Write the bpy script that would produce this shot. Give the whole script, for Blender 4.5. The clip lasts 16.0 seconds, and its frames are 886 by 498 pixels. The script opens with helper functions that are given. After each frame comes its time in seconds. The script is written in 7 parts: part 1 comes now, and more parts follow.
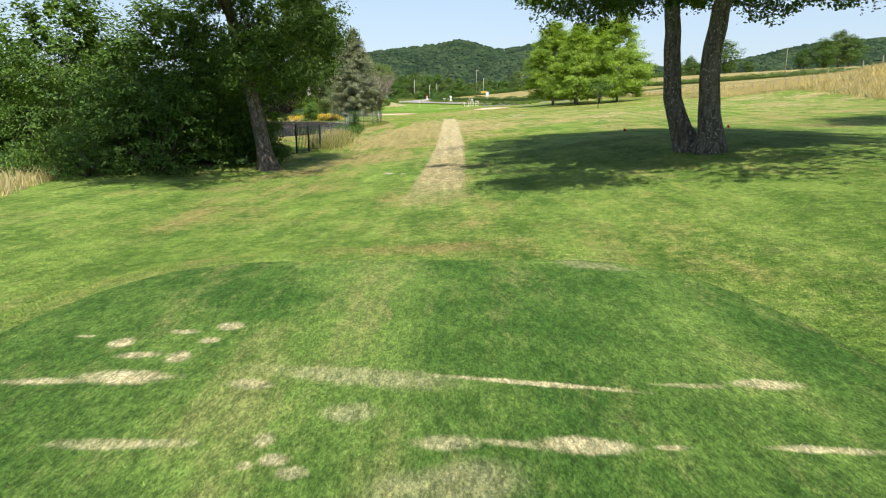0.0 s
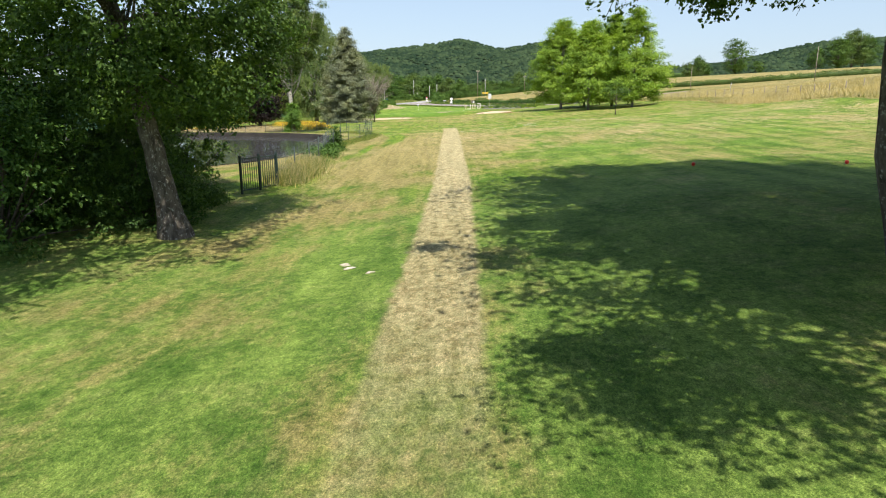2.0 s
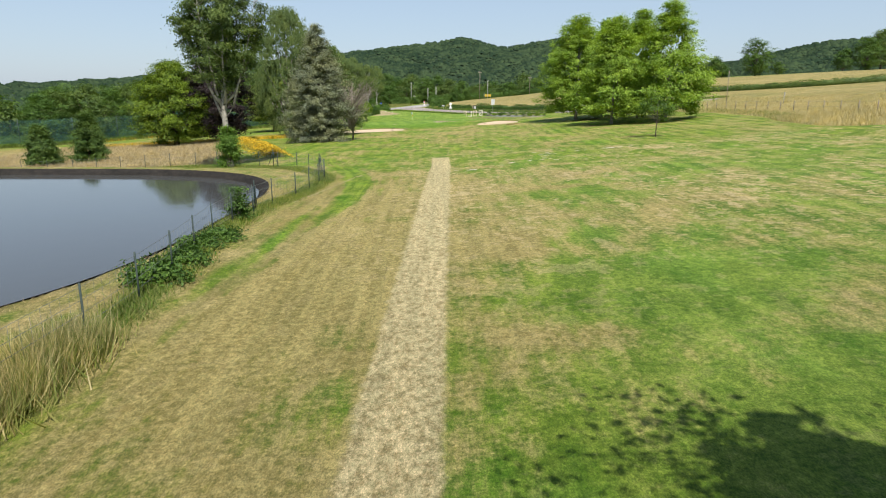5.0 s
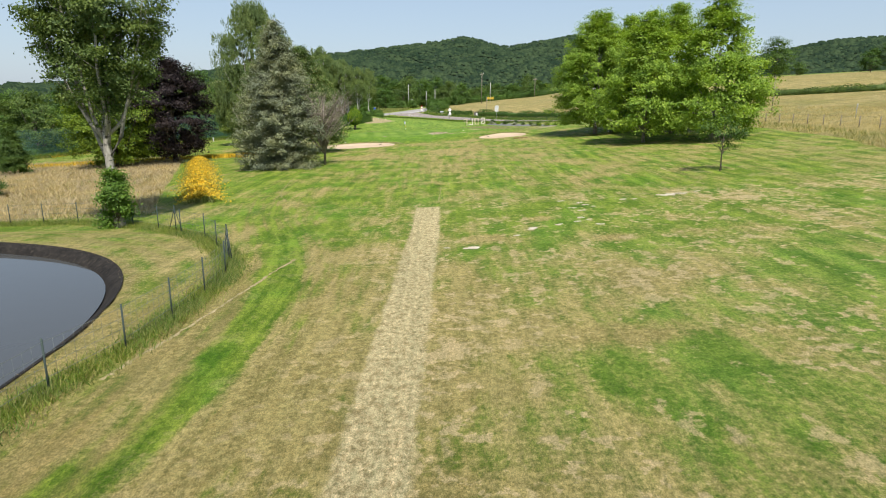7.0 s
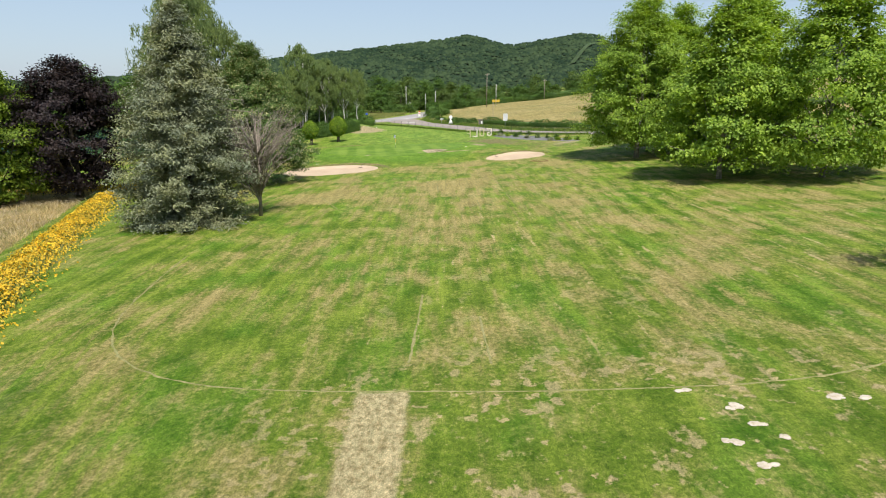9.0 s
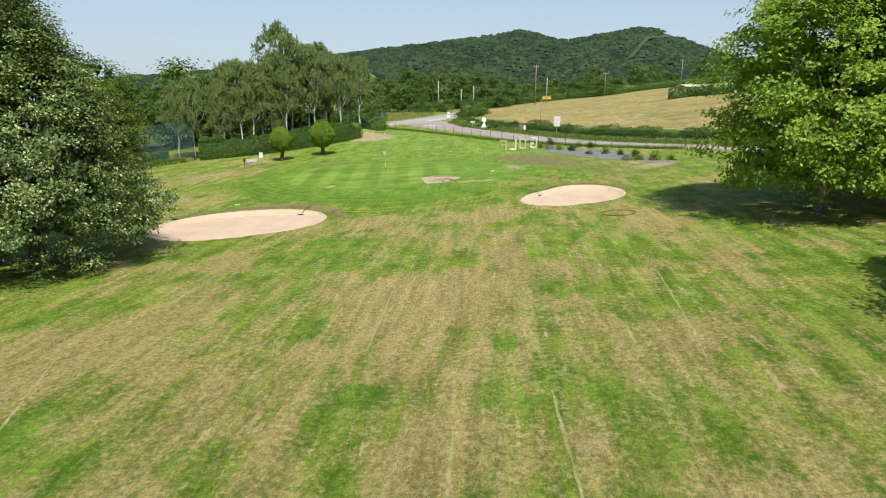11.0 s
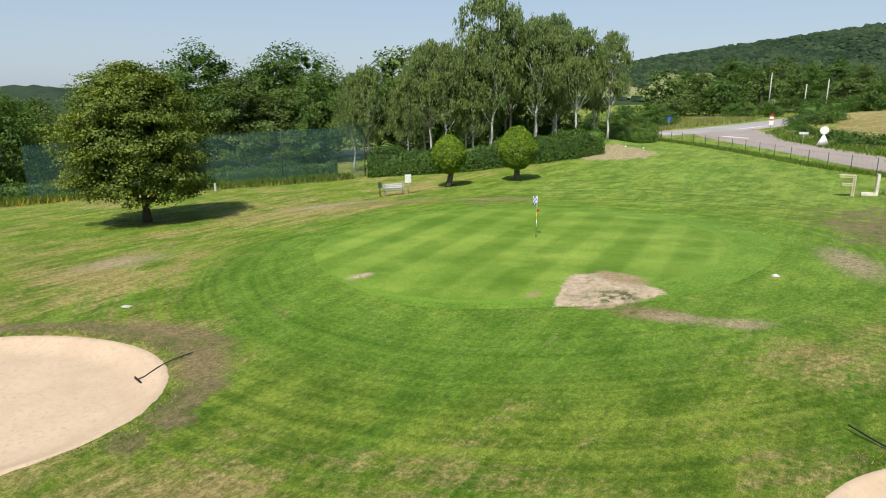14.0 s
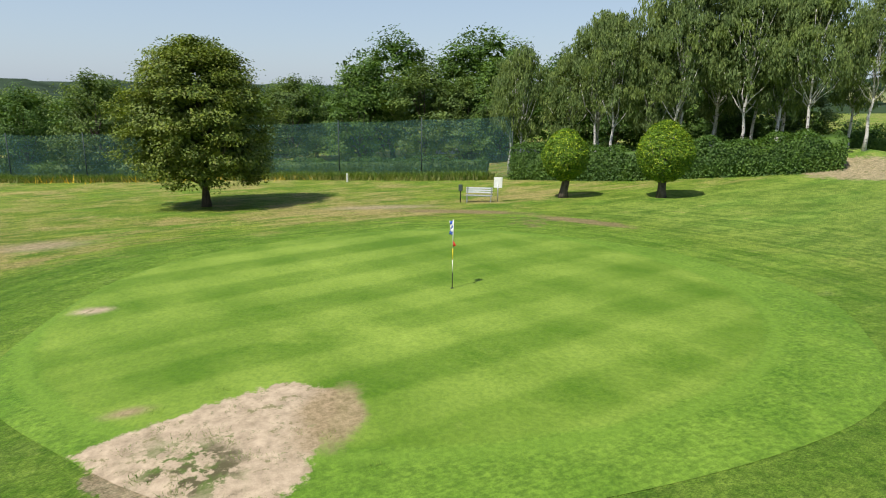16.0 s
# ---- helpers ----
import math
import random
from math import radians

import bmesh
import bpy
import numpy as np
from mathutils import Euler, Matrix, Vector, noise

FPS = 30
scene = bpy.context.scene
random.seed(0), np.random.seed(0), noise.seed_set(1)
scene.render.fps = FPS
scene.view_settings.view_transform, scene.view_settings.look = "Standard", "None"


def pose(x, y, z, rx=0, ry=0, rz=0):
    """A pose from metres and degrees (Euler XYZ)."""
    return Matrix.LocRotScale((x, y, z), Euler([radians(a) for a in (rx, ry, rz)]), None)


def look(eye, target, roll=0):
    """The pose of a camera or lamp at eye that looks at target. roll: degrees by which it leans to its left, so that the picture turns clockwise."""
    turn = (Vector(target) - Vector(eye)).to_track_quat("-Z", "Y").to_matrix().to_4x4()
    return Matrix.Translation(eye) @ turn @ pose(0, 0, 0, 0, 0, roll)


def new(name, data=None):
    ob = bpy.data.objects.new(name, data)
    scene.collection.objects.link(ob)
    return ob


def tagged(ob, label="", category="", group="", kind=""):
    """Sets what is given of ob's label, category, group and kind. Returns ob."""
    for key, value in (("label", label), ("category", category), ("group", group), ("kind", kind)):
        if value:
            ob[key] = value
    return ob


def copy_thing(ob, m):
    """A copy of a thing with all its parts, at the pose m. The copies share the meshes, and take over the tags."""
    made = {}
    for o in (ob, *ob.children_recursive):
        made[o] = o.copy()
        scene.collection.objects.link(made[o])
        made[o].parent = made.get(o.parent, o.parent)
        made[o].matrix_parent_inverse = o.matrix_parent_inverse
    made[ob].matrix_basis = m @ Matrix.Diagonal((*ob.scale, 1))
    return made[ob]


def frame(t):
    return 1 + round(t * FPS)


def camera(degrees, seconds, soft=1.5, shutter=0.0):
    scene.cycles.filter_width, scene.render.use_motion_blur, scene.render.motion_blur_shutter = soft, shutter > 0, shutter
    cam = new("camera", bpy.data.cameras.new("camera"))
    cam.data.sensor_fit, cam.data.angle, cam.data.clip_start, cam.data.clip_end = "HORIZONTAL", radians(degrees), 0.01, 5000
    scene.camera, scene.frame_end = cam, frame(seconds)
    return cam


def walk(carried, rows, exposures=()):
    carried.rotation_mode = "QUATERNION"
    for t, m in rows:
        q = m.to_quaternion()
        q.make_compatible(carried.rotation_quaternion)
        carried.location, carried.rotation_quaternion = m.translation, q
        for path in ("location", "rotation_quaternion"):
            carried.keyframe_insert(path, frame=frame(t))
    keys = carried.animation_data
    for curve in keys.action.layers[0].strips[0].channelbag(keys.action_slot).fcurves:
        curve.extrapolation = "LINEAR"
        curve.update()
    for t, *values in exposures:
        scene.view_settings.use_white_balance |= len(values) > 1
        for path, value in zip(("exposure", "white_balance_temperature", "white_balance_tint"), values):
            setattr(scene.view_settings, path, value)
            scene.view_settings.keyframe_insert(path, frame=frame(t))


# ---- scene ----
cam = camera(70.7, 16.0, soft=1.1)
METRES, EYE, TILT, LEAN, TURN = 165.0, 2.26, 0.0, -3.4, 0.0
ROWS = [
    (0.0, 0.0, 0.0, 0.0, -0.8, -13.27, 3.39),
    (0.5, 0.0003, 0.0135, 0.0008, -0.79, -13.28, 3.35),
    (1.0, 0.0005, 0.0281, 0.0018, -0.78, -13.28, 3.34),
    (1.5, 0.001, 0.0436, 0.003, -0.76, -13.3, 3.38),
    (2.0, 0.0016, 0.0598, 0.0055, -0.76, -13.33, 3.39),
    (2.5, 0.0025, 0.0768, 0.0074, -0.74, -13.35, 3.39),
    (3.0, 0.0035, 0.0946, 0.0094, -0.72, -13.36, 3.36),
    (5.5, 0.0134, 0.2063, 0.0187, -0.49, -13.48, 3.25),
    (6.0, 0.0158, 0.2399, 0.021, -0.44, -13.5, 3.22),
    (6.5, 0.0176, 0.2711, 0.0248, -0.44, -13.49, 3.3),
    (7.0, 0.0179, 0.2842, 0.0267, -0.4, -13.51, 3.36),
    (7.5, 0.0184, 0.3056, 0.0324, -0.33, -13.54, 3.25),
    (8.0, 0.0193, 0.3384, 0.0354, -0.26, -13.56, 3.21),
    (8.5, 0.0213, 0.3784, 0.0363, -0.18, -13.58, 3.22),
    (11.0, 0.0472, 0.6488, 0.0342, 4.54, -13.63, 3.25),
    (11.5, 0.0528, 0.7072, 0.0344, 8.02, -13.46, 3.28),
    (12.0, 0.0549, 0.7543, 0.0339, 13.43, -13.17, 3.32),
    (12.5, 0.0548, 0.7927, 0.0341, 19.64, -12.84, 3.31),
    (13.0, 0.0547, 0.8251, 0.0335, 23.34, -12.54, 3.26),
    (13.5, 0.0565, 0.8514, 0.031, 27.61, -12.25, 3.15),
    (14.0, 0.0599, 0.873, 0.0275, 33.91, -11.75, 2.9),
    (14.5, 0.0656, 0.8934, 0.0237, 40.24, -11.35, 2.64),
    (15.0, 0.0748, 0.9192, 0.022, 44.79, -11.2, 2.26),
    (15.5, 0.0789, 0.9528, 0.0205, 52.69, -10.94, 1.58),
    (16.0, 0.0743, 0.9913, 0.019, 61.51, -10.69, 0.87),
]
walk(cam, [(t, pose(0, 0, EYE, TILT, LEAN, TURN) @ pose(METRES * x, METRES * y, METRES * z, 90 + pitch, roll, yaw)) for t, x, y, z, yaw, pitch, roll in ROWS],
     exposures=[(0.0, 0.58), (3.0, 0.50), (5.5, 0.27), (7.0, 0.28), (11.0, 0.28), (13.0, 0.15), (16.0, 0.22)])

# ---------------------------------------------------------------- light
SUN_FROM = Vector((0.25, -0.97, 0)).normalized()
ELEV = radians(56.5)
world = bpy.data.worlds.new("sky")
scene.world = world
world.use_nodes = True
wt = world.node_tree
sky = wt.nodes.new("ShaderNodeTexSky")
sky.sky_type = "NISHITA"
sky.sun_disc = False
sky.sun_elevation = ELEV
sky.sun_rotation = math.atan2(SUN_FROM.x, SUN_FROM.y)
sky.air_density, sky.dust_density, sky.ozone_density, sky.altitude = 1.15, 1.3, 2.8, 250
haze = wt.nodes.new("ShaderNodeMix")
haze.data_type = "RGBA"
haze.inputs[7].default_value = (4.9, 6.0, 7.6, 1)
up = wt.nodes.new("ShaderNodeSeparateXYZ")
wt.links.new(wt.nodes.new("ShaderNodeTexCoord").outputs["Generated"], up.inputs[0])
thick = wt.nodes.new("ShaderNodeMapRange")
for i, v in enumerate((0.0, 0.6, 0.58, 0.18)):
    thick.inputs[1 + i].default_value = v
wt.links.new(up.outputs[2], thick.inputs[0])
wt.links.new(thick.outputs[0], haze.inputs[0])
wt.links.new(sky.outputs[0], haze.inputs[6])
wt.links.new(haze.outputs[2], wt.nodes["Background"].inputs[0])
wt.nodes["Background"].inputs[1].default_value = 0.097
sun = new("sun", bpy.data.lights.new("sun", "SUN"))
sun.data.energy, sun.data.angle, sun.data.color = 5.2, radians(0.55), (1.0, 0.95, 0.87)
sd = SUN_FROM * math.cos(ELEV) + Vector((0, 0, math.sin(ELEV)))
sun.matrix_world = look(sd * 300, (0, 0, 0))

# ---------------------------------------------------------------- materials
class Nodes:
    """Short-hand for building a node material."""

    def __init__(self, name):
        self.mat = bpy.data.materials.new(name)
        self.mat.use_nodes = True
        self.t = self.mat.node_tree
        self.b = self.t.nodes["Principled BSDF"]
        self.out = self.t.nodes["Material Output"]

    def put(self, sock, v):
        if isinstance(v, bpy.types.NodeSocket):
            self.t.links.new(v, sock)
        elif isinstance(v, (tuple, list)) and len(v) == 3 and sock.type == "RGBA":
            sock.default_value = (*v, 1)
        else:
            sock.default_value = v

    def pos(self):
        return self.t.nodes.new("ShaderNodeNewGeometry").outputs["Position"]

    def obj(self):
        return self.t.nodes.new("ShaderNodeTexCoord").outputs["Object"]

    def sep(self, v):
        n = self.t.nodes.new("ShaderNodeSeparateXYZ")
        self.put(n.inputs[0], v)
        return n.outputs

    def scaled(self, v, s):
        n = self.t.nodes.new("ShaderNodeVectorMath")
        n.operation = "MULTIPLY"
        self.put(n.inputs[0], v)
        n.inputs[1].default_value = s
        return n.outputs[0]

    def noise(self, scale, detail=3.0, rough=0.55, vec=None, color=False):
        n = self.t.nodes.new("ShaderNodeTexNoise")
        n.inputs["Scale"].default_value = scale
        n.inputs["Detail"].default_value = detail
        n.inputs["Roughness"].default_value = rough
        self.put(n.inputs["Vector"], vec if vec is not None else self.pos())
        return n.outputs["Color" if color else 0]

    def m(self, op, a, b=0.0, clamp=False):
        n = self.t.nodes.new("ShaderNodeMath")
        n.operation, n.use_clamp = op, clamp
        self.put(n.inputs[0], a)
        self.put(n.inputs[1], b)
        return n.outputs[0]

    def step(self, v, a, b, lo=0.0, hi=1.0):
        n = self.t.nodes.new("ShaderNodeMapRange")
        n.interpolation_type = "SMOOTHSTEP"
        self.put(n.inputs[0], v)
        for i, k in enumerate((a, b, lo, hi)):
            self.put(n.inputs[i + 1], k)
        return n.outputs[0]

    def lin(self, v, a, b, lo, hi):
        n = self.t.nodes.new("ShaderNodeMapRange")
        self.put(n.inputs[0], v)
        for i, k in enumerate((a, b, lo, hi)):
            n.inputs[i + 1].default_value = k
        return n.outputs[0]

    def blot(self, xyz, x, y, rx, ry, turn, ragged, lo=1.15, hi=0.85):
        """A ragged worn patch with its middle at x, y."""
        c, s = math.cos(turn), math.sin(turn)
        dx, dy = self.m("SUBTRACT", xyz[0], x), self.m("SUBTRACT", xyz[1], y)
        u = self.m("ADD", self.m("MULTIPLY", dx, c / rx), self.m("MULTIPLY", dy, s / rx))
        v = self.m("ADD", self.m("MULTIPLY", dx, -s / ry), self.m("MULTIPLY", dy, c / ry))
        r = self.m("SQRT", self.m("ADD", self.m("MULTIPLY", u, u), self.m("MULTIPLY", v, v)))
        return self.step(self.m("ADD", r, ragged), lo, hi)

    def patch(self, xyz, corners, ragged, soft):
        """1 inside a convex outline given clockwise, with a ragged edge."""
        far = None
        for (x0, y0), (x1, y1) in zip(corners, corners[1:] + corners[:1]):
            ln = math.hypot(x1 - x0, y1 - y0)
            nx, ny = -(y1 - y0) / ln, (x1 - x0) / ln
            d = self.m("ADD", self.m("MULTIPLY", self.m("SUBTRACT", xyz[0], x0), nx), self.m("MULTIPLY", self.m("SUBTRACT", xyz[1], y0), ny))
            far = d if far is None else self.m("MAXIMUM", far, d)
        return self.step(self.m("ADD", far, ragged), soft, -soft)

    def mix(self, f, a, b, how="MIX"):
        n = self.t.nodes.new("ShaderNodeMix")
        n.data_type, n.blend_type = "RGBA", how
        self.put(n.inputs[0], f)
        self.put(n.inputs[6], a)
        self.put(n.inputs[7], b)
        return n.outputs[2]

    def attr(self, name):
        n = self.t.nodes.new("ShaderNodeAttribute")
        n.attribute_name = name
        return n.outputs["Fac"]

    def island(self):
        return self.t.nodes.new("ShaderNodeNewGeometry").outputs["Random Per Island"]

    def rnd(self):
        return self.t.nodes.new("ShaderNodeObjectInfo").outputs["Random"]

    def bump(self, hgt, strength, dist):
        n = self.t.nodes.new("ShaderNodeBump")
        n.inputs["Strength"].default_value = strength
        n.inputs["Distance"].default_value = dist
        self.put(n.inputs["Height"], hgt)
        self.put(self.b.inputs["Normal"], n.outputs[0])

    def done(self, color, rough=0.8, metal=0.0, spec=0.3):
        self.put(self.b.inputs["Base Color"], color)
        self.put(self.b.inputs["Roughness"], rough)
        self.put(self.b.inputs["Metallic"], metal)
        self.b.inputs["Specular IOR Level"].default_value = spec
        return self.mat


def plain(name, a, b, scale=4.0, rough=0.7, metal=0.0, spec=0.3, bump=0.0):
    n = Nodes(name)
    f = n.noise(scale, 5, 0.6, n.obj())
    if bump:
        n.bump(n.noise(scale * 5, 4, 0.6, n.obj()), 0.6, bump)
    return n.done(n.mix(n.step(f, 0.3, 0.7), a, b), rough, metal, spec)


def leaf_mat(name, dark, light, tip=None, tips=0.0, glow=0.26):
    n = Nodes(name)
    r = n.island()
    c = n.mix(r, dark, light)
    if tip:
        c = n.mix(n.step(n.m("FRACT", n.m("MULTIPLY", r, 37.7)), 1 - tips, 1 - tips + 0.02), c, tip)
    v = n.noise(0.55, 2, 0.5, n.obj())
    c = n.mix(n.step(v, 0.35, 0.7), c, n.mix(1.0, c, (1.3, 1.2, 0.9), "MULTIPLY"))
    n.done(c, 0.55, 0.0, 0.25)
    tr = n.t.nodes.new("ShaderNodeBsdfTranslucent")
    n.put(tr.inputs[0], n.mix(1.0, c, (1.25, 1.25, 0.5), "MULTIPLY"))
    ms = n.t.nodes.new("ShaderNodeMixShader")
    ms.inputs[0].default_value = glow
    n.t.links.new(n.b.outputs[0], ms.inputs[1])
    n.t.links.new(tr.outputs[0], ms.inputs[2])
    n.t.links.new(ms.outputs[0], n.out.inputs[0])
    return n.mat


def forest_mat():
    """Treetops seen from far: stands of lighter and darker trees, with sunlit openings painted in."""
    n = Nodes("forest_canopy")
    stand = n.m("ADD", n.m("MULTIPLY", n.noise(0.011, 5, 0.62), 1.3), n.m("MULTIPLY", n.m("SUBTRACT", n.island(), 0.5), 0.45))
    c = n.mix(n.step(stand, 0.4, 0.95), (0.014, 0.030, 0.0155), (0.041, 0.066, 0.029))
    # bright patches in the colour stand for openings lit by the sun
    c = n.mix(n.step(n.noise(0.03, 4, 0.6), 0.62, 0.7, 0, 0.5), c, (0.068, 0.092, 0.048))
    return n.done(c, 0.9, 0, 0.1)


def bark_mat(name, a, b, scale=6.0, patch=None, fleck=3.0):
    n = Nodes(name)
    o = n.obj()
    f = n.noise(scale, 6, 0.7, n.scaled(o, (1, 1, 0.3)))
    c = n.mix(n.step(f, 0.3, 0.7), a, b)
    if patch:
        c = n.mix(n.step(n.noise(fleck, 3, 0.6, n.scaled(o, (1, 1, 2.5 if fleck < 5 else 0.8))), 0.58, 0.64), c, patch)
    n.bump(f, 0.9, 0.05)
    return n.done(c, 0.9, 0, 0.1)


def worn_patches(n, xyz, c):
    """Bare dry soil beside the green, shared by the turf sheets that meet there."""
    fine, mid = n.noise(7.0, 8, 0.75), n.noise(1.1, 6, 0.65)
    rag = n.m("ADD", n.m("MULTIPLY", n.m("SUBTRACT", mid, 0.5), 1.1), n.m("MULTIPLY", n.m("SUBTRACT", fine, 0.5), 0.9))
    soil = n.mix(n.step(n.noise(4.0, 9, 0.75), 0.3, 0.7), (0.27, 0.21, 0.14), (0.485, 0.385, 0.27))
    dark = n.mix(n.step(fine, 0.3, 0.7), (0.15, 0.118, 0.055), (0.37, 0.275, 0.165))
    soil = n.mix(n.step(n.noise(2.6, 8, 0.72), 0.57, 0.63), soil, n.mix(fine, (0.10, 0.115, 0.03), (0.27, 0.22, 0.13)))
    for x, y, rx, ry, turn, lo, hi, col in ((2.6, 166.7, 1.3, 0.5, -0.5, 1.2, 0.6, dark), (0.4, 163.5, 0.4, 0.22, 1.4, 1.6, 0.0, dark), (4.6, 163.2, 1.2, 0.6, 0.1, 1.5, 0.3, dark), (5.4, 163.1, 1.1, 0.45, 0.1, 1.5, 0.2, soil), (7.2, 163.3, 0.9, 0.45, 0.3, 1.5, 0.2, soil),
                                            (9.7, 172.6, 2.5, 0.9, 1.9, 1.5, 0.25, soil), (23.6, 171.4, 2.4, 1.2, 0.6, 1.5, 0.25, soil), (-6.0, 154.4, 2.0, 0.9, 2.5, 1.4, 0.4, dark), (-9.0, 155.6, 2.6, 0.6, 0.1, 1.4, 0.4, dark), (-19.6, 181.8, 4.2, 1.1, 0.72, 1.3, 0.5, dark), (-12.8, 185.4, 3.0, 0.8, 0.35, 1.3, 0.6, dark), (-25.2, 179.2, 3.6, 1.2, 1.0, 1.45, 0.3, soil), (-21.6, 160.6, 2.2, 1.6, 1.0, 1.5, 0.2, soil), (-7.2, 162.9, 0.55, 0.35, 1.2, 1.5, 0.2, soil), (-13.2, 212.4, 4.2, 3.2, 0.5, 1.1, 0.85, soil)):
        c = n.mix(n.m("MULTIPLY", n.blot(xyz, x, y, rx, ry, turn, n.m("MULTIPLY", rag, 0.6 if col is soil and lo < 1.1 else 1.0), lo, hi), 0.93), c, col)
    bare = n.patch(xyz, [(1.62, 162.7), (0.55, 166.3), (1.6, 167.0), (3.1, 166.4), (4.7, 165.2), (3.2, 163.0)], n.m("MULTIPLY", rag, 0.75), 0.07)
    litter = n.m("MULTIPLY", n.step(n.m("ADD", fine, n.m("MULTIPLY", n.m("SUBTRACT", n.noise(2.2, 5, 0.65), 0.5), 0.7)), 0.60, 0.66), 0.8)
    litter = n.m("MAXIMUM", n.m("MULTIPLY", litter, 0.6), n.m("MULTIPLY", n.step(n.noise(2.4, 6, 0.7), 0.47, 0.53), n.blot(xyz, 3.0, 164.2, 1.3, 0.75, 0.35, rag, 1.2, 0.5)))
    soil = n.mix(n.blot(xyz, 2.5, 166.7, 1.5, 0.75, -0.5, rag, 1.3, 0.5), soil, dark)
    return n.mix(bare, c, n.mix(litter, soil, n.mix(n.step(mid, 0.45, 0.55), (0.085, 0.075, 0.035), (0.075, 0.115, 0.02))))


def turf_mat(blade=False):
    """The mown turf; blade: the same on single leaves of grass, each a little different."""
    n = Nodes("turf_leaves" if blade else "mown_turf")
    p = n.pos()
    xyz = n.sep(p)
    mid, fine = n.noise(0.6, 8, 0.72, n.scaled(p, (1.2, 0.75, 1))), n.noise(5.0, 9, 0.78)
    streak = n.noise(0.8, 7, 0.7, n.scaled(p, (2.0, 0.26, 1)))
    blades = n.noise(38.0, 5, 0.75, n.scaled(p, (1, 0.5, 1)))
    # mower passes run along the hole
    wob = n.m("MULTIPLY", n.noise(0.03, 2), 1.2)
    st = n.m("SINE", n.m("MULTIPLY", n.m("ADD", n.m("ADD", xyz[0], n.m("MULTIPLY", xyz[1], -0.07)), wob), 4.0))
    stripe = n.m("MULTIPLY", n.m("MULTIPLY", n.m("MULTIPLY", st, n.attr("stripe")), n.step(n.noise(0.13, 3, 0.5), 0.35, 0.65)), 0.125)
    # dryness: patches at several scales on top of what the place itself has
    big = n.noise(0.17, 4, 0.55, n.scaled(p, (1.1, 0.75, 1)))
    d = n.m("ADD", n.m("MULTIPLY", n.m("SUBTRACT", big, 0.5), 0.85), n.m("MULTIPLY", n.m("SUBTRACT", mid, 0.5), 0.72))
    d = n.m("ADD", d, n.m("MULTIPLY", n.m("SUBTRACT", streak, 0.5), 0.8))
    d = n.m("ADD", d, n.m("ADD", n.m("MULTIPLY", n.m("SUBTRACT", fine, 0.5), 0.75), n.m("MULTIPLY", n.m("SUBTRACT", n.noise(0.42, 3, 0.5), 0.5), 0.7)))
    lane = n.t.nodes.new("ShaderNodeCombineXYZ")
    n.put(lane.inputs[0], n.m("MULTIPLY", n.attr("flow"), 2.6))
    n.put(lane.inputs[1], n.m("MULTIPLY", xyz[1], 0.10))
    lanes = n.m("MULTIPLY", n.m("SUBTRACT", n.noise(1.0, 4, 0.6, lane.outputs[0]), 0.5), n.attr("bend"))
    d = n.m("ADD", n.m("ADD", n.m("ADD", d, n.m("MULTIPLY", lanes, 0.9)), n.attr("dry")), n.m("MULTIPLY", stripe, 0.16))
    dry = n.m("MULTIPLY", n.step(n.m("SUBTRACT", d, n.m("MULTIPLY", n.attr("lush"), 0.30)), -0.15, 0.27), 0.92)
    gv = n.m("ADD", n.m("ADD", n.m("ADD", mid, stripe), n.m("MULTIPLY", lanes, -0.8)), n.m("MULTIPLY", n.m("SUBTRACT", fine, 0.5), 0.9))
    green = n.mix(n.step(gv, 0.28, 0.76), (0.078, 0.145, 0.009), (0.250, 0.318, 0.046))
    vivid = n.m("MULTIPLY", n.step(n.noise(0.26, 4, 0.6, n.scaled(p, (1.2, 0.6, 1))), 0.50, 0.62), 0.75)
    green = n.mix(vivid, green, n.mix(n.step(gv, 0.28, 0.76), (0.062, 0.150, 0.008), (0.190, 0.310, 0.036)))
    green = n.mix(n.attr("pale"), green, n.mix(n.step(gv, 0.25, 0.75), (0.080, 0.165, 0.024), (0.31, 0.42, 0.102)))
    green = n.mix(n.attr("lush"), green, n.mix(n.step(gv, 0.25, 0.8), (0.080, 0.176, 0.012), (0.224, 0.332, 0.050)))
    straw = n.mix(n.step(n.m("ADD", fine, n.m("MULTIPLY", n.m("SUBTRACT", streak, 0.5), 0.5)), 0.33, 0.68), (0.228, 0.177, 0.068), (0.452, 0.362, 0.166))
    c = n.mix(dry, green, straw)
    # bleached scars
    sc = n.m("MULTIPLY", n.step(n.m("ADD", n.noise(0.95, 4, 0.55, n.scaled(p, (1.2, 0.7, 1))), n.m("MULTIPLY", n.m("SUBTRACT", fine, 0.5), 0.35)), 0.585, 0.66), n.attr("scar"))
    dash = n.step(n.m("ADD", n.noise(1.0, 3, 0.5, n.scaled(p, (3.0, 0.36, 1))), n.m("MULTIPLY", n.m("SUBTRACT", fine, 0.5), 0.4)), 0.65, 0.74)
    crumb = n.step(n.m("ADD", n.noise(2.1, 4, 0.6), n.m("MULTIPLY", n.m("SUBTRACT", big, 0.5), 0.6)), 0.575, 0.635)
    far = n.step(xyz[1], 86.0, 92.0)
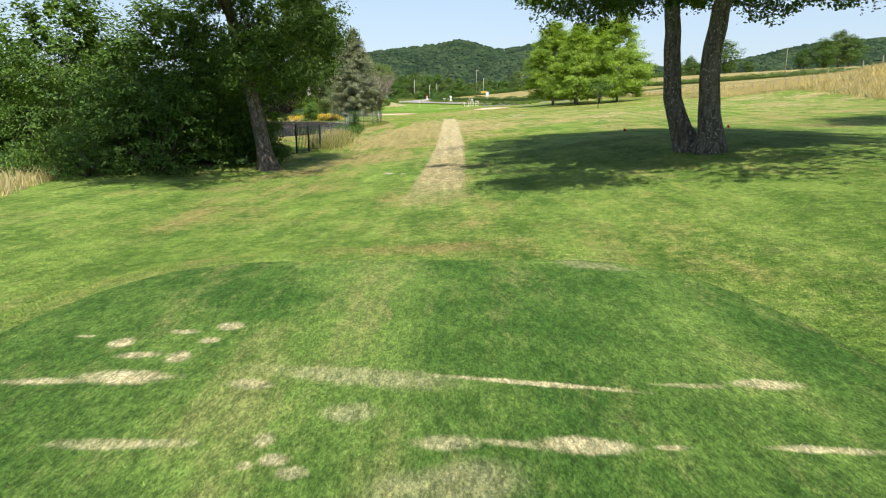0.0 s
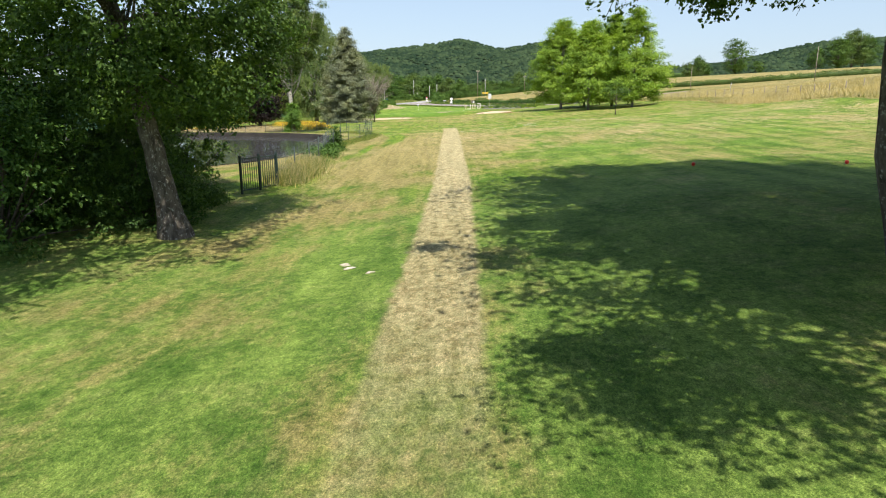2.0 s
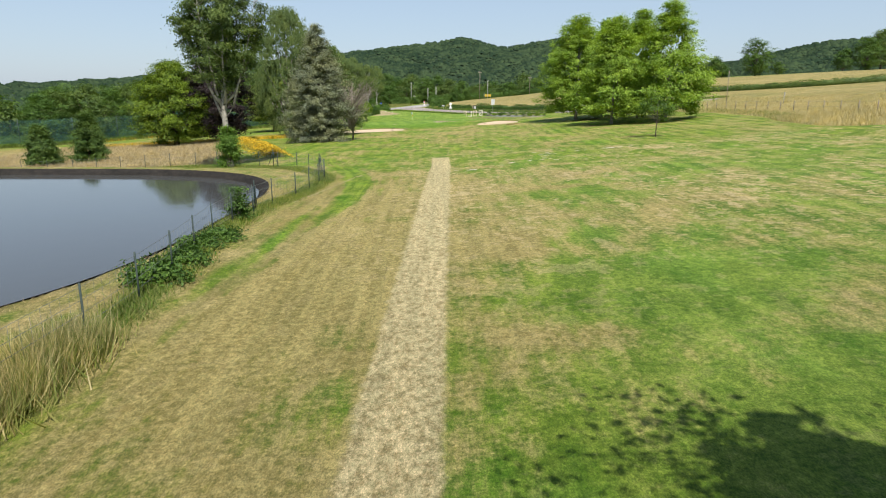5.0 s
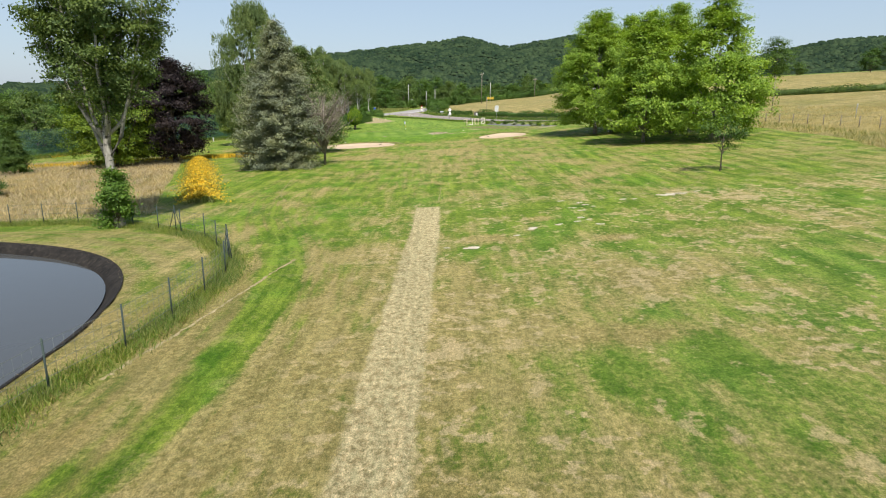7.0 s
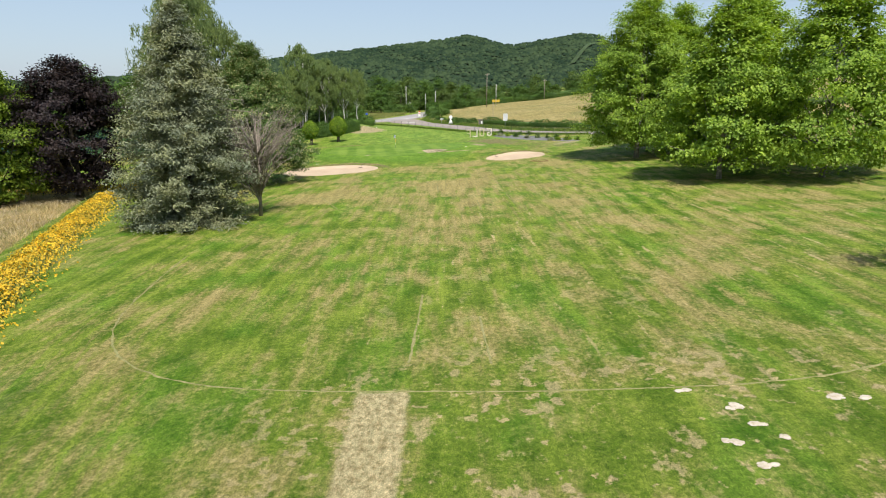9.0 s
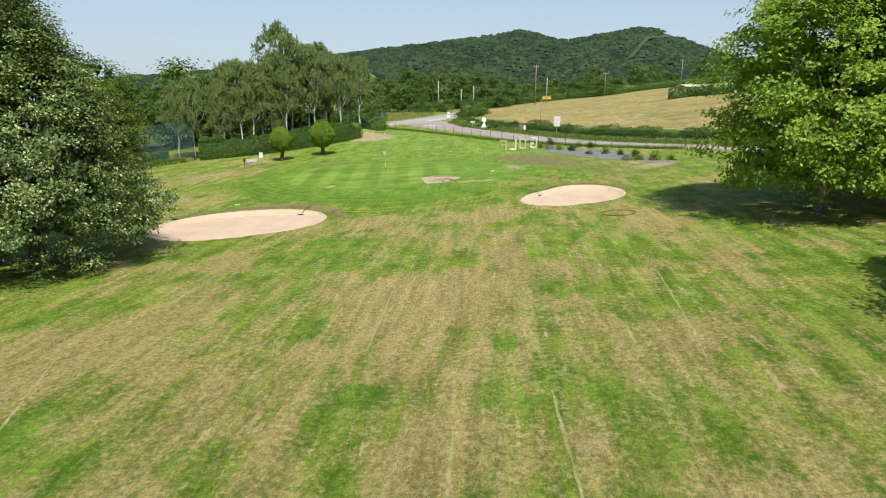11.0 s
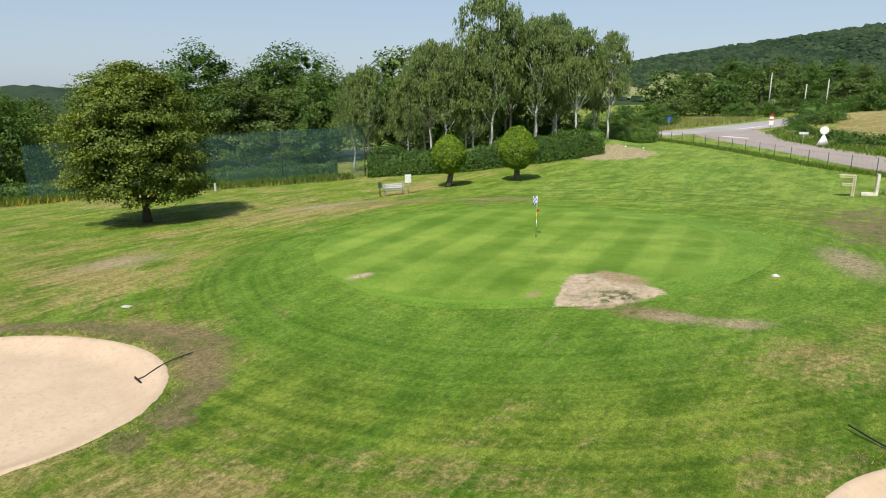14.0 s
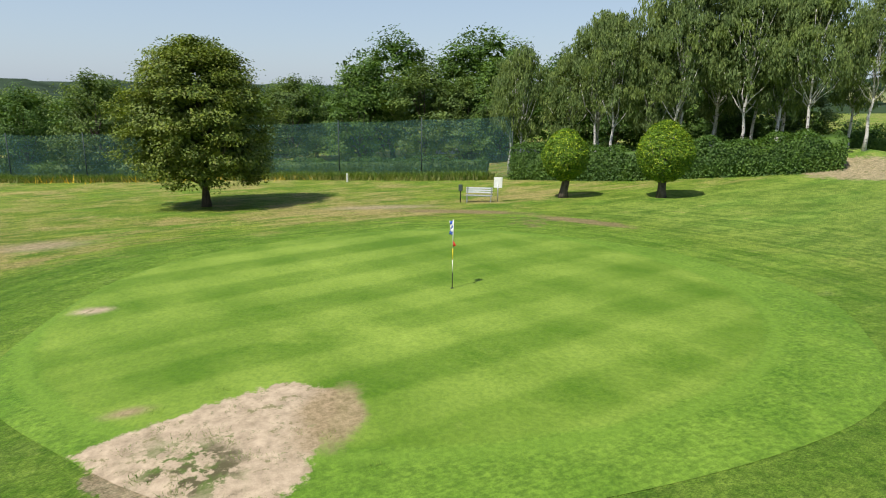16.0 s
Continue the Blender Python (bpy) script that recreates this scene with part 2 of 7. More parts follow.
    sc = n.m("MAXIMUM", n.m("MULTIPLY", sc, n.m("SUBTRACT", 0.7, n.m("MULTIPLY", far, 0.4))), n.m("MULTIPLY", n.m("ADD", n.m("MULTIPLY", dash, far), n.m("MULTIPLY", crumb, n.m("SUBTRACT", 1.0, far))), n.m("MULTIPLY", n.attr("scar"), 0.85)))
    c = n.mix(sc, c, n.mix(fine, (0.40, 0.305, 0.165), (0.61, 0.48, 0.30)))
    # the long scalped strip down the middle
    xc = n.m("ADD", n.lin(xyz[1], 9.0, 35, -0.3, 0.9), n.lin(xyz[1], 35, 80, 0.0, 1.1))
    off = n.m("ADD", n.m("ABSOLUTE", n.m("SUBTRACT", xyz[0], xc)), n.m("ADD", n.m("MULTIPLY", n.m("SUBTRACT", n.noise(1.6, 4, 0.6), 0.5), 0.35), n.m("MULTIPLY", n.m("SUBTRACT", fine, 0.5), 0.35)))
    strip = n.m("SUBTRACT", n.step(off, 0.86, 0.66), n.step(n.noise(7.0, 6, 0.7), 0.55, 0.75, 0, 0.4), True)
    strip = n.m("MULTIPLY", strip, n.step(n.m("ADD", xyz[1], n.m("MULTIPLY", n.m("SUBTRACT", mid, 0.5), 8.0)), 13.0, 19.5))
    strip = n.m("MULTIPLY", strip, n.step(n.m("ADD", xyz[1], n.m("MULTIPLY", n.m("SUBTRACT", fine, 0.5), 0.8)), 87.1, 86.7))
    clump = n.noise(4.6, 8, 0.75, n.scaled(p, (1.2, 0.8, 1)))
    c = n.mix(strip, c, n.mix(n.step(clump, 0.34, 0.62), (0.285, 0.225, 0.115), (0.60, 0.50, 0.315)))
    gold = n.mix(n.step(n.m("ADD", mid, n.m("MULTIPLY", n.m("SUBTRACT", fine, 0.5), 0.6)), 0.3, 0.75), (0.23, 0.185, 0.075), (0.47, 0.385, 0.20))
    gold = n.mix(n.step(n.noise(0.10, 7, 0.66), 0.44, 0.64, 0, 0.75), gold, n.mix(fine, (0.12, 0.135, 0.035), (0.27, 0.25, 0.09)))
    band = n.noise(0.07, 6, 0.66, n.scaled(p, (0.5, 1.6, 1)))
    gold = n.mix(n.step(band, 0.45, 0.58, 0, 0.6), gold, n.mix(fine, (0.20, 0.165, 0.055), (0.40, 0.30, 0.125)))
    gold = n.mix(n.step(n.noise(0.55, 5, 0.7, n.scaled(p, (0.6, 1.5, 1))), 0.36, 0.64), n.mix(1.0, gold, (0.82, 0.84, 0.78), "MULTIPLY"), n.mix(1.0, gold, (1.14, 1.10, 1.08), "MULTIPLY"))
    c = n.mix(n.step(n.m("ADD", n.attr("gold"), n.m("MULTIPLY", n.m("SUBTRACT", mid, 0.5), 0.5)), 0.4, 0.6), c, gold)
    soil = n.mix(n.noise(5.0, 5, 0.7), (0.125, 0.096, 0.055), (0.33, 0.25, 0.155))
    soil = n.mix(n.step(n.noise(1.7, 6, 0.7), 0.42, 0.6, 0, 0.6), soil, n.mix(fine, (0.055, 0.085, 0.016), (0.15, 0.175, 0.04)))
    c = n.mix(n.m("MULTIPLY", n.step(n.m("ADD", n.attr("soil"), n.m("MULTIPLY", n.m("SUBTRACT", n.noise(0.9, 8, 0.76), 0.5), 2.2)), 0.40, 0.66), 0.9), c, soil)
    c = worn_patches(n, xyz, c)
    c = n.mix(n.m("MULTIPLY", n.attr("deep"), n.step(mid, 0.25, 0.6)), c, n.mix(1.0, c, (0.72, 0.84, 0.70), "MULTIPLY"))
    # grass laid over by the mower's wheels in long thin lines
    laid = n.noise(1.0, 4, 0.6, n.scaled(p, (3.0, 0.12, 1)))
    c = n.mix(n.step(laid, 0.36, 0.64), n.mix(1.0, c, (0.91, 0.93, 0.91), "MULTIPLY"), n.mix(1.0, c, (1.08, 1.07, 1.06), "MULTIPLY"))
    c = n.mix(n.step(blades, 0.36, 0.66, 0.0, 1.0), n.mix(1.0, c, (0.60, 0.65, 0.56), "MULTIPLY"), n.mix(1.0, c, (1.25, 1.22, 1.17), "MULTIPLY"))
    tuft = n.noise(11.0, 6, 0.75, n.scaled(p, (1, 0.6, 1)))
    c = n.mix(n.step(tuft, 0.36, 0.64), n.mix(1.0, c, (0.72, 0.76, 0.69), "MULTIPLY"), n.mix(1.0, c, (1.17, 1.15, 1.12), "MULTIPLY"))
    # clover and single tufts, where the turf is seen from close by
    grain = n.step(n.noise(62.0, 4, 0.8), 0.38, 0.62)
    c = n.mix(n.m("MULTIPLY", n.attr("near"), 0.85), c, n.mix(grain, n.mix(1.0, c, (0.50, 0.58, 0.50), "MULTIPLY"), n.mix(1.0, c, (1.42, 1.36, 1.32), "MULTIPLY")))
    if blade:
        c = n.mix(n.island(), n.mix(1.0, c, (0.66, 0.72, 0.66), "MULTIPLY"), n.mix(1.0, c, (1.2, 1.18, 1.14), "MULTIPLY"))
        return n.done(c, 0.7, 0, 0.2)
    n.bump(n.m("ADD", n.m("ADD", fine, tuft), blades), 0.9, 0.06)
    return n.done(c, 0.85, 0, 0.15)


def green_mat():
    n = Nodes("putting_green")
    p = n.pos()
    xyz = n.sep(p)
    u = n.m("ADD", n.m("MULTIPLY", xyz[0], 0.99), n.m("ADD", n.m("MULTIPLY", xyz[1], 0.13), n.m("MULTIPLY", n.noise(0.35, 3), 0.35)))
    v = n.m("ADD", n.m("MULTIPLY", xyz[0], -0.13), n.m("MULTIPLY", xyz[1], 0.99))
    s1 = n.step(n.m("SINE", n.m("SUBTRACT", n.m("MULTIPLY", u, 2.152), 39.6)), -0.5, 0.5)
    s2 = n.step(n.m("SINE", n.m("MULTIPLY", v, 2.152)), -0.6, 0.6)
    mid = n.m("ADD", n.m("MULTIPLY", n.noise(0.22, 4, 0.6), 0.5), n.m("MULTIPLY", n.noise(0.9, 9, 0.75), 0.5))
    inner = n.attr("inner")
    soft = n.noise(0.32, 3, 0.5)
    s1 = n.m("MULTIPLY", s1, n.step(n.noise(0.11, 2, 0.5), 0.3, 0.6, 0.75, 1.0))
    k = n.m("ADD", n.m("MULTIPLY", s1, 0.36), n.m("ADD", n.m("MULTIPLY", s2, 0.13), n.m("ADD", n.m("SUBTRACT", n.m("MULTIPLY", mid, 1.9), 0.90), n.m("MULTIPLY", n.m("SUBTRACT", soft, 0.35), 0.9))))
    c = n.mix(n.m("ADD", k, 0.0, True), (0.076, 0.154, 0.008), (0.208, 0.296, 0.043))
    ring = n.mix(n.step(mid, 0.3, 0.7), (0.072, 0.156, 0.010), (0.168, 0.268, 0.034))
    tuft = n.noise(11.0, 6, 0.75, n.scaled(p, (1, 0.6, 1)))
    ring = n.mix(n.step(tuft, 0.36, 0.64), n.mix(1.0, ring, (0.7, 0.74, 0.66), "MULTIPLY"), n.mix(1.0, ring, (1.2, 1.18, 1.13), "MULTIPLY"))
    c = n.mix(n.step(n.m("ADD", n.noise(0.25, 8, 0.68), n.m("MULTIPLY", n.m("SUBTRACT", mid, 0.5), 0.4)), 0.55, 0.74, 0, 0.45), c, (0.26, 0.35, 0.055))
    ring = n.mix(n.m("MULTIPLY", n.step(inner, 0.02, 0.2), n.step(inner, 0.6, 0.3)), ring, (0.125, 0.220, 0.022))
    c = n.mix(n.step(n.m("ADD", inner, n.m("MULTIPLY", n.m("SUBTRACT", n.noise(1.3, 6, 0.65), 0.5), 0.5)), 0.35, 0.8), ring, c)
    c = n.mix(n.step(mid, 0.60, 0.72, 0, 0.4), c, (0.30, 0.29, 0.11))
    c = n.mix(n.step(n.noise(9.0, 8, 0.78), 0.36, 0.64), n.mix(1.0, c, (0.78, 0.82, 0.75), "MULTIPLY"), n.mix(1.0, c, (1.13, 1.12, 1.1), "MULTIPLY"))
    c = worn_patches(n, xyz, c)
    n.bump(n.noise(30.0, 5, 0.7), 0.5, 0.02)
    return n.done(c, 0.75, 0, 0.2)


def tee_mat(blade=False):
    n = Nodes("tee_leaves" if blade else "tee_turf")
    p = n.pos()
    xyz = n.sep(p)
    q = n.scaled(p, (1, 0.42, 1))
    mid, fine, blades = n.noise(0.7, 6, 0.65), n.noise(7.0, 9, 0.78, q), n.noise(60.0, 5, 0.75, q)
    rag = n.m("ADD", n.m("MULTIPLY", n.m("SUBTRACT", fine, 0.5), 1.5), n.m("MULTIPLY", n.m("SUBTRACT", n.noise(3.0, 5, 0.65), 0.5), 1.2))
    # mower passes: lighter, darker, lighter across the tee
    xw = n.m("ADD", xyz[0], n.m("MULTIPLY", n.m("SUBTRACT", mid, 0.5), 0.9))
    light = n.m("ADD", n.m("MULTIPLY", n.step(xw, -1.9, -1.3, 0.12, 1.0), n.step(xw, 0.05, -0.35)), n.m("MULTIPLY", n.step(xw, 2.15, 2.45), n.step(xw, 2.95, 2.65, 0, 0.6)))
    v = n.m("ADD", n.m("ADD", mid, n.m("MULTIPLY", n.m("SUBTRACT", fine, 0.5), 0.7)), n.m("MULTIPLY", light, 0.20))
    c = n.mix(n.step(v, 0.3, 0.95), (0.050, 0.122, 0.019), (0.198, 0.302, 0.067))
    dry = n.m("ADD", n.noise(0.9, 6, 0.68, n.scaled(p, (1.8, 0.45, 1))), n.m("MULTIPLY", n.m("SUBTRACT", fine, 0.5), 0.7))
    dry = n.m("ADD", dry, n.m("MULTIPLY", light, 0.07))
    c = n.mix(n.step(dry, 0.50, 0.78, 0, 0.55), c, (0.31, 0.28, 0.12))
    straw = n.mix(n.step(n.noise(16.0, 8, 0.75, q), 0.3, 0.7), (0.40, 0.34, 0.185), (0.72, 0.63, 0.42))
    # worn lengths of the two lines where the markers stood, then single scuffs
    for x, y, rx, ry, turn, k in ((-2.97, 4.40, 0.306, 0.063, 0.0, 0.9), (-2.33, 4.47, 0.365, 0.119, 0.0, 1.0), (-1.36, 4.33, 0.150, 0.084, -0.2, 0.7), (-0.57, 4.45, 0.717, 0.162, -0.2, 0.45),
                                  (0.77, 4.31, 0.695, 0.045, -0.2, 1.0), (1.90, 4.26, 0.257, 0.041, -0.1, 0.5), (2.46, 4.27, 0.260, 0.089, -0.1, 0.9),
                                  (-2.04, 3.50, 0.390, 0.065, 0.0, 0.6), (-1.69, 3.50, 0.187, 0.056, 0.0, 0.4), (0.05, 3.48, 0.215, 0.088, 0.0, 0.6), (0.44, 3.48, 0.158, 0.044, -0.2, 0.7),
                                  (0.92, 3.44, 0.341, 0.090, -0.1, 0.95), (1.45, 3.41, 0.102, 0.036, 0.0, 0.8), (2.36, 3.37, 0.355, 0.042, -0.1, 0.8), (-0.58, 3.89, 0.192, 0.134, 0.0, 0.4),
                                  (0.10, 3.06, 0.442, 0.216, 0.2, 0.35), (1.97, 7.82, 0.504, 0.202, -0.5, 0.35),
                                  (-2.74, 5.17, 0.098, 0.116, 0.0, 1.0), (-2.44, 4.90, 0.172, 0.072, 0.1, 0.9), (-2.12, 4.84, 0.110, 0.137, 0.0, 1.0), (-2.30, 5.44, 0.127, 0.063, 0.0, 0.9), (-1.92, 5.58, 0.119, 0.109, 0.0, 1.0),
                                  (-1.99, 5.22, 0.082, 0.073, 0.0, 0.9), (-1.07, 3.54, 0.067, 0.086, 0.0, 0.7), (-0.95, 3.31, 0.086, 0.067, 0.0, 0.9), (-1.11, 3.25, 0.048, 0.048, 0.0, 0.7), (-0.82, 3.17, 0.086, 0.067, 0.0, 0.6), (-3.13, 5.34, 0.089, 0.035, 0.0, 0.7)):
        c = n.mix(n.m("MULTIPLY", n.blot(xyz, x, y, rx, ry, turn, rag, 1.35, 0.5), k), c, straw)
    c = n.mix(n.step(blades, 0.34, 0.68), n.mix(1.0, c, (0.48, 0.54, 0.46), "MULTIPLY"), n.mix(1.0, c, (1.38, 1.34, 1.28), "MULTIPLY"))
    tuft = n.noise(17.0, 6, 0.75, q)
    c = n.mix(n.step(tuft, 0.36, 0.64), n.mix(1.0, c, (0.62, 0.67, 0.60), "MULTIPLY"), n.mix(1.0, c, (1.25, 1.23, 1.2), "MULTIPLY"))
    if blade:
        c = n.mix(n.island(), n.mix(1.0, c, (0.66, 0.72, 0.66), "MULTIPLY"), n.mix(1.0, c, (1.32, 1.28, 1.24), "MULTIPLY"))
        return n.done(c, 0.7, 0, 0.2)
    n.bump(n.m("ADD", fine, blades), 0.8, 0.05)
    return n.done(c, 0.85, 0, 0.15)


def ground_mat(name, a, b, c3, s1, s2, bump=0.03, rough=0.95, stretch=(1, 1, 1), fade=None):
    n = Nodes(name)
    p = n.scaled(n.pos(), stretch)
    f, g = n.noise(s1, 5, 0.65, p), n.noise(s2, 4, 0.7, p)
    c = n.mix(n.step(f, 0.3, 0.7), a, b)
    c = n.mix(n.step(g, 0.48, 0.75), c, c3)
    if fade:
        y = n.sep(n.pos())[1]
        k = n.step(n.m("ADD", y, n.m("MULTIPLY", n.m("SUBTRACT", g, 0.5), 26.0)), fade[1], fade[0])
        c = n.mix(n.m("MULTIPLY", k, 0.75), c, n.mix(f, (0.085, 0.14, 0.014), (0.21, 0.25, 0.045)))
    n.bump(n.m("ADD", f, g), 0.5, bump)
    return n.done(c, rough, 0, 0.15)


def glassy_water():
    n = Nodes("pond_water")
    n.bump(n.noise(1.6, 3, 0.5), 0.05, 0.05)
    n.b.inputs["IOR"].default_value = 1.33
    return n.done((0.060, 0.063, 0.062), 0.06, 0, 0.5)


def net_mat():
    n = Nodes("green_netting")
    n.done(n.mix(n.noise(1.2, 4), (0.035, 0.095, 0.085), (0.055, 0.13, 0.115)), 0.8)
    tr = n.t.nodes.new("ShaderNodeBsdfTransparent")
    ms = n.t.nodes.new("ShaderNodeMixShader")
    n.put(ms.inputs[0], n.step(n.noise(0.4, 3), 0.2, 0.8, 0.20, 0.38))
    n.t.links.new(tr.outputs[0], ms.inputs[1])
    n.t.links.new(n.b.outputs[0], ms.inputs[2])
    n.t.links.new(ms.outputs[0], n.out.inputs[0])
    return n.mat


def blade_mat(name, a, b, glow=0.25):
    return leaf_mat(name, a, b, glow=glow)


TURF, GREEN, TEE = turf_mat(), green_mat(), tee_mat()
TURF_LEAF, TEE_LEAF = turf_mat(True), tee_mat(True)
DRYLINE = ground_mat("dry_line", (0.17, 0.175, 0.06), (0.31, 0.275, 0.13), (0.13, 0.17, 0.035), 4.0, 12.0, 0.03)
STRAWLINE = ground_mat("straw_line", (0.24, 0.20, 0.09), (0.40, 0.33, 0.19), (0.14, 0.16, 0.045), 3.0, 9.0, 0.03)
SAND = ground_mat("bunker_sand", (0.44, 0.335, 0.232), (0.50, 0.390, 0.278), (0.39, 0.295, 0.202), 0.6, 7.0, 0.02)
CHALK = ground_mat("pale_dry_clay", (0.42, 0.36, 0.27), (0.60, 0.54, 0.44), (0.32, 0.27, 0.17), 3.0, 9.0, 0.03)
ROAD = ground_mat("worn_asphalt", (0.25, 0.215, 0.19), (0.31, 0.27, 0.24), (0.21, 0.18, 0.16), 0.25, 5.0, 0.01)
MAINROAD = ground_mat("grey_asphalt", (0.27, 0.255, 0.245), (0.34, 0.32, 0.31), (0.23, 0.21, 0.20), 0.25, 5.0, 0.01)
LINE = ground_mat("worn_road_paint", (0.55, 0.54, 0.52), (0.66, 0.65, 0.63), (0.36, 0.34, 0.32), 1.0, 6.0, 0.01)
GRAVEL = ground_mat("grey_gravel", (0.13, 0.13, 0.13), (0.20, 0.20, 0.20), (0.09, 0.09, 0.09), 1.0, 14.0, 0.03)
LINER = ground_mat("black_liner", (0.013, 0.012, 0.011), (0.028, 0.025, 0.022), (0.055, 0.047, 0.037), 1.6, 6.0, 0.09, 0.95)
WATER, NET = glassy_water(), net_mat()
OAK_BARK = bark_mat("oak_bark", (0.050, 0.041, 0.034), (0.165, 0.142, 0.118), 9, (0.30, 0.29, 0.26), 17.0)
DARK_BARK = bark_mat("dark_bark", (0.05, 0.04, 0.032), (0.15, 0.125, 0.10))
PALE_BARK = bark_mat("poplar_bark", (0.192, 0.176, 0.144), (0.4, 0.376, 0.32), 5, (0.096, 0.088, 0.072))
PLANE_BARK = bark_mat("plane_bark", (0.13, 0.115, 0.09), (0.30, 0.275, 0.225), 5, (0.42, 0.39, 0.31))
BIRCH_BARK = bark_mat("birch_bark", (0.42, 0.40, 0.365), (0.66, 0.64, 0.60), 5, (0.05, 0.045, 0.04))
DEAD_BARK = bark_mat("dead_twigs", (0.17, 0.14, 0.115), (0.33, 0.28, 0.235))
L_OAK = leaf_mat("oak_leaves", (0.03, 0.066, 0.0135), (0.105, 0.185, 0.036), glow=0.34)
L_PLANE = leaf_mat("plane_leaves", (0.112, 0.208, 0.024), (0.300, 0.425, 0.070), glow=0.38)
L_LINDEN = leaf_mat("linden_leaves", (0.045, 0.092, 0.024), (0.135, 0.205, 0.060), (0.40, 0.41, 0.24), 0.15, glow=0.18)
L_ROUND = leaf_mat("lime_leaves", (0.056, 0.098, 0.014), (0.175, 0.228, 0.038), (0.1791, 0.2029, 0.06494), 0.06, glow=0.2)
L_BIRCH = leaf_mat("birch_leaves", (0.076, 0.124, 0.038), (0.190, 0.258, 0.092))
L_POPLAR = leaf_mat("poplar_leaves", (0.048, 0.090, 0.024), (0.150, 0.212, 0.064))
L_WILLOW = leaf_mat("willow_leaves", (0.070, 0.112, 0.036), (0.165, 0.225, 0.085))
L_PURPLE = leaf_mat("purple_leaves", (0.00924, 0.0072, 0.00936), (0.03168, 0.0216, 0.02304), glow=0.15)
L_YEW = leaf_mat("maple_leaves", (0.060, 0.112, 0.010), (0.175, 0.255, 0.026))
L_TOPI = leaf_mat("clipped_leaves", (0.046, 0.104, 0.008), (0.165, 0.285, 0.020), (0.33, 0.43, 0.034), 0.17)
L_HEDGE = leaf_mat("hedge_leaves", (0.0299, 0.0748, 0.0136), (0.0952, 0.1768, 0.0354))
L_WOOD = leaf_mat("wood_leaves", (0.046, 0.088, 0.022), (0.132, 0.198, 0.052))
L_SPRUCE = leaf_mat("spruce_needles", (0.105, 0.128, 0.082), (0.255, 0.285, 0.195), glow=0.14)
L_IVY = leaf_mat("ivy_leaves", (0.065, 0.143, 0.0195), (0.156, 0.26, 0.0455))
L_BROAD = leaf_mat("hedgerow_leaves", (0.03868, 0.08619, 0.01547), (0.116, 0.2044, 0.04088))
L_CONIF = leaf_mat("thuja_leaves", (0.042, 0.08925, 0.021), (0.09975, 0.1628, 0.03675))
L_FOREST = forest_mat()
G_MEADOW = blade_mat("meadow_blades", (0.25, 0.20, 0.125), (0.48, 0.40, 0.265))
G_PALE = blade_mat("pale_rough_grass", (0.30, 0.26, 0.12), (0.52, 0.45, 0.26))
G_MIX = blade_mat("rank_grass", (0.10, 0.145, 0.03), (0.29, 0.29, 0.11))
G_WEED = blade_mat("green_weeds", (0.055, 0.11, 0.014), (0.16, 0.24, 0.04))
G_FLOWER = leaf_mat("yellow_flowers", (0.42, 0.27, 0.02), (0.72, 0.52, 0.05), (0.16, 0.19, 0.03), 0.18)
IRON = plain("dark_green_steel", (0.012, 0.025, 0.022), (0.02, 0.035, 0.03), 6, 0.5)
WIRE = plain("grey_wire", (0.10, 0.12, 0.11), (0.17, 0.19, 0.17), 6, 0.6, 0.3)
POSTG = plain("green_post", (0.03, 0.05, 0.045), (0.06, 0.08, 0.07), 6, 0.7)
WHITE = plain("white_paint", (0.66, 0.66, 0.62), (0.80, 0.80, 0.77), 3, 0.5)
GREYBOARD = plain("greyed_white_board", (0.50, 0.52, 0.53), (0.62, 0.63, 0.63), 3, 0.6)
CREAM = plain("cream_paint", (0.50, 0.43, 0.26), (0.70, 0.62, 0.42), 3, 0.7)
OLDWHITE = plain("weathered_white_paint", (0.50, 0.44, 0.34), (0.74, 0.70, 0.60), 3, 0.7)
WOODP = plain("weathered_pole", (0.18, 0.15, 0.12), (0.30, 0.26, 0.21), 5, 0.9)
GREYWOOD = plain("grey_wood", (0.13, 0.12, 0.11), (0.24, 0.225, 0.205), 5, 0.9)
CONC = plain("concrete", (0.38, 0.37, 0.35), (0.50, 0.49, 0.46), 2, 0.9)
BLACK = plain("black_plastic", (0.01, 0.01, 0.01), (0.02, 0.02, 0.02), 5, 0.5)
RED = plain("red_paint", (0.50, 0.03, 0.02), (0.62, 0.05, 0.03), 5, 0.4)
RUST = plain("rusty_hose", (0.16, 0.06, 0.035), (0.24, 0.10, 0.06), 5, 0.7)
BLUE = plain("blue_cloth", (0.03, 0.08, 0.38), (0.05, 0.12, 0.5), 5, 0.8)
OCHRE = plain("faded_yellow_paint", (0.42, 0.29, 0.03), (0.52, 0.36, 0.05), 5, 0.6)
YELLOW = plain("yellow_paint", (0.7, 0.5, 0.03), (0.8, 0.6, 0.05), 5, 0.5)
METAL = plain("galvanised_steel", (0.34, 0.35, 0.36), (0.5, 0.51, 0.52), 6, 0.45, 0.8)


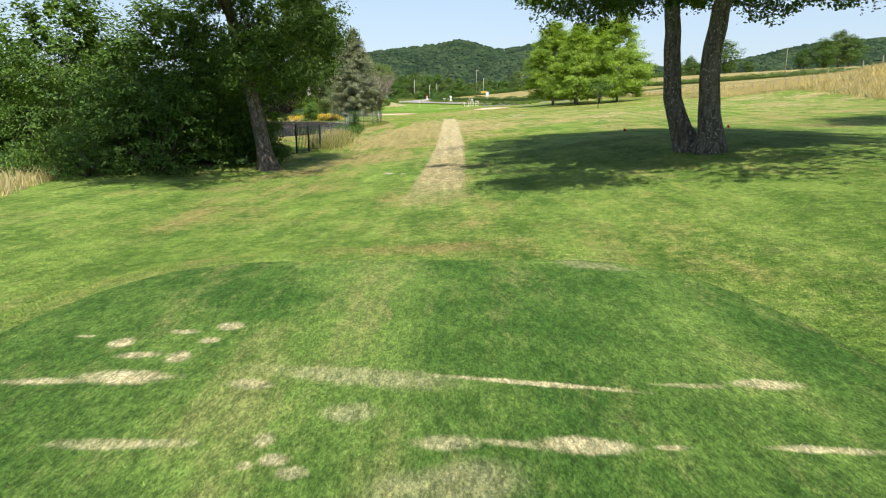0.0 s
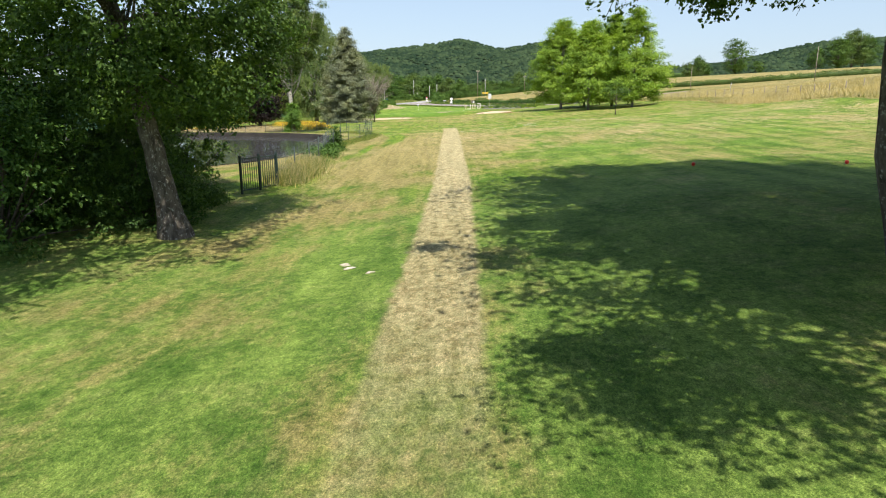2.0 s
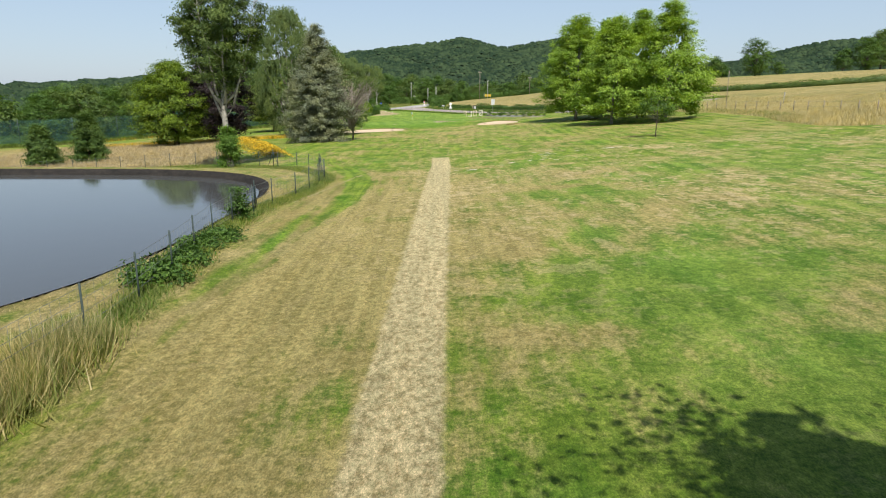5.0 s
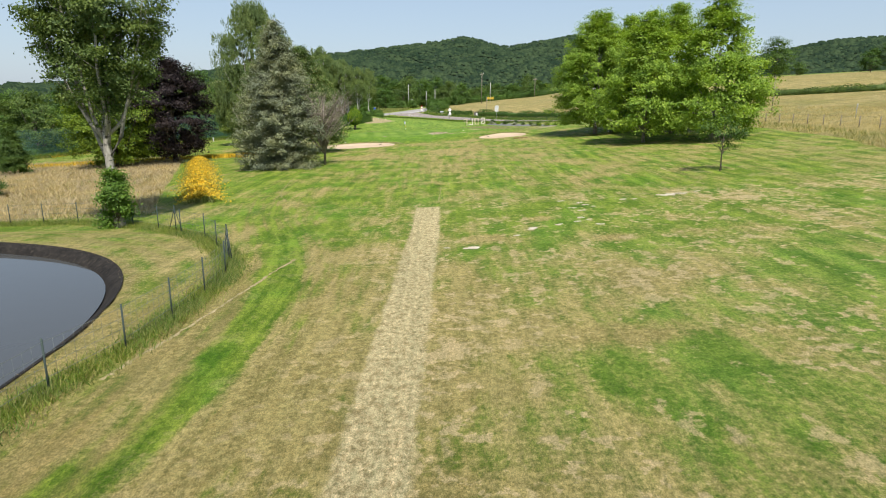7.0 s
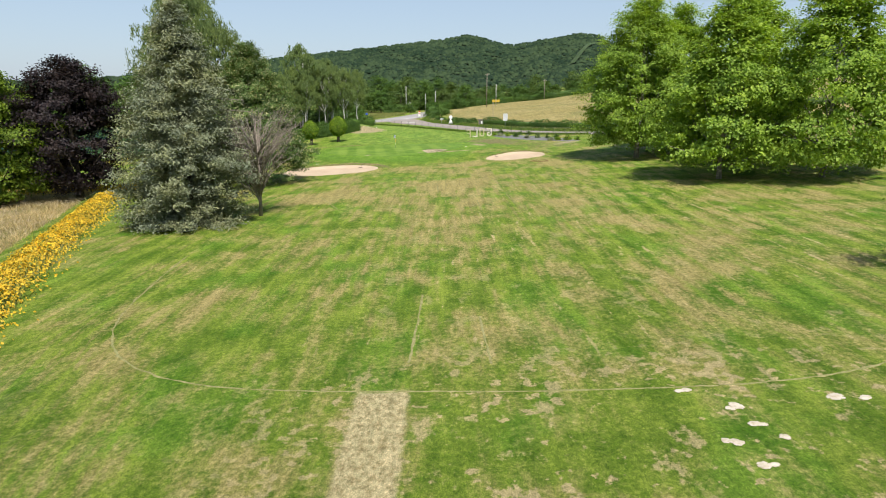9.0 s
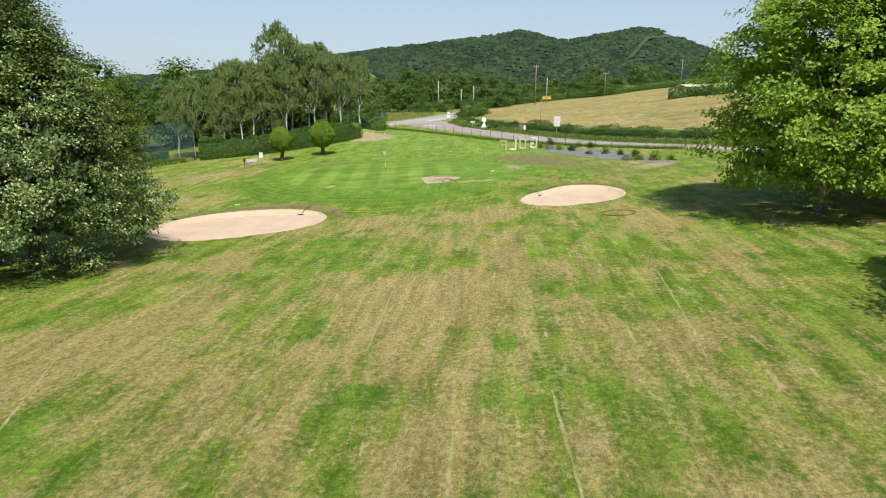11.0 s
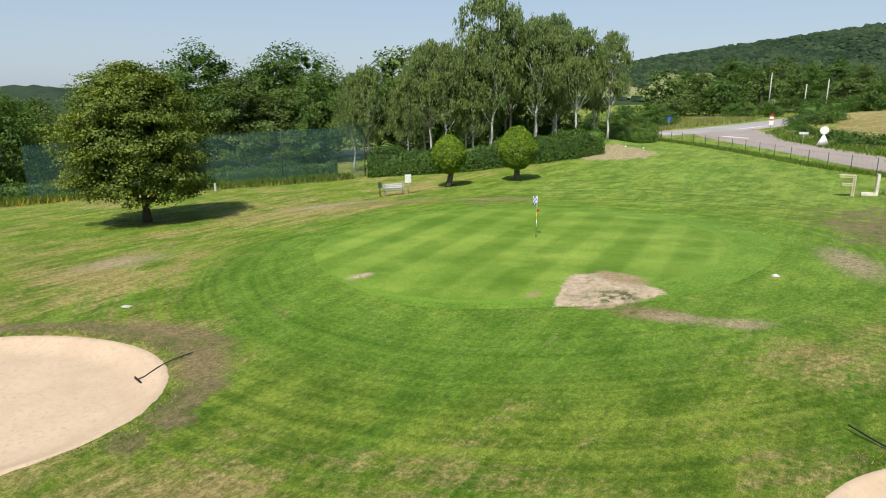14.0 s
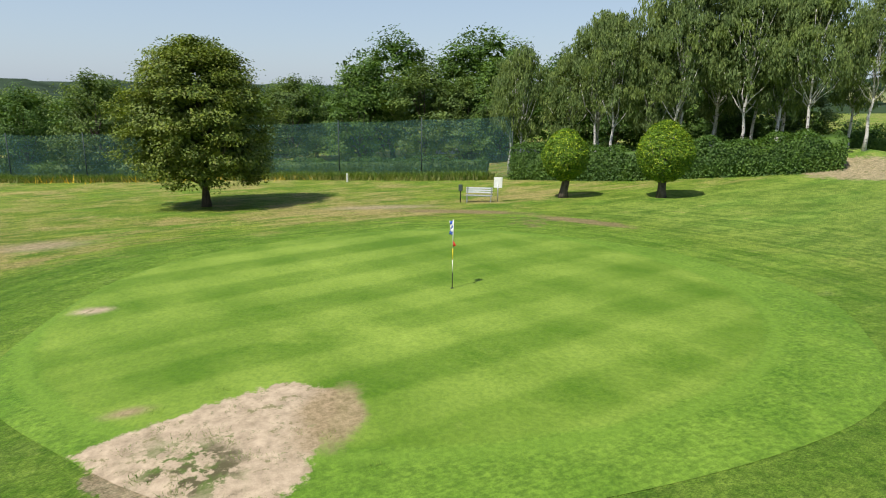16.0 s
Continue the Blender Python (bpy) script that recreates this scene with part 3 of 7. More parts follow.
# ---------------------------------------------------------------- building helpers
def mesh(name, V, F, smooth=False, attrs=None):
    """A mesh from vertex rows and one array of faces with equal corners, or a list of such arrays."""
    me = bpy.data.meshes.new(name)
    V = np.asarray(V, np.float32).reshape(-1, 3)
    FS = [np.asarray(f, np.int32) for f in (F if isinstance(F, list) else [F]) if len(f)]
    me.vertices.add(len(V))
    me.vertices.foreach_set("co", V.ravel())
    loops = np.concatenate([f.ravel() for f in FS])
    counts = np.concatenate([np.full(len(f), f.shape[1], np.int32) for f in FS])
    me.loops.add(len(loops))
    me.loops.foreach_set("vertex_index", loops)
    me.polygons.add(len(counts))
    me.polygons.foreach_set("loop_start", np.concatenate([[0], np.cumsum(counts)[:-1]]).astype(np.int32))
    if smooth:
        me.polygons.foreach_set("use_smooth", np.ones(len(counts), bool))
    for key, val in (attrs or {}).items():
        me.attributes.new(key, "FLOAT", "POINT").data.foreach_set("value", np.asarray(val, np.float32))
    me.update(calc_edges=True)
    me.validate()
    return me


def part(name, me, material, parent=None, label=""):
    if isinstance(me, bmesh.types.BMesh):
        bm, me = me, bpy.data.meshes.new(name)
        bm.to_mesh(me)
        bm.free()
    me.materials.append(material)
    ob = new(name, me)
    ob.parent = parent
    return tagged(ob, label)


def thing(name, label, category, group="", kind="", at=(0, 0, 0), rz=0.0):
    ob = new(name)
    ob.matrix_basis = pose(*at, 0, 0, rz)
    ob.empty_display_size = 0.2
    return tagged(ob, label, category, group, kind)


def joined(bits):
    """Several (V, F) with F lists of arrays into one."""
    VS, FS, n = [], {}, 0
    for V, F in bits:
        V = np.asarray(V, float).reshape(-1, 3)
        for f in F if isinstance(F, list) else [F]:
            f = np.asarray(f)
            if len(f):
                FS.setdefault(f.shape[1], []).append(f + n)
        VS.append(V)
        n += len(V)
    return np.concatenate(VS), [np.concatenate(f) for f in FS.values()]


def tube(P, r, seg=7):
    """A tapered tube through points P with radii r, closed at its ends."""
    P = np.asarray(P, float)
    r = np.broadcast_to(np.asarray(r, float), (len(P),))
    d = np.gradient(P, axis=0)
    d /= np.linalg.norm(d, axis=1)[:, None] + 1e-9
    ref = np.where(np.abs(d[:, 2:3]) > 0.9, [[1.0, 0, 0]], [[0, 0, 1.0]])
    u = np.cross(d, ref)
    u /= np.linalg.norm(u, axis=1)[:, None] + 1e-9
    w = np.cross(d, u)
    a = np.arange(seg) * 2 * np.pi / seg
    V = (P[:, None] + r[:, None, None] * (np.cos(a)[None, :, None] * u[:, None] + np.sin(a)[None, :, None] * w[:, None])).reshape(-1, 3)
    i = (np.arange(len(P) - 1)[:, None] * seg + np.arange(seg)).ravel()
    j = (np.arange(len(P) - 1)[:, None] * seg + (np.arange(seg) + 1) % seg).ravel()
    Q = np.stack([i, j, j + seg, i + seg], 1)
    n = len(V)
    V = np.concatenate([V, P[:1], P[-1:]])
    k, k2 = np.arange(seg), (np.arange(seg) + 1) % seg
    T = np.concatenate([np.stack([k2, k, np.full(seg, n)], 1), np.stack([k + n - seg, k2 + n - seg, np.full(seg, n + 1)], 1)])
    return V, [Q, T]


def box(x0, y0, z0, x1, y1, z1, bevel=0.0):
    bm = bmesh.new()
    bmesh.ops.create_cube(bm, size=1)
    bmesh.ops.scale(bm, vec=(x1 - x0, y1 - y0, z1 - z0), verts=bm.verts)
    bmesh.ops.translate(bm, vec=((x0 + x1) / 2, (y0 + y1) / 2, (z0 + z1) / 2), verts=bm.verts)
    if bevel:
        bmesh.ops.bevel(bm, geom=bm.edges[:], offset=bevel, segments=2, affect="EDGES", profile=0.5)
    return bm


def rod(P, r, seg=8):
    return mesh("rod", *tube(P, r, seg), smooth=True)


def leaves(C, N, size, slim=0.55, fold=0.18, rng=None):
    """Small folded leaves at C that face N, each two triangles."""
    n = len(C)
    rng = rng or np.random.default_rng(1)
    N = N / (np.linalg.norm(N, axis=1)[:, None] + 1e-9)
    a = rng.normal(size=(n, 3))
    u = np.cross(N, a)
    u /= np.linalg.norm(u, axis=1)[:, None] + 1e-9
    v = np.cross(N, u)
    s = (size * (0.65 + 0.7 * rng.random(n)))[:, None]
    V = np.stack([C - u * s * 0.5, C + v * s * 0.5 * slim + N * s * fold, C + u * s * 0.5, C - v * s * 0.5 * slim + N * s * fold], 1).reshape(-1, 3)
    k = np.arange(n)[:, None] * 4
    F = np.concatenate([k + [0, 1, 2], k + [0, 2, 3]], 1).reshape(-1, 3)
    return V, F


def unit(rng, n):
    d = rng.normal(size=(n, 3))
    return d / np.linalg.norm(d, axis=1)[:, None]


# ---------------------------------------------------------------- the lie of the land
def prof(v, xs, zs):
    return sum(np.interp(v + d * 4.0, xs, zs) for d in (-1.5, -0.75, 0, 0.75, 1.5)) / 5


def ease(v, a, b):
    u = np.clip((v - a) / (b - a), 0, 1)
    return u * u * (3 - 2 * u)


def rough_foot(y):
    """Where the mown turf ends and the golden rough begins."""
    return np.interp(y, (12, 45, 52, 60, 75, 82, 90, 100, 108, 125, 188), (33, 34, 35.5, 37.2, 40.5, 41, 38.6, 39.8, 42, 43.5, 43.5))


POND = (-27.7, 57.4, 19.8, 20.0)  # middle and half sizes of the liner's rim
LEVEL = -0.40                      # the water
BUNKERS = ((-10.18, 148.92, 5.53, -0.23, 0.21, 0.35, 0.62, 0.04, 0.12), (13.92, 156.2, 3.95, 0.04, -0.11, 0.08, 0.66, -0.08, -0.18))  # middle, mean radius and three waves of the rim


def pond_r(x, y):
    return (np.abs((x - POND[0]) / POND[2]) ** 3.2 + np.abs((y - POND[1]) / POND[3]) ** 3.2) ** (1 / 3.2)


def bunker_rim(a, b):
    return b[2] + sum(b[1 + 2 * k] * np.cos(k * a) + b[2 + 2 * k] * np.sin(k * a) for k in (1, 2, 3))


def bunker_r(x, y, b):
    return np.hypot(x - b[0], y - b[1]) / bunker_rim(np.arctan2(y - b[1], x - b[0]), b)


TEE_BOX = (-0.2, 1.0, 3.9, 7.15)  # middle and half sizes of the level tee


def tee_r(x, y):
    return (np.abs((x - TEE_BOX[0]) / TEE_BOX[2]) ** 4.6 + np.abs((y - TEE_BOX[1]) / TEE_BOX[3]) ** 4.6) ** (1 / 4.6)


def base(x, y):
    z = prof(x, (-400, -120, -60, -35, -20, -12, -4, 0, 10, 25, 40, 60, 100, 200, 500), (-12, -4.5, -2.8, -1.6, -0.55, -0.2, -0.05, 0, 0.75, 1.7, 3.0, 6.0, 9.5, 15, 30))
    z = z + prof(y, (-60, 0, 20, 42, 62, 85, 120, 150, 190, 202, 217, 240, 275, 400, 900), (0.3, 0.1, -0.25, -0.2, 0.05, -0.2, -0.2, -0.35, 0.1, 0.6, 1.7, 2.5, 3.4, 5, 12))
    z = z + 0.52 * np.exp(-(((x + 2) / 17) ** 4) - ((y - 171) / 13) ** 4) + 0.15 * np.exp(-(((x - 5) / 8) ** 2) - ((y - 165) / 8) ** 2)
    z = z + 0.5 * np.exp(-(((x - 10) / 7) ** 2) - ((y - 22) / 13) ** 2) - 0.3 * np.exp(-(((x + 6) / 5) ** 2) - ((y - 26) / 16) ** 2)
    z = z + 0.4 * np.exp(-(((x + 14) / 8) ** 2) - ((y - 106) / 17) ** 2)
    z = z + 1.8 * np.exp(-(((x - 78) / 20) ** 2) - ((y - 72) / 38) ** 2)
    z = z + 2.0 * ease(x, 34, 47) * ease(x, 78, 58) * np.exp(-(((y - 60) / 16) ** 2))
    return z + 0.3 * np.exp(-(((x + 9) / 6) ** 2) - ((y - 67) / 10) ** 2)


def height(x, y):
    x, y = np.asarray(x, float), np.asarray(y, float)
    z = base(x, y)
    z = z + (0.19 - z) * ease(tee_r(x, y), 1.32, 0.97)
    r = pond_r(x, y)
    z = z + (np.minimum(z, 0.05) * 0 - 0.02 - z) * ease(r, 1.35, 1.05)
    z = z - 2.2 * ease(r, 1.0, 0.90)
    for b in BUNKERS:
        k = bunker_r(x, y, b)
        z = z - 0.30 * ease(k, 1.0, 0.78) + 0.10 * np.exp(-(((k - 1.12) / 0.12) ** 2)) * (y > b[1])
    z = z + 1.3 * np.exp(-(((x + 17) / 5) ** 2) - ((y - 217) / 4.5) ** 2)
    return z


def hz(x, y):
    return float(height(x, y))


def spaced(a, b, step, lo, hi, grow=1.07):
    v = list(np.arange(a, b, step))
    s = step
    while v[-1] < hi:
        s *= grow
        v.append(v[-1] + s)
    s = step
    while v[0] > lo:
        s *= grow
        v.insert(0, v[0] - s)
    return np.array(v)


# dry (above 0) and lush (below 0) patches of the fairway: middle, half sizes, strength
PATCHES_NEAR = ((-5.4, 13.4, 2.0, 1.8, 0.12), (0.2, 9.1, 1.9, 0.7, 0.20), (-4.7, 25.8, 1.7, 2.2, 0.1), (-2.8, 30.0, 2.0, 3.0, 0.06), (-1.9, 46.8, 2.5, 4.4, 0.22),
                (4.1, 50.8, 1.8, 2.4, 0.2), (6.6, 45.4, 4.2, 2.6, -0.28), (4.3, 42.0, 2.2, 0.7, 0.22), (12.2, 56.1, 6.0, 2.2, 0.08), (8.2, 62.9, 1.8, 0.8, 0.2), (9.9, 68.0, 1.6, 1.4, 0.2),
                (3.8, 69.8, 0.7, 1.6, 0.16), (-1.4, 66.9, 0.6, 1.0, 0.2), (8.3, 80.6, 0.9, 0.8, 0.3), (4.9, 76.5, 1.0, 0.9, 0.3), (10.7, 74.7, 1.0, 0.8, 0.3))
PATCHES_FAR = ((17.7, 105.0, 3.0, 6.0, 0.1), (-7.0, 125.5, 2.6, 3.2, 0.26), (-4.9, 131.2, 1.8, 2.6, 0.2), (5.0, 131.3, 3.4, 4.0, 0.22), (14.4, 126.8, 1.4, 1.4, 0.2), (17.0, 144.8, 2.6, 3.5, 0.18),
               (6.3, 119.8, 1.1, 1.6, 0.16), (3.7, 121.7, 1.2, 3.0, -0.25), (-0.9, 148.8, 2.4, 1.8, 0.24), (7.5, 149.1, 2.8, 1.8, 0.24), (-6.4, 138.1, 2.4, 2.0, 0.24), (6.0, 137.4, 0.55, 0.7, -0.5),
               (10.3, 138.9, 0.9, 1.2, -0.28), (8.2, 139.6, 1.2, 4.0, 0.16), (3.1, 139.6, 1.0, 2.8, -0.22), (-1.3, 141.4, 1.8, 2.0, -0.22), (-21.3, 158.2, 4.5, 1.8, 0.24), (3.0, 156.5, 6.5, 3.6, -0.20), (-0.1, 137.3, 1.0, 1.1, -0.28), (-4.0, 138.9, 0.9, 1.4, -0.30), (11.5, 142.5, 0.9, 1.2, -0.30), (8.1, 146.5, 1.2, 0.9, -0.28),
               (2.0, 135.4, 0.8, 1.2, -0.25), (13.9, 139.3, 1.1, 1.6, -0.25), (9.2, 161.8, 1.8, 1.0, 0.15), (6.6, 160.4, 2.2, 0.9, 0.10), (12.0, 164.0, 2.2, 1.6, 0.06))


def turf_attrs(x, y):
    """How dry, lush, worn or striped the turf is at each place."""
    r = pond_r(x, y)
    gold = ease(x - rough_foot(y), -0.8, 0.8) * ease(y, 12, 30) * ease(y, 192, 184)
    gold = np.maximum(gold, ease(y + 1.1 * x, 232, 236) * ease(x, 3, 8) * ease(y, 358, 348))
    meadow = ease(y, 88, 90) * ease(y, 147, 143) * ease(x + 0.36 * (y - 90), -16.5, -18) * ease(x, -75, -70)
    gold = np.maximum(gold, meadow)
    gold = np.maximum(gold, np.exp(-(((x + 17) / 5) ** 4) - ((y - 290) / 14) ** 4))
    gold = np.maximum(gold, ease(r, 1.30, 1.2) * (0.50 + 0.10 * np.sin(r * 95)))
    gold = np.maximum(gold, ease(x, -14, -17) * ease(y, 24, 20) * ease(y, 2, 8))
    flow = x - np.interp(y, (30, 44, 50, 54.4, 58, 62, 66.5, 72, 78, 84, 92, 120), (-4.4, -4.7, -4.6, -4.3, -3.6, -3.2, -3.2, -3.7, -5.3, -7.3, -9.0, -9.5))
    bend = np.exp(-((flow / 3.2) ** 4)) * ease(y, 36, 46) * ease(y, 112, 92)
    dry = -0.07 + 0.035 * ease(y, 38, 50) + np.exp(-(((x + 2.5) / 3.6) ** 2)) * ease(y, 8, 18) * ease(y, 80, 62) * (0.06 + 0.22 * ease(y, 28, 42)) + 0.09 * ease(y, 34, 42) * ease(y, 84, 72) - 0.03 * ease(y, 36, 26)
    dry = dry + (0.16 - 0.13 * ease(y, 64, 76) * ease(y, 112, 102)) * np.exp(-(((x - 5) / 6.0) ** 2)) * ease(y, 34, 44) * ease(y, 165, 140)
    dry = dry + 0.085 * np.exp(-(((y - 128) / 13) ** 2)) * ease(np.abs(x - 2), 26, 12) - 0.05 * ease(y, 12, 6) + 0.1 * np.exp(-(((x + 20) / 9) ** 2) - ((y - 176) / 9) ** 2)
    dry = dry - 0.62 * np.exp(-((flow / 0.85) ** 4)) * ease(y, 43, 50) * ease(y, 84, 74) - 0.28 * np.exp(-(((x - 7) / 4.0) ** 2) - ((y - 43) / 5) ** 2)
    dry = dry + 0.06 * np.exp(-(((x + 4.6) / 2.4) ** 2)) * ease(y, 18.5, 23) * ease(y, 38, 32) - 0.34 * np.exp(-(((x + 1.7) / 1.2) ** 2) - ((y - 22.6) / 1.6) ** 2)
    dry = dry - 0.20 * ease(x, 1.7, 2.6) * ease(x, 18, 11) * ease(y, 15, 20) * ease(y, 40, 34)
    dry = dry - 0.32 * ease(y, 172, 182) * ease(y, 232, 222) * ease(x, -24, -12) * ease(x, 20, 10)
    dg = np.hypot((x + 3) / 12.5, (y - 171.5) / 12.5)
    lush = ease(dg, 1.45, 1.0) * 0.95
    dry = dry - 0.015 * ease(y, 88, 98) * ease(y, 150, 142)
    bend = np.maximum(bend, 0.65 * ease(y, 82, 96) * ease(y, 150, 140) * ease(np.abs(x), 40, 30))
    flow = np.where(y > 140, dg * 12.5, flow)
    bend = np.maximum(bend, ease(dg, 2.1, 1.6) * ease(dg, 0.9, 1.05) * 0.9)
    soil = 0.35 * np.exp(-(((x + 13.3) / 4.6) ** 4) - ((y - 212.3) / 3.6) ** 4)
    worn = np.exp(-((((x - 14.6) * 0.86 + (y - 178.0) * 0.50) / 5.8) ** 4) - (((x - 14.6) * -0.50 + (y - 178.0) * 0.86) / 15.0) ** 4)
    soil = np.maximum(soil, (0.47 + 0.36 * np.exp(-(((x - 11.8) / 4.2) ** 2) - ((y - 181) / 9.5) ** 2)) * worn)
    soil = np.maximum(soil, 0.50 * np.exp(-(((x - 20.5) / 5.5) ** 4) - ((y - 168.5) / 4.5) ** 4))
    soil = np.maximum(soil, 0.52 * np.exp(-(((x + 13.5) / 3) ** 2) - ((y - 183) / 4) ** 2))
    soil = np.maximum(soil, 0.42 * np.exp(-(((x + 25) / 3) ** 2) - ((y - 180) / 3.5) ** 2))
    for b in BUNKERS:
        k = bunker_r(x, y, b)
        soil = np.maximum(soil, 0.80 * np.exp(-(((k - 1.12) / 0.14) ** 2)) * ease(y, b[1], b[1] + 2))
    scar = 0.15 + 0.85 * ease(y, 40, 60) * ease(y, 150, 135) * ease(x, -4, 2)
    stripe = (0.25 + 0.35 * ease(y, 80, 100) + 0.5 * ease(x, 6, 14) * ease(y, 20, 34)) * ease(y, 155, 140)
    dry = dry - 0.03 * ease(y, 92, 98) * ease(y, 148, 142) + 0.05 * ease(x, 10, 16) * ease(y, 72, 84) * ease(y, 128, 116)
    dry = dry - 0.09 * ease(x, 3, 6) * ease(y, 38, 46) * ease(y, 92, 84)
    for px, py, rx, ry, k in PATCHES_NEAR + PATCHES_FAR:
        dry = dry + 1.4 * k * np.exp(-((((x - px) / rx) ** 2 + ((y - py) / ry) ** 2) ** 1.5))
    return dict(gold=gold, dry=dry, lush=lush, soil=soil, scar=scar, stripe=stripe, pale=np.maximum(np.maximum(ease(y, 40, 24), 0.35 * ease(x, 2, 8) * ease(y, 84, 66)), 0.45 * ease(y, 182, 192) * ease(y, 232, 222) * ease(x, -24, -12)), near=ease(y, 34, 22), flow=flow, bend=bend, deep=np.exp(-(((dg - 1.14) / 0.15) ** 2)) * ease(y, 172, 163) * ease(x, 9, 3))


def build_ground():
    xs, ys = spaced(-50, 48, 0.5, -2600, 2600, 1.12), spaced(-12, 285, 0.5, -2600, 2600, 1.12)
    X, Y = np.meshgrid(xs, ys)
    Z = height(X, Y)
    for b in BUNKERS:
        Z = Z - 0.13 * ease(bunker_r(X, Y, b), 0.99, 0.80)
    far = np.hypot(X, Y - 90)
    Z = Z - ease(far, 400, 1500) * 14
    nx, ny = len(xs), len(ys)
    i = (np.arange(ny - 1)[:, None] * nx + np.arange(nx - 1)).ravel()
    F = np.stack([i, i + 1, i + nx + 1, i + nx], 1)
    me = mesh("ground", np.stack([X.ravel(), Y.ravel(), Z.ravel()], 1), F, True, turf_attrs(X.ravel(), Y.ravel()))
    tagged(part("ground", me, TURF), "mown golf fairway of green grass with dry straw patches", "ground", kind="structure")


build_ground()


def draped(name, outline, lift, material, label, category, rings=14, spokes=72, attrs=None, kind="structure", hfun=None, drop=0.0):
    """A sheet that lies on the land: outline(angle) gives (x, y) of its edge; the middle is its mean."""
    a = np.arange(spokes) * 2 * np.pi / spokes
    ex, ey = outline(a)
    cx, cy = ex.mean(), ey.mean()
    f = np.linspace(0, 1, rings + 1)[1:] ** 0.8
    X = np.concatenate([[cx], (cx + f[:, None] * (ex - cx)).ravel()])
    Y = np.concatenate([[cy], (cy + f[:, None] * (ey - cy)).ravel()])
    Z = (hfun or height)(X, Y) + lift
    edge = np.concatenate([np.zeros(1 + (rings - 1) * spokes), np.ones(spokes)]) > 0
    Z[edge] -= lift * 0.7 + drop
    k = np.arange(spokes)
    T = np.stack([np.zeros(spokes, int), 1 + k, 1 + (k + 1) % spokes], 1)
    i = (np.arange(rings - 1)[:, None] * spokes + k).ravel() + 1
    j = (np.arange(rings - 1)[:, None] * spokes + (k + 1) % spokes).ravel() + 1
    Q = np.stack([i, i + spokes, j + spokes, j], 1)
    me = mesh(name, np.stack([X, Y, Z], 1), [T, Q], True, attrs(X, Y) if attrs else None)
    return tagged(part(name, me, material), label, category, kind=kind)


def wavy(cx, cy, rx, ry, turn=0.0, rough=0.06, seed=0, power=2.0):
    rng = np.random.default_rng(seed)
    ph, am = rng.random(9) * 6.28, rng.random(9)

    def f(a):
        k = 1 + rough * sum(am[i] * np.sin((i + 2) * a + ph[i]) / (1 + 0.25 * i) for i in range(9))
        c, s = np.cos(a), np.sin(a)
        q = (np.abs(c) ** power + np.abs(s) ** power) ** (-1 / power)
        u, v = rx * k * q * c, ry * k * q * s
        return cx + u * math.cos(turn) - v * math.sin(turn), cy + u * math.sin(turn) + v * math.cos(turn)
    return f


def green_attr(X, Y):
    return dict(inner=ease(np.hypot((X + 4.6) / 10.4, (Y - 171.5) / 10.3), 1.0, 0.90))


draped("putting_green", wavy(-3.6, 172.1, 11.1, 10.8, 0.3, 0.018, 5), 0.03, GREEN, "smooth striped putting green of close-mown grass", "green", 24, 96, green_attr)
draped("tee_box", wavy(*TEE_BOX, 0.0, 0.008, 7, 4.6), 0.02, TEE, "darker mown tee with worn straw lines", "tee", 20, 96)
for b in BUNKERS:
    def rim(a, b=b):
        k = 1.0 * bunker_rim(a, b)
        return b[0] + k * np.cos(a), b[1] + k * np.sin(a)
    draped("bunker", rim, 0.035, SAND, "shallow golf bunker of smooth pinkish sand", "bunker", 24, 96, drop=0.16)
draped("pond_water", lambda a: ((POND[0] + POND[2] * 0.97 * np.sign(np.cos(a)) * np.abs(np.cos(a)) ** 0.625), (POND[1] + POND[3] * 0.97 * np.sign(np.sin(a)) * np.abs(np.sin(a)) ** 0.625)),
       0.0, WATER, "still dark grey water of a pond", "water", 6, 96, hfun=lambda X, Y: np.full(X.shape, LEVEL))


def ring_sheet(name, r0, r1, lift, material, label, category):
    a = np.linspace(0, 2 * np.pi, 220, endpoint=False)
    ex, ey = np.sign(np.cos(a)) * np.abs(np.cos(a)) ** 0.625, np.sign(np.sin(a)) * np.abs(np.sin(a)) ** 0.625
    rs = np.linspace(r0, r1, 9)
    X, Y = POND[0] + POND[2] * rs[:, None] * ex, POND[1] + POND[3] * rs[:, None] * ey
    Z = height(X, Y) + lift
    n = len(a)
    i = (np.arange(8)[:, None] * n + np.arange(n)).ravel()
    j = (np.arange(8)[:, None] * n + (np.arange(n) + 1) % n).ravel()
    me = mesh(name, np.stack([X, Y, Z], 2).reshape(-1, 3), np.stack([i, j, j + n, i + n], 1), True)
    tagged(part(name, me, material), label, category, kind="structure")


ring_sheet("pond_liner", 0.90, 1.0, 0.03, LINER, "black plastic liner round the pond's edge", "pond liner")


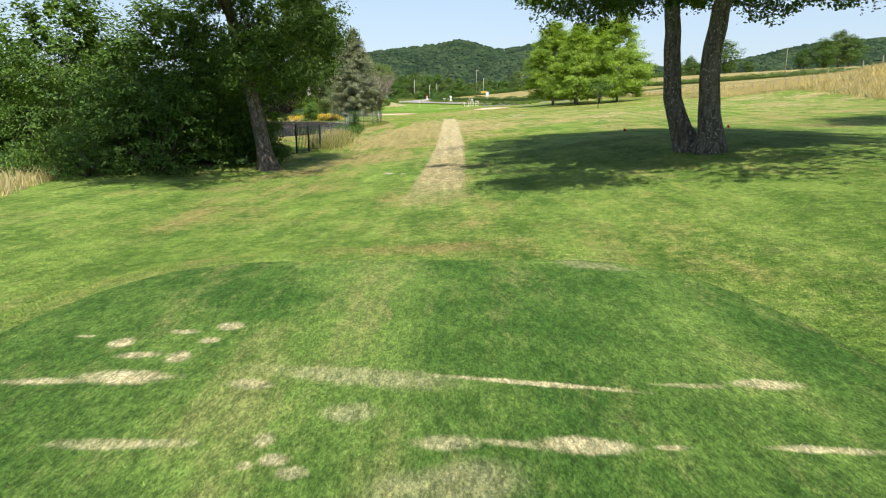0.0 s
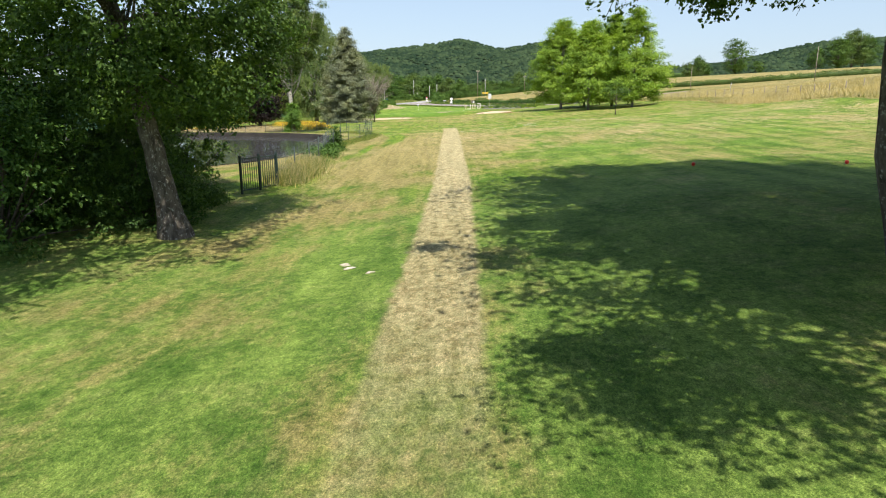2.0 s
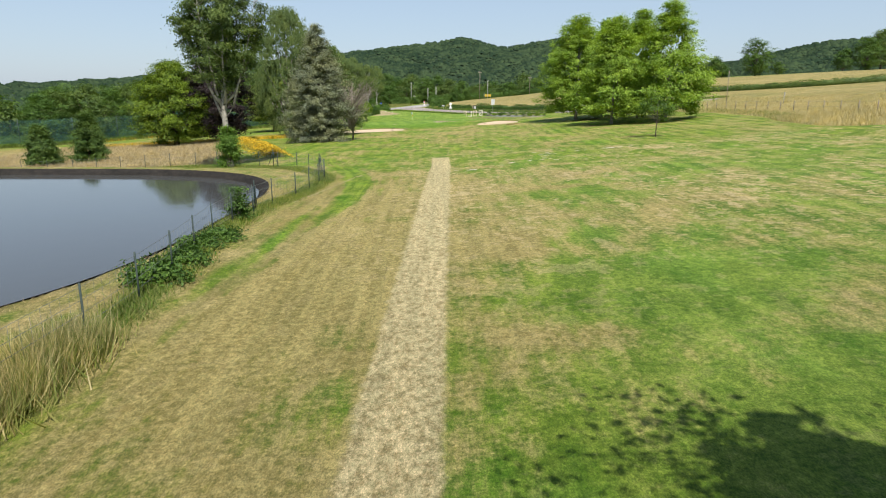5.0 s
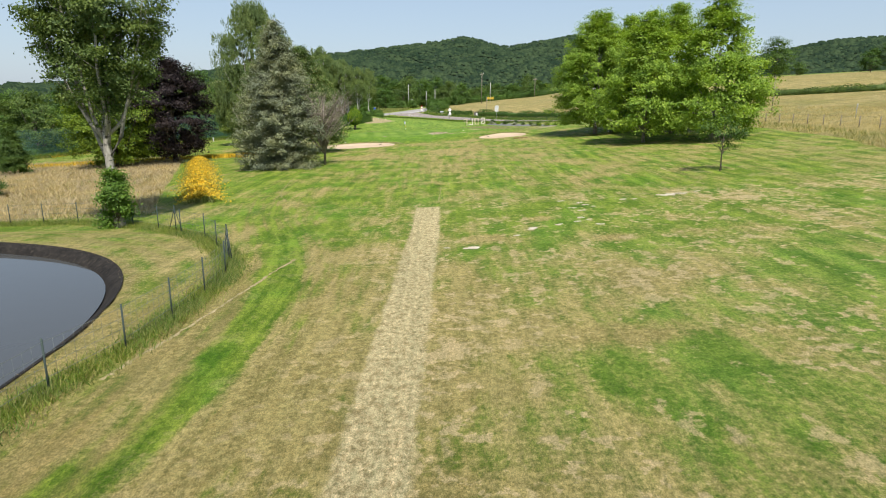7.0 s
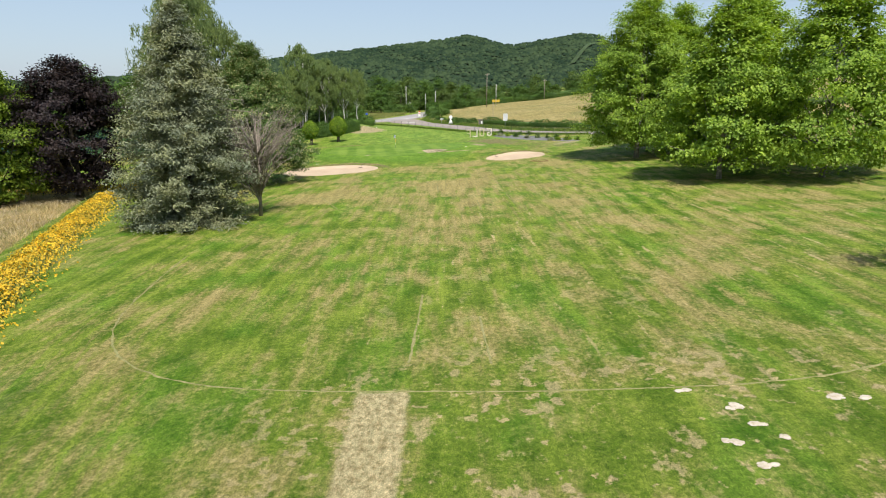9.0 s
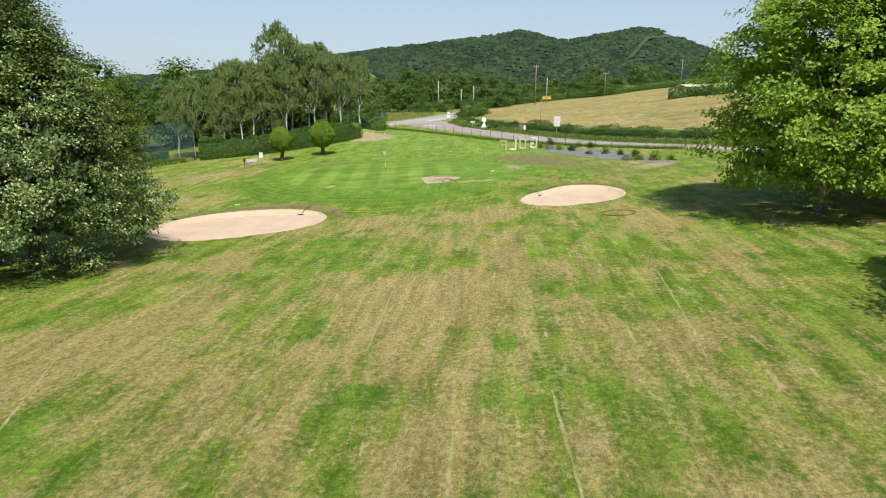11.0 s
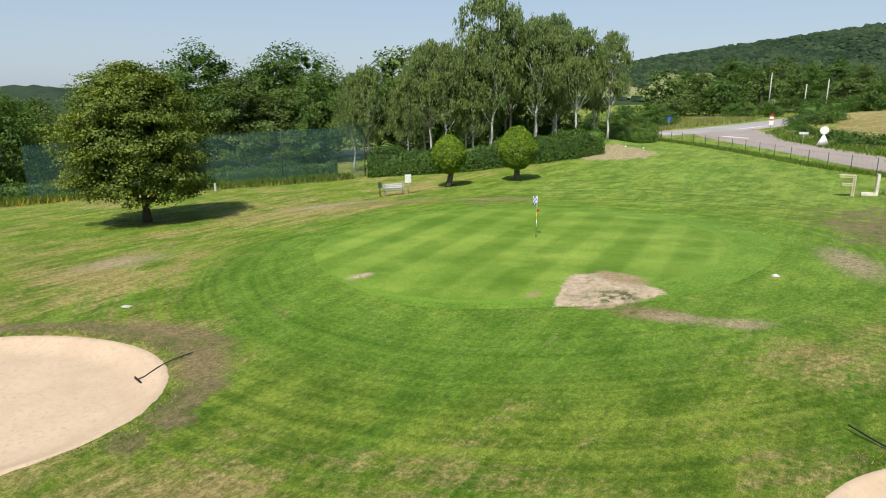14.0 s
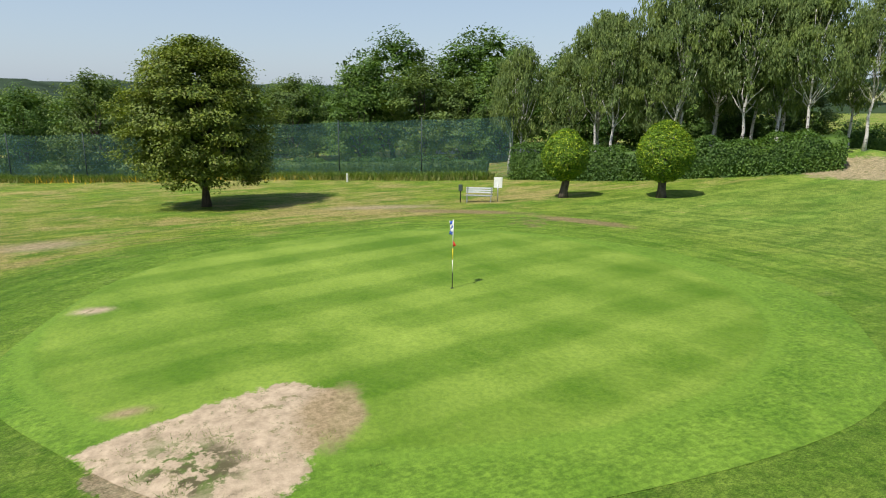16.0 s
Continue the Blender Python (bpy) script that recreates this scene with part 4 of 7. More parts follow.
def ribbon(name, pts, width, lift, material, label, category, wob=0.05, step=0.5, seed=0, across=5, kind="structure"):
    """A band of ground along a line."""
    pts = np.array(pts, float)
    s = np.concatenate([[0], np.cumsum(np.linalg.norm(np.diff(pts, axis=0), axis=1))])
    t = np.arange(0, s[-1], step)
    sm = lambda c: sum(np.interp(t + d, s, c) for d in (-3, -1.5, 0, 1.5, 3)) / 5 if len(pts) > 2 else np.interp(t, s, c)
    P = np.stack([sm(pts[:, 0]), sm(pts[:, 1])], 1)
    w = np.interp(t, s, np.broadcast_to(width, (len(pts),)))
    d = np.gradient(P, axis=0)
    d /= np.linalg.norm(d, axis=1)[:, None]
    nrm = np.stack([d[:, 1], -d[:, 0]], 1)
    rng = np.random.default_rng(seed)
    rows = []
    for k in np.linspace(-0.5, 0.5, across):
        off = k * w + (rng.normal(size=len(t)) * wob if abs(k) == 0.5 else 0)
        q = P + nrm * np.reshape(off, (-1, 1))
        rows.append(np.column_stack([q, height(q[:, 0], q[:, 1]) + lift * (0.3 if abs(k) == 0.5 else 1)]))
    V = np.stack(rows, 1).reshape(-1, 3)
    i = (np.arange(len(t) - 1)[:, None] * across + np.arange(across - 1)).ravel()
    me = mesh(name, V, np.stack([i, i + 1, i + across + 1, i + across], 1), True)
    return tagged(part(name, me, material), label, category, kind=kind)


ribbon("road", ((60, 158.5), (38, 178.5), (19.6, 197.6), (13.9, 204.1), (9.0, 211.2), (4.0, 219.2), (-1.6, 228.6), (-5.2, 236.5), (-8.5, 246)), (4.8, 4.8, 4.6, 4.6, 4.6, 4.8, 6.0, 9.0, 9.0), 0.06, ROAD, "pale worn asphalt road", "road", 0.0, 1.0)
ribbon("main_road", ((-75, 209), (-46, 223), (-30, 230.5), (-17, 238.2), (-10.5, 246), (-5.2, 258), (-1.0, 274), (2, 300), (0, 330)), (7, 7, 7, 7.4, 9.0, 9.5, 8.0, 7, 7), 0.085, MAINROAD, "pale grey asphalt main road at a junction", "road", 0.0, 1.0)
for pts in (((-18, 240.8), (-15.4, 239.6), (-12.8, 237.8)), ((-7.3, 235.6), (-4.3, 233.0), (-1.9, 231.2)), ((-7.2, 247.3), (-5.3, 251.5), (-3.4, 257))):
    ribbon("road_marking", pts, 0.22, 0.11, LINE, "worn white painted line on the asphalt", "road marking", 0.0, 0.5)
ribbon("clipping_line", ((-5.95, 60.5), (-5.8, 61.8), (-5.1, 64.5), (-4.5, 67), (-4.15, 71), (-3.4, 74.4)), 0.09, 0.015, STRAWLINE, "thin line of dry grass clippings beside the fence", "clippings", 0.05, 0.2)
for pts in (((-10.4, 104.4), (-9.7, 96.1), (-9.1, 92.3), (-7.6, 89.7), (-5.3, 88.0), (-2, 87.2), (1.3, 87.05), (8.1, 86.2), (14.8, 86), (17.5, 87), (20.8, 89.3), (22.2, 93.4)), ((2.6, 88), (2.8, 92), (2.9, 97)), ((5.3, 88.5), (5.2, 93)), ((6.7, 116), (6.6, 121)), ((9.4, 118), (9.2, 123)), ((3.4, 126), (3.2, 133)), ((-4.2, 118), (-6.5, 124), (-7.6, 127)), ((13.8, 124), (14.6, 131), (14.9, 136))):
    ribbon("mowing_line", pts, 0.075, 0.010, DRYLINE, "thin pale line where the mower turned", "mowing line", 0.02, 0.25)
draped("gravel_bed", wavy(19.9, 184.2, 12.6, 2.5, -1.10, 0.05, 9), 0.03, GRAVEL, "bed of grey gravel with low shrubs", "gravel bed", 6, 60)


# ---------------------------------------------------------------- trees
def envelope(shape, t):
    if shape == "round":
        return np.sqrt(np.clip(1 - (2 * t - 1) ** 2, 0, 1)) ** 0.8
    if shape == "dome":
        return np.clip(1 - t ** 2.2, 0, 1) ** 0.7 * (0.72 + 0.28 * np.minimum(1, t / 0.25))
    if shape == "full":
        return np.interp(t, (0, 0.12, 0.3, 0.5, 0.7, 0.84, 0.93, 1.0), (0.55, 0.88, 1.0, 0.97, 0.82, 0.60, 0.38, 0.06))
    if shape == "egg":
        return np.interp(t, (0, 0.15, 0.3, 0.45, 0.65, 0.8, 0.9, 1.0), (0.66, 0.92, 1.0, 0.95, 0.72, 0.49, 0.33, 0.05))
    if shape == "plane":
        return np.interp(t, (0, 0.1, 0.28, 0.5, 0.7, 0.86, 1.0), (0.72, 1.0, 0.97, 0.74, 0.50, 0.30, 0.04))
    if shape == "cone":
        return np.clip(1 - t, 0, 1) ** 0.75 * (0.8 + 0.2 * np.minimum(1, t / 0.15))
    if shape == "column":
        return (0.55 + 0.45 * np.sin(np.pi * np.clip(t, 0, 1) ** 0.8)) * np.clip((1.03 - t) * 5, 0, 1) ** 0.6
    return np.clip(np.sin(np.pi * (0.12 + 0.86 * t)), 0, 1) ** 0.7   # oval


def crown_points(rng, H, R, low, shape, nclump, centre=(0.0, 0.0), hollow=0.45):
    t = rng.random(nclump) ** (1.2 if shape in ("plane", "egg") else 0.9)
    ang = rng.random(nclump) * 2 * np.pi
    rad = R * envelope(shape, t) * (hollow + (1 - hollow) * np.sqrt(rng.random(nclump))) * (0.82 + 0.3 * rng.random(nclump))
    return np.stack([centre[0] * ease(t, -0.2, 0.5) + rad * np.cos(ang), centre[1] * ease(t, -0.2, 0.5) + rad * np.sin(ang), low + (H - low) * t], 1)


def strands(rng, P, size, wide):
    """Thin hanging strips, for weeping twigs with their small leaves."""
    n = len(P)
    a = rng.random(n) * 6.283
    L = size * (0.6 + 0.8 * rng.random(n))[:, None]
    sway = rng.normal(size=(n, 2)) * 0.16
    down = np.column_stack([sway, -np.ones(n)]) * L
    side = np.stack([np.cos(a), np.sin(a), np.zeros(n)], 1) * wide * (0.6 + 0.8 * rng.random(n))[:, None]
    V = np.stack([P, P + down * 0.45 + side, P + down, P + down * 0.55 - side], 1).reshape(-1, 3)
    k = np.arange(n)[:, None] * 4
    return V, np.concatenate([k + [0, 1, 2], k + [0, 2, 3]], 1).reshape(-1, 3)


def foliage(rng, C, cr, n, size, weep=0.0, slim=0.6, up=0.55, spray=22, flat=0.75):
    """Leaves in flat sprays that sit on the outside of the clumps C."""
    m = max(len(C), n // spray)
    k = rng.integers(0, len(C), m)
    d = unit(rng, m)
    d[:, 2] = d[:, 2] * 0.9 + 0.12
    r = cr * (0.55 + 0.5 * rng.random(m))[:, None] * (0.7 + 0.6 * ((k * 0.618) % 1))[:, None]
    S = C[k] + d * r * [1, 1, flat]
    mid = C.mean(0)
    out = S - mid
    out /= np.linalg.norm(out, axis=1)[:, None] + 1e-9
    face = out * 0.6 + [0, 0, up] + rng.normal(size=(m, 3)) * 0.38
    j = rng.integers(0, m, n)
    P = S[j] + rng.normal(size=(n, 3)) * size * [1.6, 1.6, 0.7]
    if weep:
        P = S[j] + rng.normal(size=(n, 3)) * [0.12, 0.12, 0.1]
        P[:, 2] -= weep * rng.random(n) ** 1.3 * (0.4 + 0.6 * ((j * 0.618) % 1))
        return strands(rng, P, size, size * slim * 0.25)
    return leaves(P, face[j] + rng.normal(size=(n, 3)) * 0.26, size, slim, rng=rng)


def hearts(rng, C, r, each=18):
    """The shaded inside of the leaf clumps: broad leaves at all angles."""
    n = len(C) * each
    P = np.repeat(C, each, 0) + unit(rng, n) * (r * rng.random(n) ** 0.4)[:, None] * [1, 1, 0.8]
    return leaves(P, unit(rng, n), r * 1.15, 0.7, 0.12, rng)


def crown(rng, C, cr, nleaf, size, weep=0.0, slim=0.6, spray=22, heart=0.62, up=0.55, inner=1.0, flat=0.75):
    bits = [foliage(rng, C, cr, nleaf, size, weep, slim, up, spray, flat)]
    deep = C[np.argsort(np.linalg.norm((C - C.mean(0)) / (C.std(0) + 1e-6), axis=1))[: int(len(C) * inner)]]
    mid = deep.mean(0)
    deep = mid + (deep - mid) * [0.74, 0.74, 0.86]
    return mesh("crown", *joined(bits + ([hearts(rng, deep, cr * heart)] if heart else [])))


def limbs(rng, C, H, low, r0, count, lean=(0, 0), fork=0.35):
    """The trunk and its main boughs, one mesh."""
    top = np.array([lean[0], lean[1], low + (H - low) * 0.72])
    k = np.linspace(0, 1, 9)
    mid = np.stack([top[0] * k ** 1.5, top[1] * k ** 1.5, top[2] * k], 1)
    mid[1:-1, :2] += rng.normal(size=(7, 2)) * r0 * 0.35
    rad = r0 * (1 - 0.85 * k) * (1 + 0.55 * np.exp(-k * 22))
    mid[0, 2] = -0.25
    bits = [tube(mid, rad, 10)]
    for c in C[rng.permutation(len(C))[:count]]:
        s = np.clip((c[2] - (H - low) * fork) / top[2], 0.22, 0.95) * (0.65 + 0.3 * rng.random())
        s = max(s, min(0.9, low / top[2] * 0.7))
        a = np.array([np.interp(s, k, mid[:, i]) for i in range(3)])
        b = a * 0.45 + c * 0.55 + [0, 0, -0.1 * np.linalg.norm(c - a)] + rng.normal(size=3) * 0.15
        rr = np.interp(s, k, rad) * 0.55
        bits.append(tube([a, a * 0.5 + b * 0.5 + rng.normal(size=3) * 0.1, b, c], [rr, rr * 0.75, rr * 0.5, rr * 0.12], 6))
    return joined(bits)


def make_tree(name, label, x, y, H, R, low, shape, r0, leafm, barkm, nleaf, size, nclump=90, cr=None, seed=0, group="", centre=(0, 0),
              weep=0.0, boughs=22, hollow=0.45, slim=0.6, category="tree", lean=(0, 0), rz=0.0, heart=0.5, up=0.55, inner=1.0, flat=0.75):
    rng = np.random.default_rng(seed + 11)
    t = thing(name, label, category, group, at=(x, y, hz(x, y)), rz=rz)
    C = crown_points(rng, H - 0.3, R, low, shape, nclump, centre, hollow)
    part("trunk", mesh("trunk", *limbs(rng, C, H, low, r0, boughs, lean), smooth=True), barkm, t)
    part("crown", crown(rng, C, cr or R * 0.24, nleaf, size, weep, slim, heart=heart, up=up, inner=inner, flat=flat), leafm, t)
    return t


def again(ob, x, y, s=1.0, rz=0.0, sink=0.0, label=""):
    c = copy_thing(ob, pose(x, y, hz(x, y) - sink, 0, 0, rz))
    c.scale = (s, s, s)
    return tagged(c, label)


# the twin oak and the oak at the hedge
def oak(label, x, y, stems, low_crown, high_crown, nlow, seed, stretch=1.0, nhigh=30000, dense=0.6, hang=None, leaf=0.24, lobe=None):
    """An oak: stems as (x at heights, y offset, radius), a fine leafy lower crown and a broad dense canopy above it."""
    rng = np.random.default_rng(seed)
    t = thing("oak_tree", label, "tree", at=(x, y, hz(x, y)))
    A = crown_points(rng, *low_crown)
    if lobe:
        A = np.concatenate([A, np.array(lobe) + rng.normal(size=(16, 3)) * [1.1, 1.0, 0.45]])
    B = crown_points(rng, *high_crown)
    B[:, 1] *= stretch
    zs = np.array((-0.3, 0.0, 0.44, 1.04, 1.95, 2.76, 4.35, 6.5, 9.6))
    k = np.linspace(0, 1, 22)
    z = -0.3 + 9.9 * k
    for xs, ys, r in stems:
        P = np.stack([np.interp(z, zs, xs), ys * (1 + 0.5 * k), z], 1)
        P[1:-1, 0] = (P[:-2, 0] + P[1:-1, 0] * 2 + P[2:, 0]) / 4
        P[2:, :2] += rng.normal(size=(20, 2)) * 0.012
        bits = [tube(P, r * (1 - 0.55 * k) * (1 + 0.75 * np.exp(-np.maximum(z, 0) / 0.45)), 16)]
        for i, c in enumerate(np.concatenate([A[rng.permutation(len(A))[:14]], B[rng.permutation(len(B))[:16]]])):
            q = 0.52 + 0.12 * rng.random() if i < 14 else 0.62 + 0.34 * rng.random()
            a = np.array([np.interp(q, k, P[:, n]) for n in range(3)])
            b = a * 0.45 + c * 0.55 + rng.normal(size=3) * 0.2
            b[2] = max(b[2], 4.9 if i >= 14 else min(a[2], c[2] + 0.5))
            w = 0.5 if i < 14 else 1.0
            bits.append(tube([a, (a + b) / 2 + rng.normal(size=3) * 0.12, b, c], np.array([0.13, 0.10, 0.07, 0.015]) * w, 6))
        part("trunk", mesh("trunk", *joined(bits), smooth=True), OAK_BARK, t)
    if hang:
        x0, x1, y0, y1, z0, z1, m = hang
        D = np.array([x0, y0, z0]) + rng.random((m, 3)) * [x1 - x0, y1 - y0, z1 - z0]
        bits = [tube([c + [1.8, -1.0, 1.6], c + [0.8, -0.4, 0.9], c + [0.1, 0, 0.25], c - [0.15, 0, 0.35]], [0.03, 0.02, 0.012, 0.004], 5) for c in D]
        part("twigs", mesh("twigs", *joined(bits), smooth=True), OAK_BARK, t)
        V, F = foliage(rng, D, 0.34, 130 * m, 0.10, spray=9, flat=1.2)
        part("hanging_leaves", mesh("hanging_leaves", V, F), L_OAK, t)
    V, F = joined([foliage(rng, A, 0.75, nlow, 0.125, spray=14), hearts(rng, A[A[:, 2] > low_crown[2] + 0.9], 0.42 if hang else 0.2), foliage(rng, B, 1.5, nhigh, leaf, spray=18), hearts(rng, B[np.argsort(np.linalg.norm((B - B.mean(0)) / B.std(0), axis=1))[: int(len(B) * dense)]], 3.75 * leaf if hang else 2.6 * leaf)])
    part("crown", mesh("crown", V, F), L_OAK, t)


oak("large oak with two grey lichen-spotted trunks on mown grass", 7.95, 18.8,
    (((0.0, -0.06, -0.28, -0.64, -0.80, -0.82, -0.95, -1.0, -1.2), 0.5, 0.29), ((0.16, 0.15, 0.12, 0.05, -0.08, -0.14, 0.10, 0.7, 1.6), -0.4, 0.315)),
    (6.6, 8.2, 4.5, "round", 80, (1.0, 2.2), 0.2), (14.5, 8.0, 6.4, "dome", 340, (3.0, 1.2), 0.2), 36000, 3, 1.65, 40000, 0.75, (-4.4, -1.2, 0.4, 5.4, 4.0, 4.9, 20), 0.24, (-3.8, -6.4, 5.7))
oak("tall dark oak leaning over shrubs beside the pond", -7.3, 27.6,
    (((0.02, 0.0, -0.06, -0.15, -0.30, -0.44, -0.75, -1.2, -1.8), 0.1, 0.33),),
    (8.5, 3.9, 3.2, "round", 140, (-0.4, 1.8), 0.3), (15.0, 5.9, 7.2, "dome", 130, (-1.4, -4.6), 0.2), 36000, 8, 1.4, 24000, 0.25, None, 0.2)


make_tree("oak_tree", "round-crowned oak beside the tee, throwing shade on the turf", 13.4, 0.4, 11.0, 4.6, 4.6, "round", 0.3, L_OAK, OAK_BARK, 7000, 0.26, 56, 1.2, 17, heart=0.35)
make_tree("oak_tree", "round-crowned oak on the slope, throwing shade on the turf", 25.4, 26.6, 11.0, 4.8, 4.0, "round", 0.3, L_OAK, OAK_BARK, 9000, 0.26, 70, 1.3, 18, heart=0.6)


def bush(name, label, x, y, R, H, leafm, nleaf, size, seed=0, group="", sx=1.0, category="bush"):
    rng = np.random.default_rng(seed + 91)
    t = thing(name, label, category, group, at=(x, y, hz(x, y)))
    n = 40
    d = unit(rng, n)
    d[:, 2] = np.abs(d[:, 2])
    C = d * [R * 0.72 * sx, R * 0.72, H * 0.78] * (0.45 + 0.55 * rng.random((n, 1)) ** 0.5)
    stems = [tube([[0, 0, -0.1], c * 0.5 + rng.normal(size=3) * 0.05, c], [0.05, 0.035, 0.012], 5) for c in C[:14]]
    part("woody_base", mesh("woody_base", *joined(stems), smooth=True), DARK_BARK, t)
    bits = [foliage(rng, C, min(R, H) * 0.36, nleaf, size)]
    V, F = joined(bits + ([hearts(rng, C, min(R, H) * 0.12)] if R < 2.5 or size > 0.3 else []))
    V[:, 2] = np.maximum(V[:, 2], -0.05)
    part("foliage", mesh("foliage", V, F), leafm, t)
    return t


b0 = bush("shrub", "dense dark green hedgerow shrub", -11.5, 26.5, 3.2, 5.2, L_HEDGE, 14000, 0.12, 1, "hedgerow by the tee")
b1 = bush("shrub", "tall mixed green hedgerow shrub", -16.0, 27.0, 3.6, 6.5, L_BROAD, 14000, 0.12, 2, "hedgerow by the tee")
for i, (x, y, s) in enumerate(((-13.5, 30, 1.2), (-20, 29, 1.25), (-24.5, 28, 1.15), (-10.0, 31.0, 0.85), (-30, 31, 1.2), (-18, 34, 1.3), (-9.0, 29.5, 0.62), (-36, 30, 1.2), (-26, 36, 1.3), (-8.9, 32.2, 0.5), (-13.5, 24.6, 0.55))):
    again((b0, b1)[i % 2], x, y, s, 67.0 * i)

def poplar(x, y):
    rng = np.random.default_rng(21)
    t = thing("poplar_tree", "tall poplar with pale forked stems and an open crown", "tree", at=(x, y, hz(x, y)))
    stem = np.array([[0, 0, -0.2], [-0.05, 0, 1.0], [-0.15, 0, 3.0], [-0.2, 0, 5.0], [-0.1, 0.1, 8.0], [-0.25, 0.2, 12.0], [-0.2, 0.2, 18.4]])
    bits = [tube(stem, [0.36, 0.28, 0.24, 0.19, 0.14, 0.09, 0.02], 12)]
    C = []
    for i, (dx, dy, top, z0) in enumerate(((-2.4, 0.4, 14.5, 3.6), (-1.5, -0.9, 17.0, 4.6), (0.9, -0.5, 18.0, 4.0), (1.6, 0.7, 16.4, 5.5), (2.5, -0.2, 13.4, 3.9), (-1.0, 1.6, 15.5, 5.2), (0.8, -1.7, 14.5, 4.9), (-2.5, -0.5, 11.5, 5.0), (2.4, 0.6, 10.8, 5.2), (0.0, 0.0, 18.5, 5.0))):
        f = np.linspace(0, 1, 8)
        sx, sy = np.interp(z0, stem[:, 2], stem[:, 0]), np.interp(z0, stem[:, 2], stem[:, 1])
        P = np.stack([sx + (dx * 1.2 - sx) * f ** 0.75, sy + (dy * 1.2 - sy) * f ** 0.75, z0 + (top - z0) * f], 1)
        P[1:-1, :2] += rng.normal(size=(6, 2)) * 0.07
        if i < 9:
            bits.append(tube(P, 0.115 * (1 - 0.88 * f), 7))
        for q in range(26):
            u = 0.12 + 0.88 * rng.random() ** 0.85
            b = np.array([np.interp(u, f, P[:, n]) for n in range(3)])
            a = rng.random() * 6.283
            l = (0.35 + 1.0 * rng.random()) * (1.15 - 0.5 * u)
            c = b + [math.cos(a) * l, math.sin(a) * l, 0.25 + 0.7 * l]
            C.append(c)
            if q < 14:
                bits.append(tube([b, (b + c) / 2 - [0, 0, 0.08], c], [0.035, 0.022, 0.008], 4))
    part("trunk", mesh("trunk", *joined(bits), smooth=True), PALE_BARK, t)
    part("crown", mesh("crown", *foliage(rng, np.array(C), 0.52, 64000, 0.16, up=0.4, spray=16)), L_POPLAR, t)


poplar(-15.9, 82.8)
bush("ivy", "bright green ivy climbing the poplar's trunk", -15.9, 82.6, 0.95, 4.8, L_IVY, 9000, 0.14, 4, category="ivy")


def spruce(x, y, H, R, seed=0):
    rng = np.random.default_rng(seed)
    t = thing("spruce_tree", "blue-grey spruce with a dead brown side", "tree", at=(x, y, hz(x, y)))
    part("trunk", mesh("trunk", *tube([[0, 0, -0.2], [0, 0, H * 0.5], [0, 0, H]], [0.3, 0.17, 0.02], 9), smooth=True), DARK_BARK, t)
    P, N, D, dead = [], [], [], []
    for z in np.arange(0.35, H - 0.2, 0.36):
        L = R * (1 - (z / H) ** 2.1) * (0.78 + 0.22 * min(1, z / 3.5)) + 0.12
        for a in rng.random(int(8 + 9 * L / R)) * 6.283:
            l = L * (0.75 + 0.35 * rng.random())
            if abs(a - 0.1) < 0.45 and 2.0 < z < 8.5:
                e = np.array([math.cos(a) * l * 1.15, math.sin(a) * l * 1.15, z - 0.1 * l + 0.5])
                dead.append(tube([[0, 0, z], e * [0.6, 0.6, 1] + [0, 0, 0.1], e], [0.035, 0.02, 0.006], 4))
                for q in rng.random((9, 3)):
                    b = e * (0.45 + 0.5 * q[0]) * [1, 1, 0] + [0, 0, z]
                    dead.append(tube([b, b + (q - 0.5) * [0.9, 0.9, 0.7]], [0.012, 0.004], 3))
                continue
            s = np.linspace(0.25, 1, int(5 + l * 5))[:, None]
            q = np.hstack([np.cos(a) * l * s, np.sin(a) * l * s, z - 0.22 * l * s ** 1.5 + 0.14 * l * s ** 4])
            for rep in range(10):
                P.append(q + rng.normal(size=q.shape) * [0.24, 0.24, 0.15])
                N.append(np.tile([math.cos(a) * 0.3, math.sin(a) * 0.3, 0.9], (len(q), 1)) + rng.normal(size=q.shape) * 0.5)
    V, F = leaves(np.concatenate(P), np.concatenate(N), 0.21, 0.34, 0.1, rng)
    core = np.array([(0.28 * R * (1 - z / H) * math.cos(z * 7), 0.28 * R * (1 - z / H) * math.sin(z * 7), z) for z in np.arange(1.0, H * 0.86, 0.28)])
    V, F = joined([(V, F), hearts(rng, core, 0.8)])
    part("needles", mesh("needles", V, F), L_SPRUCE, t)
    part("dead_branches", mesh("dead_branches", *joined(dead)), DEAD_BARK, t, "bare grey-brown dead branches")


spruce(-13.8, 113.0, 14.9, 5.0, 4)


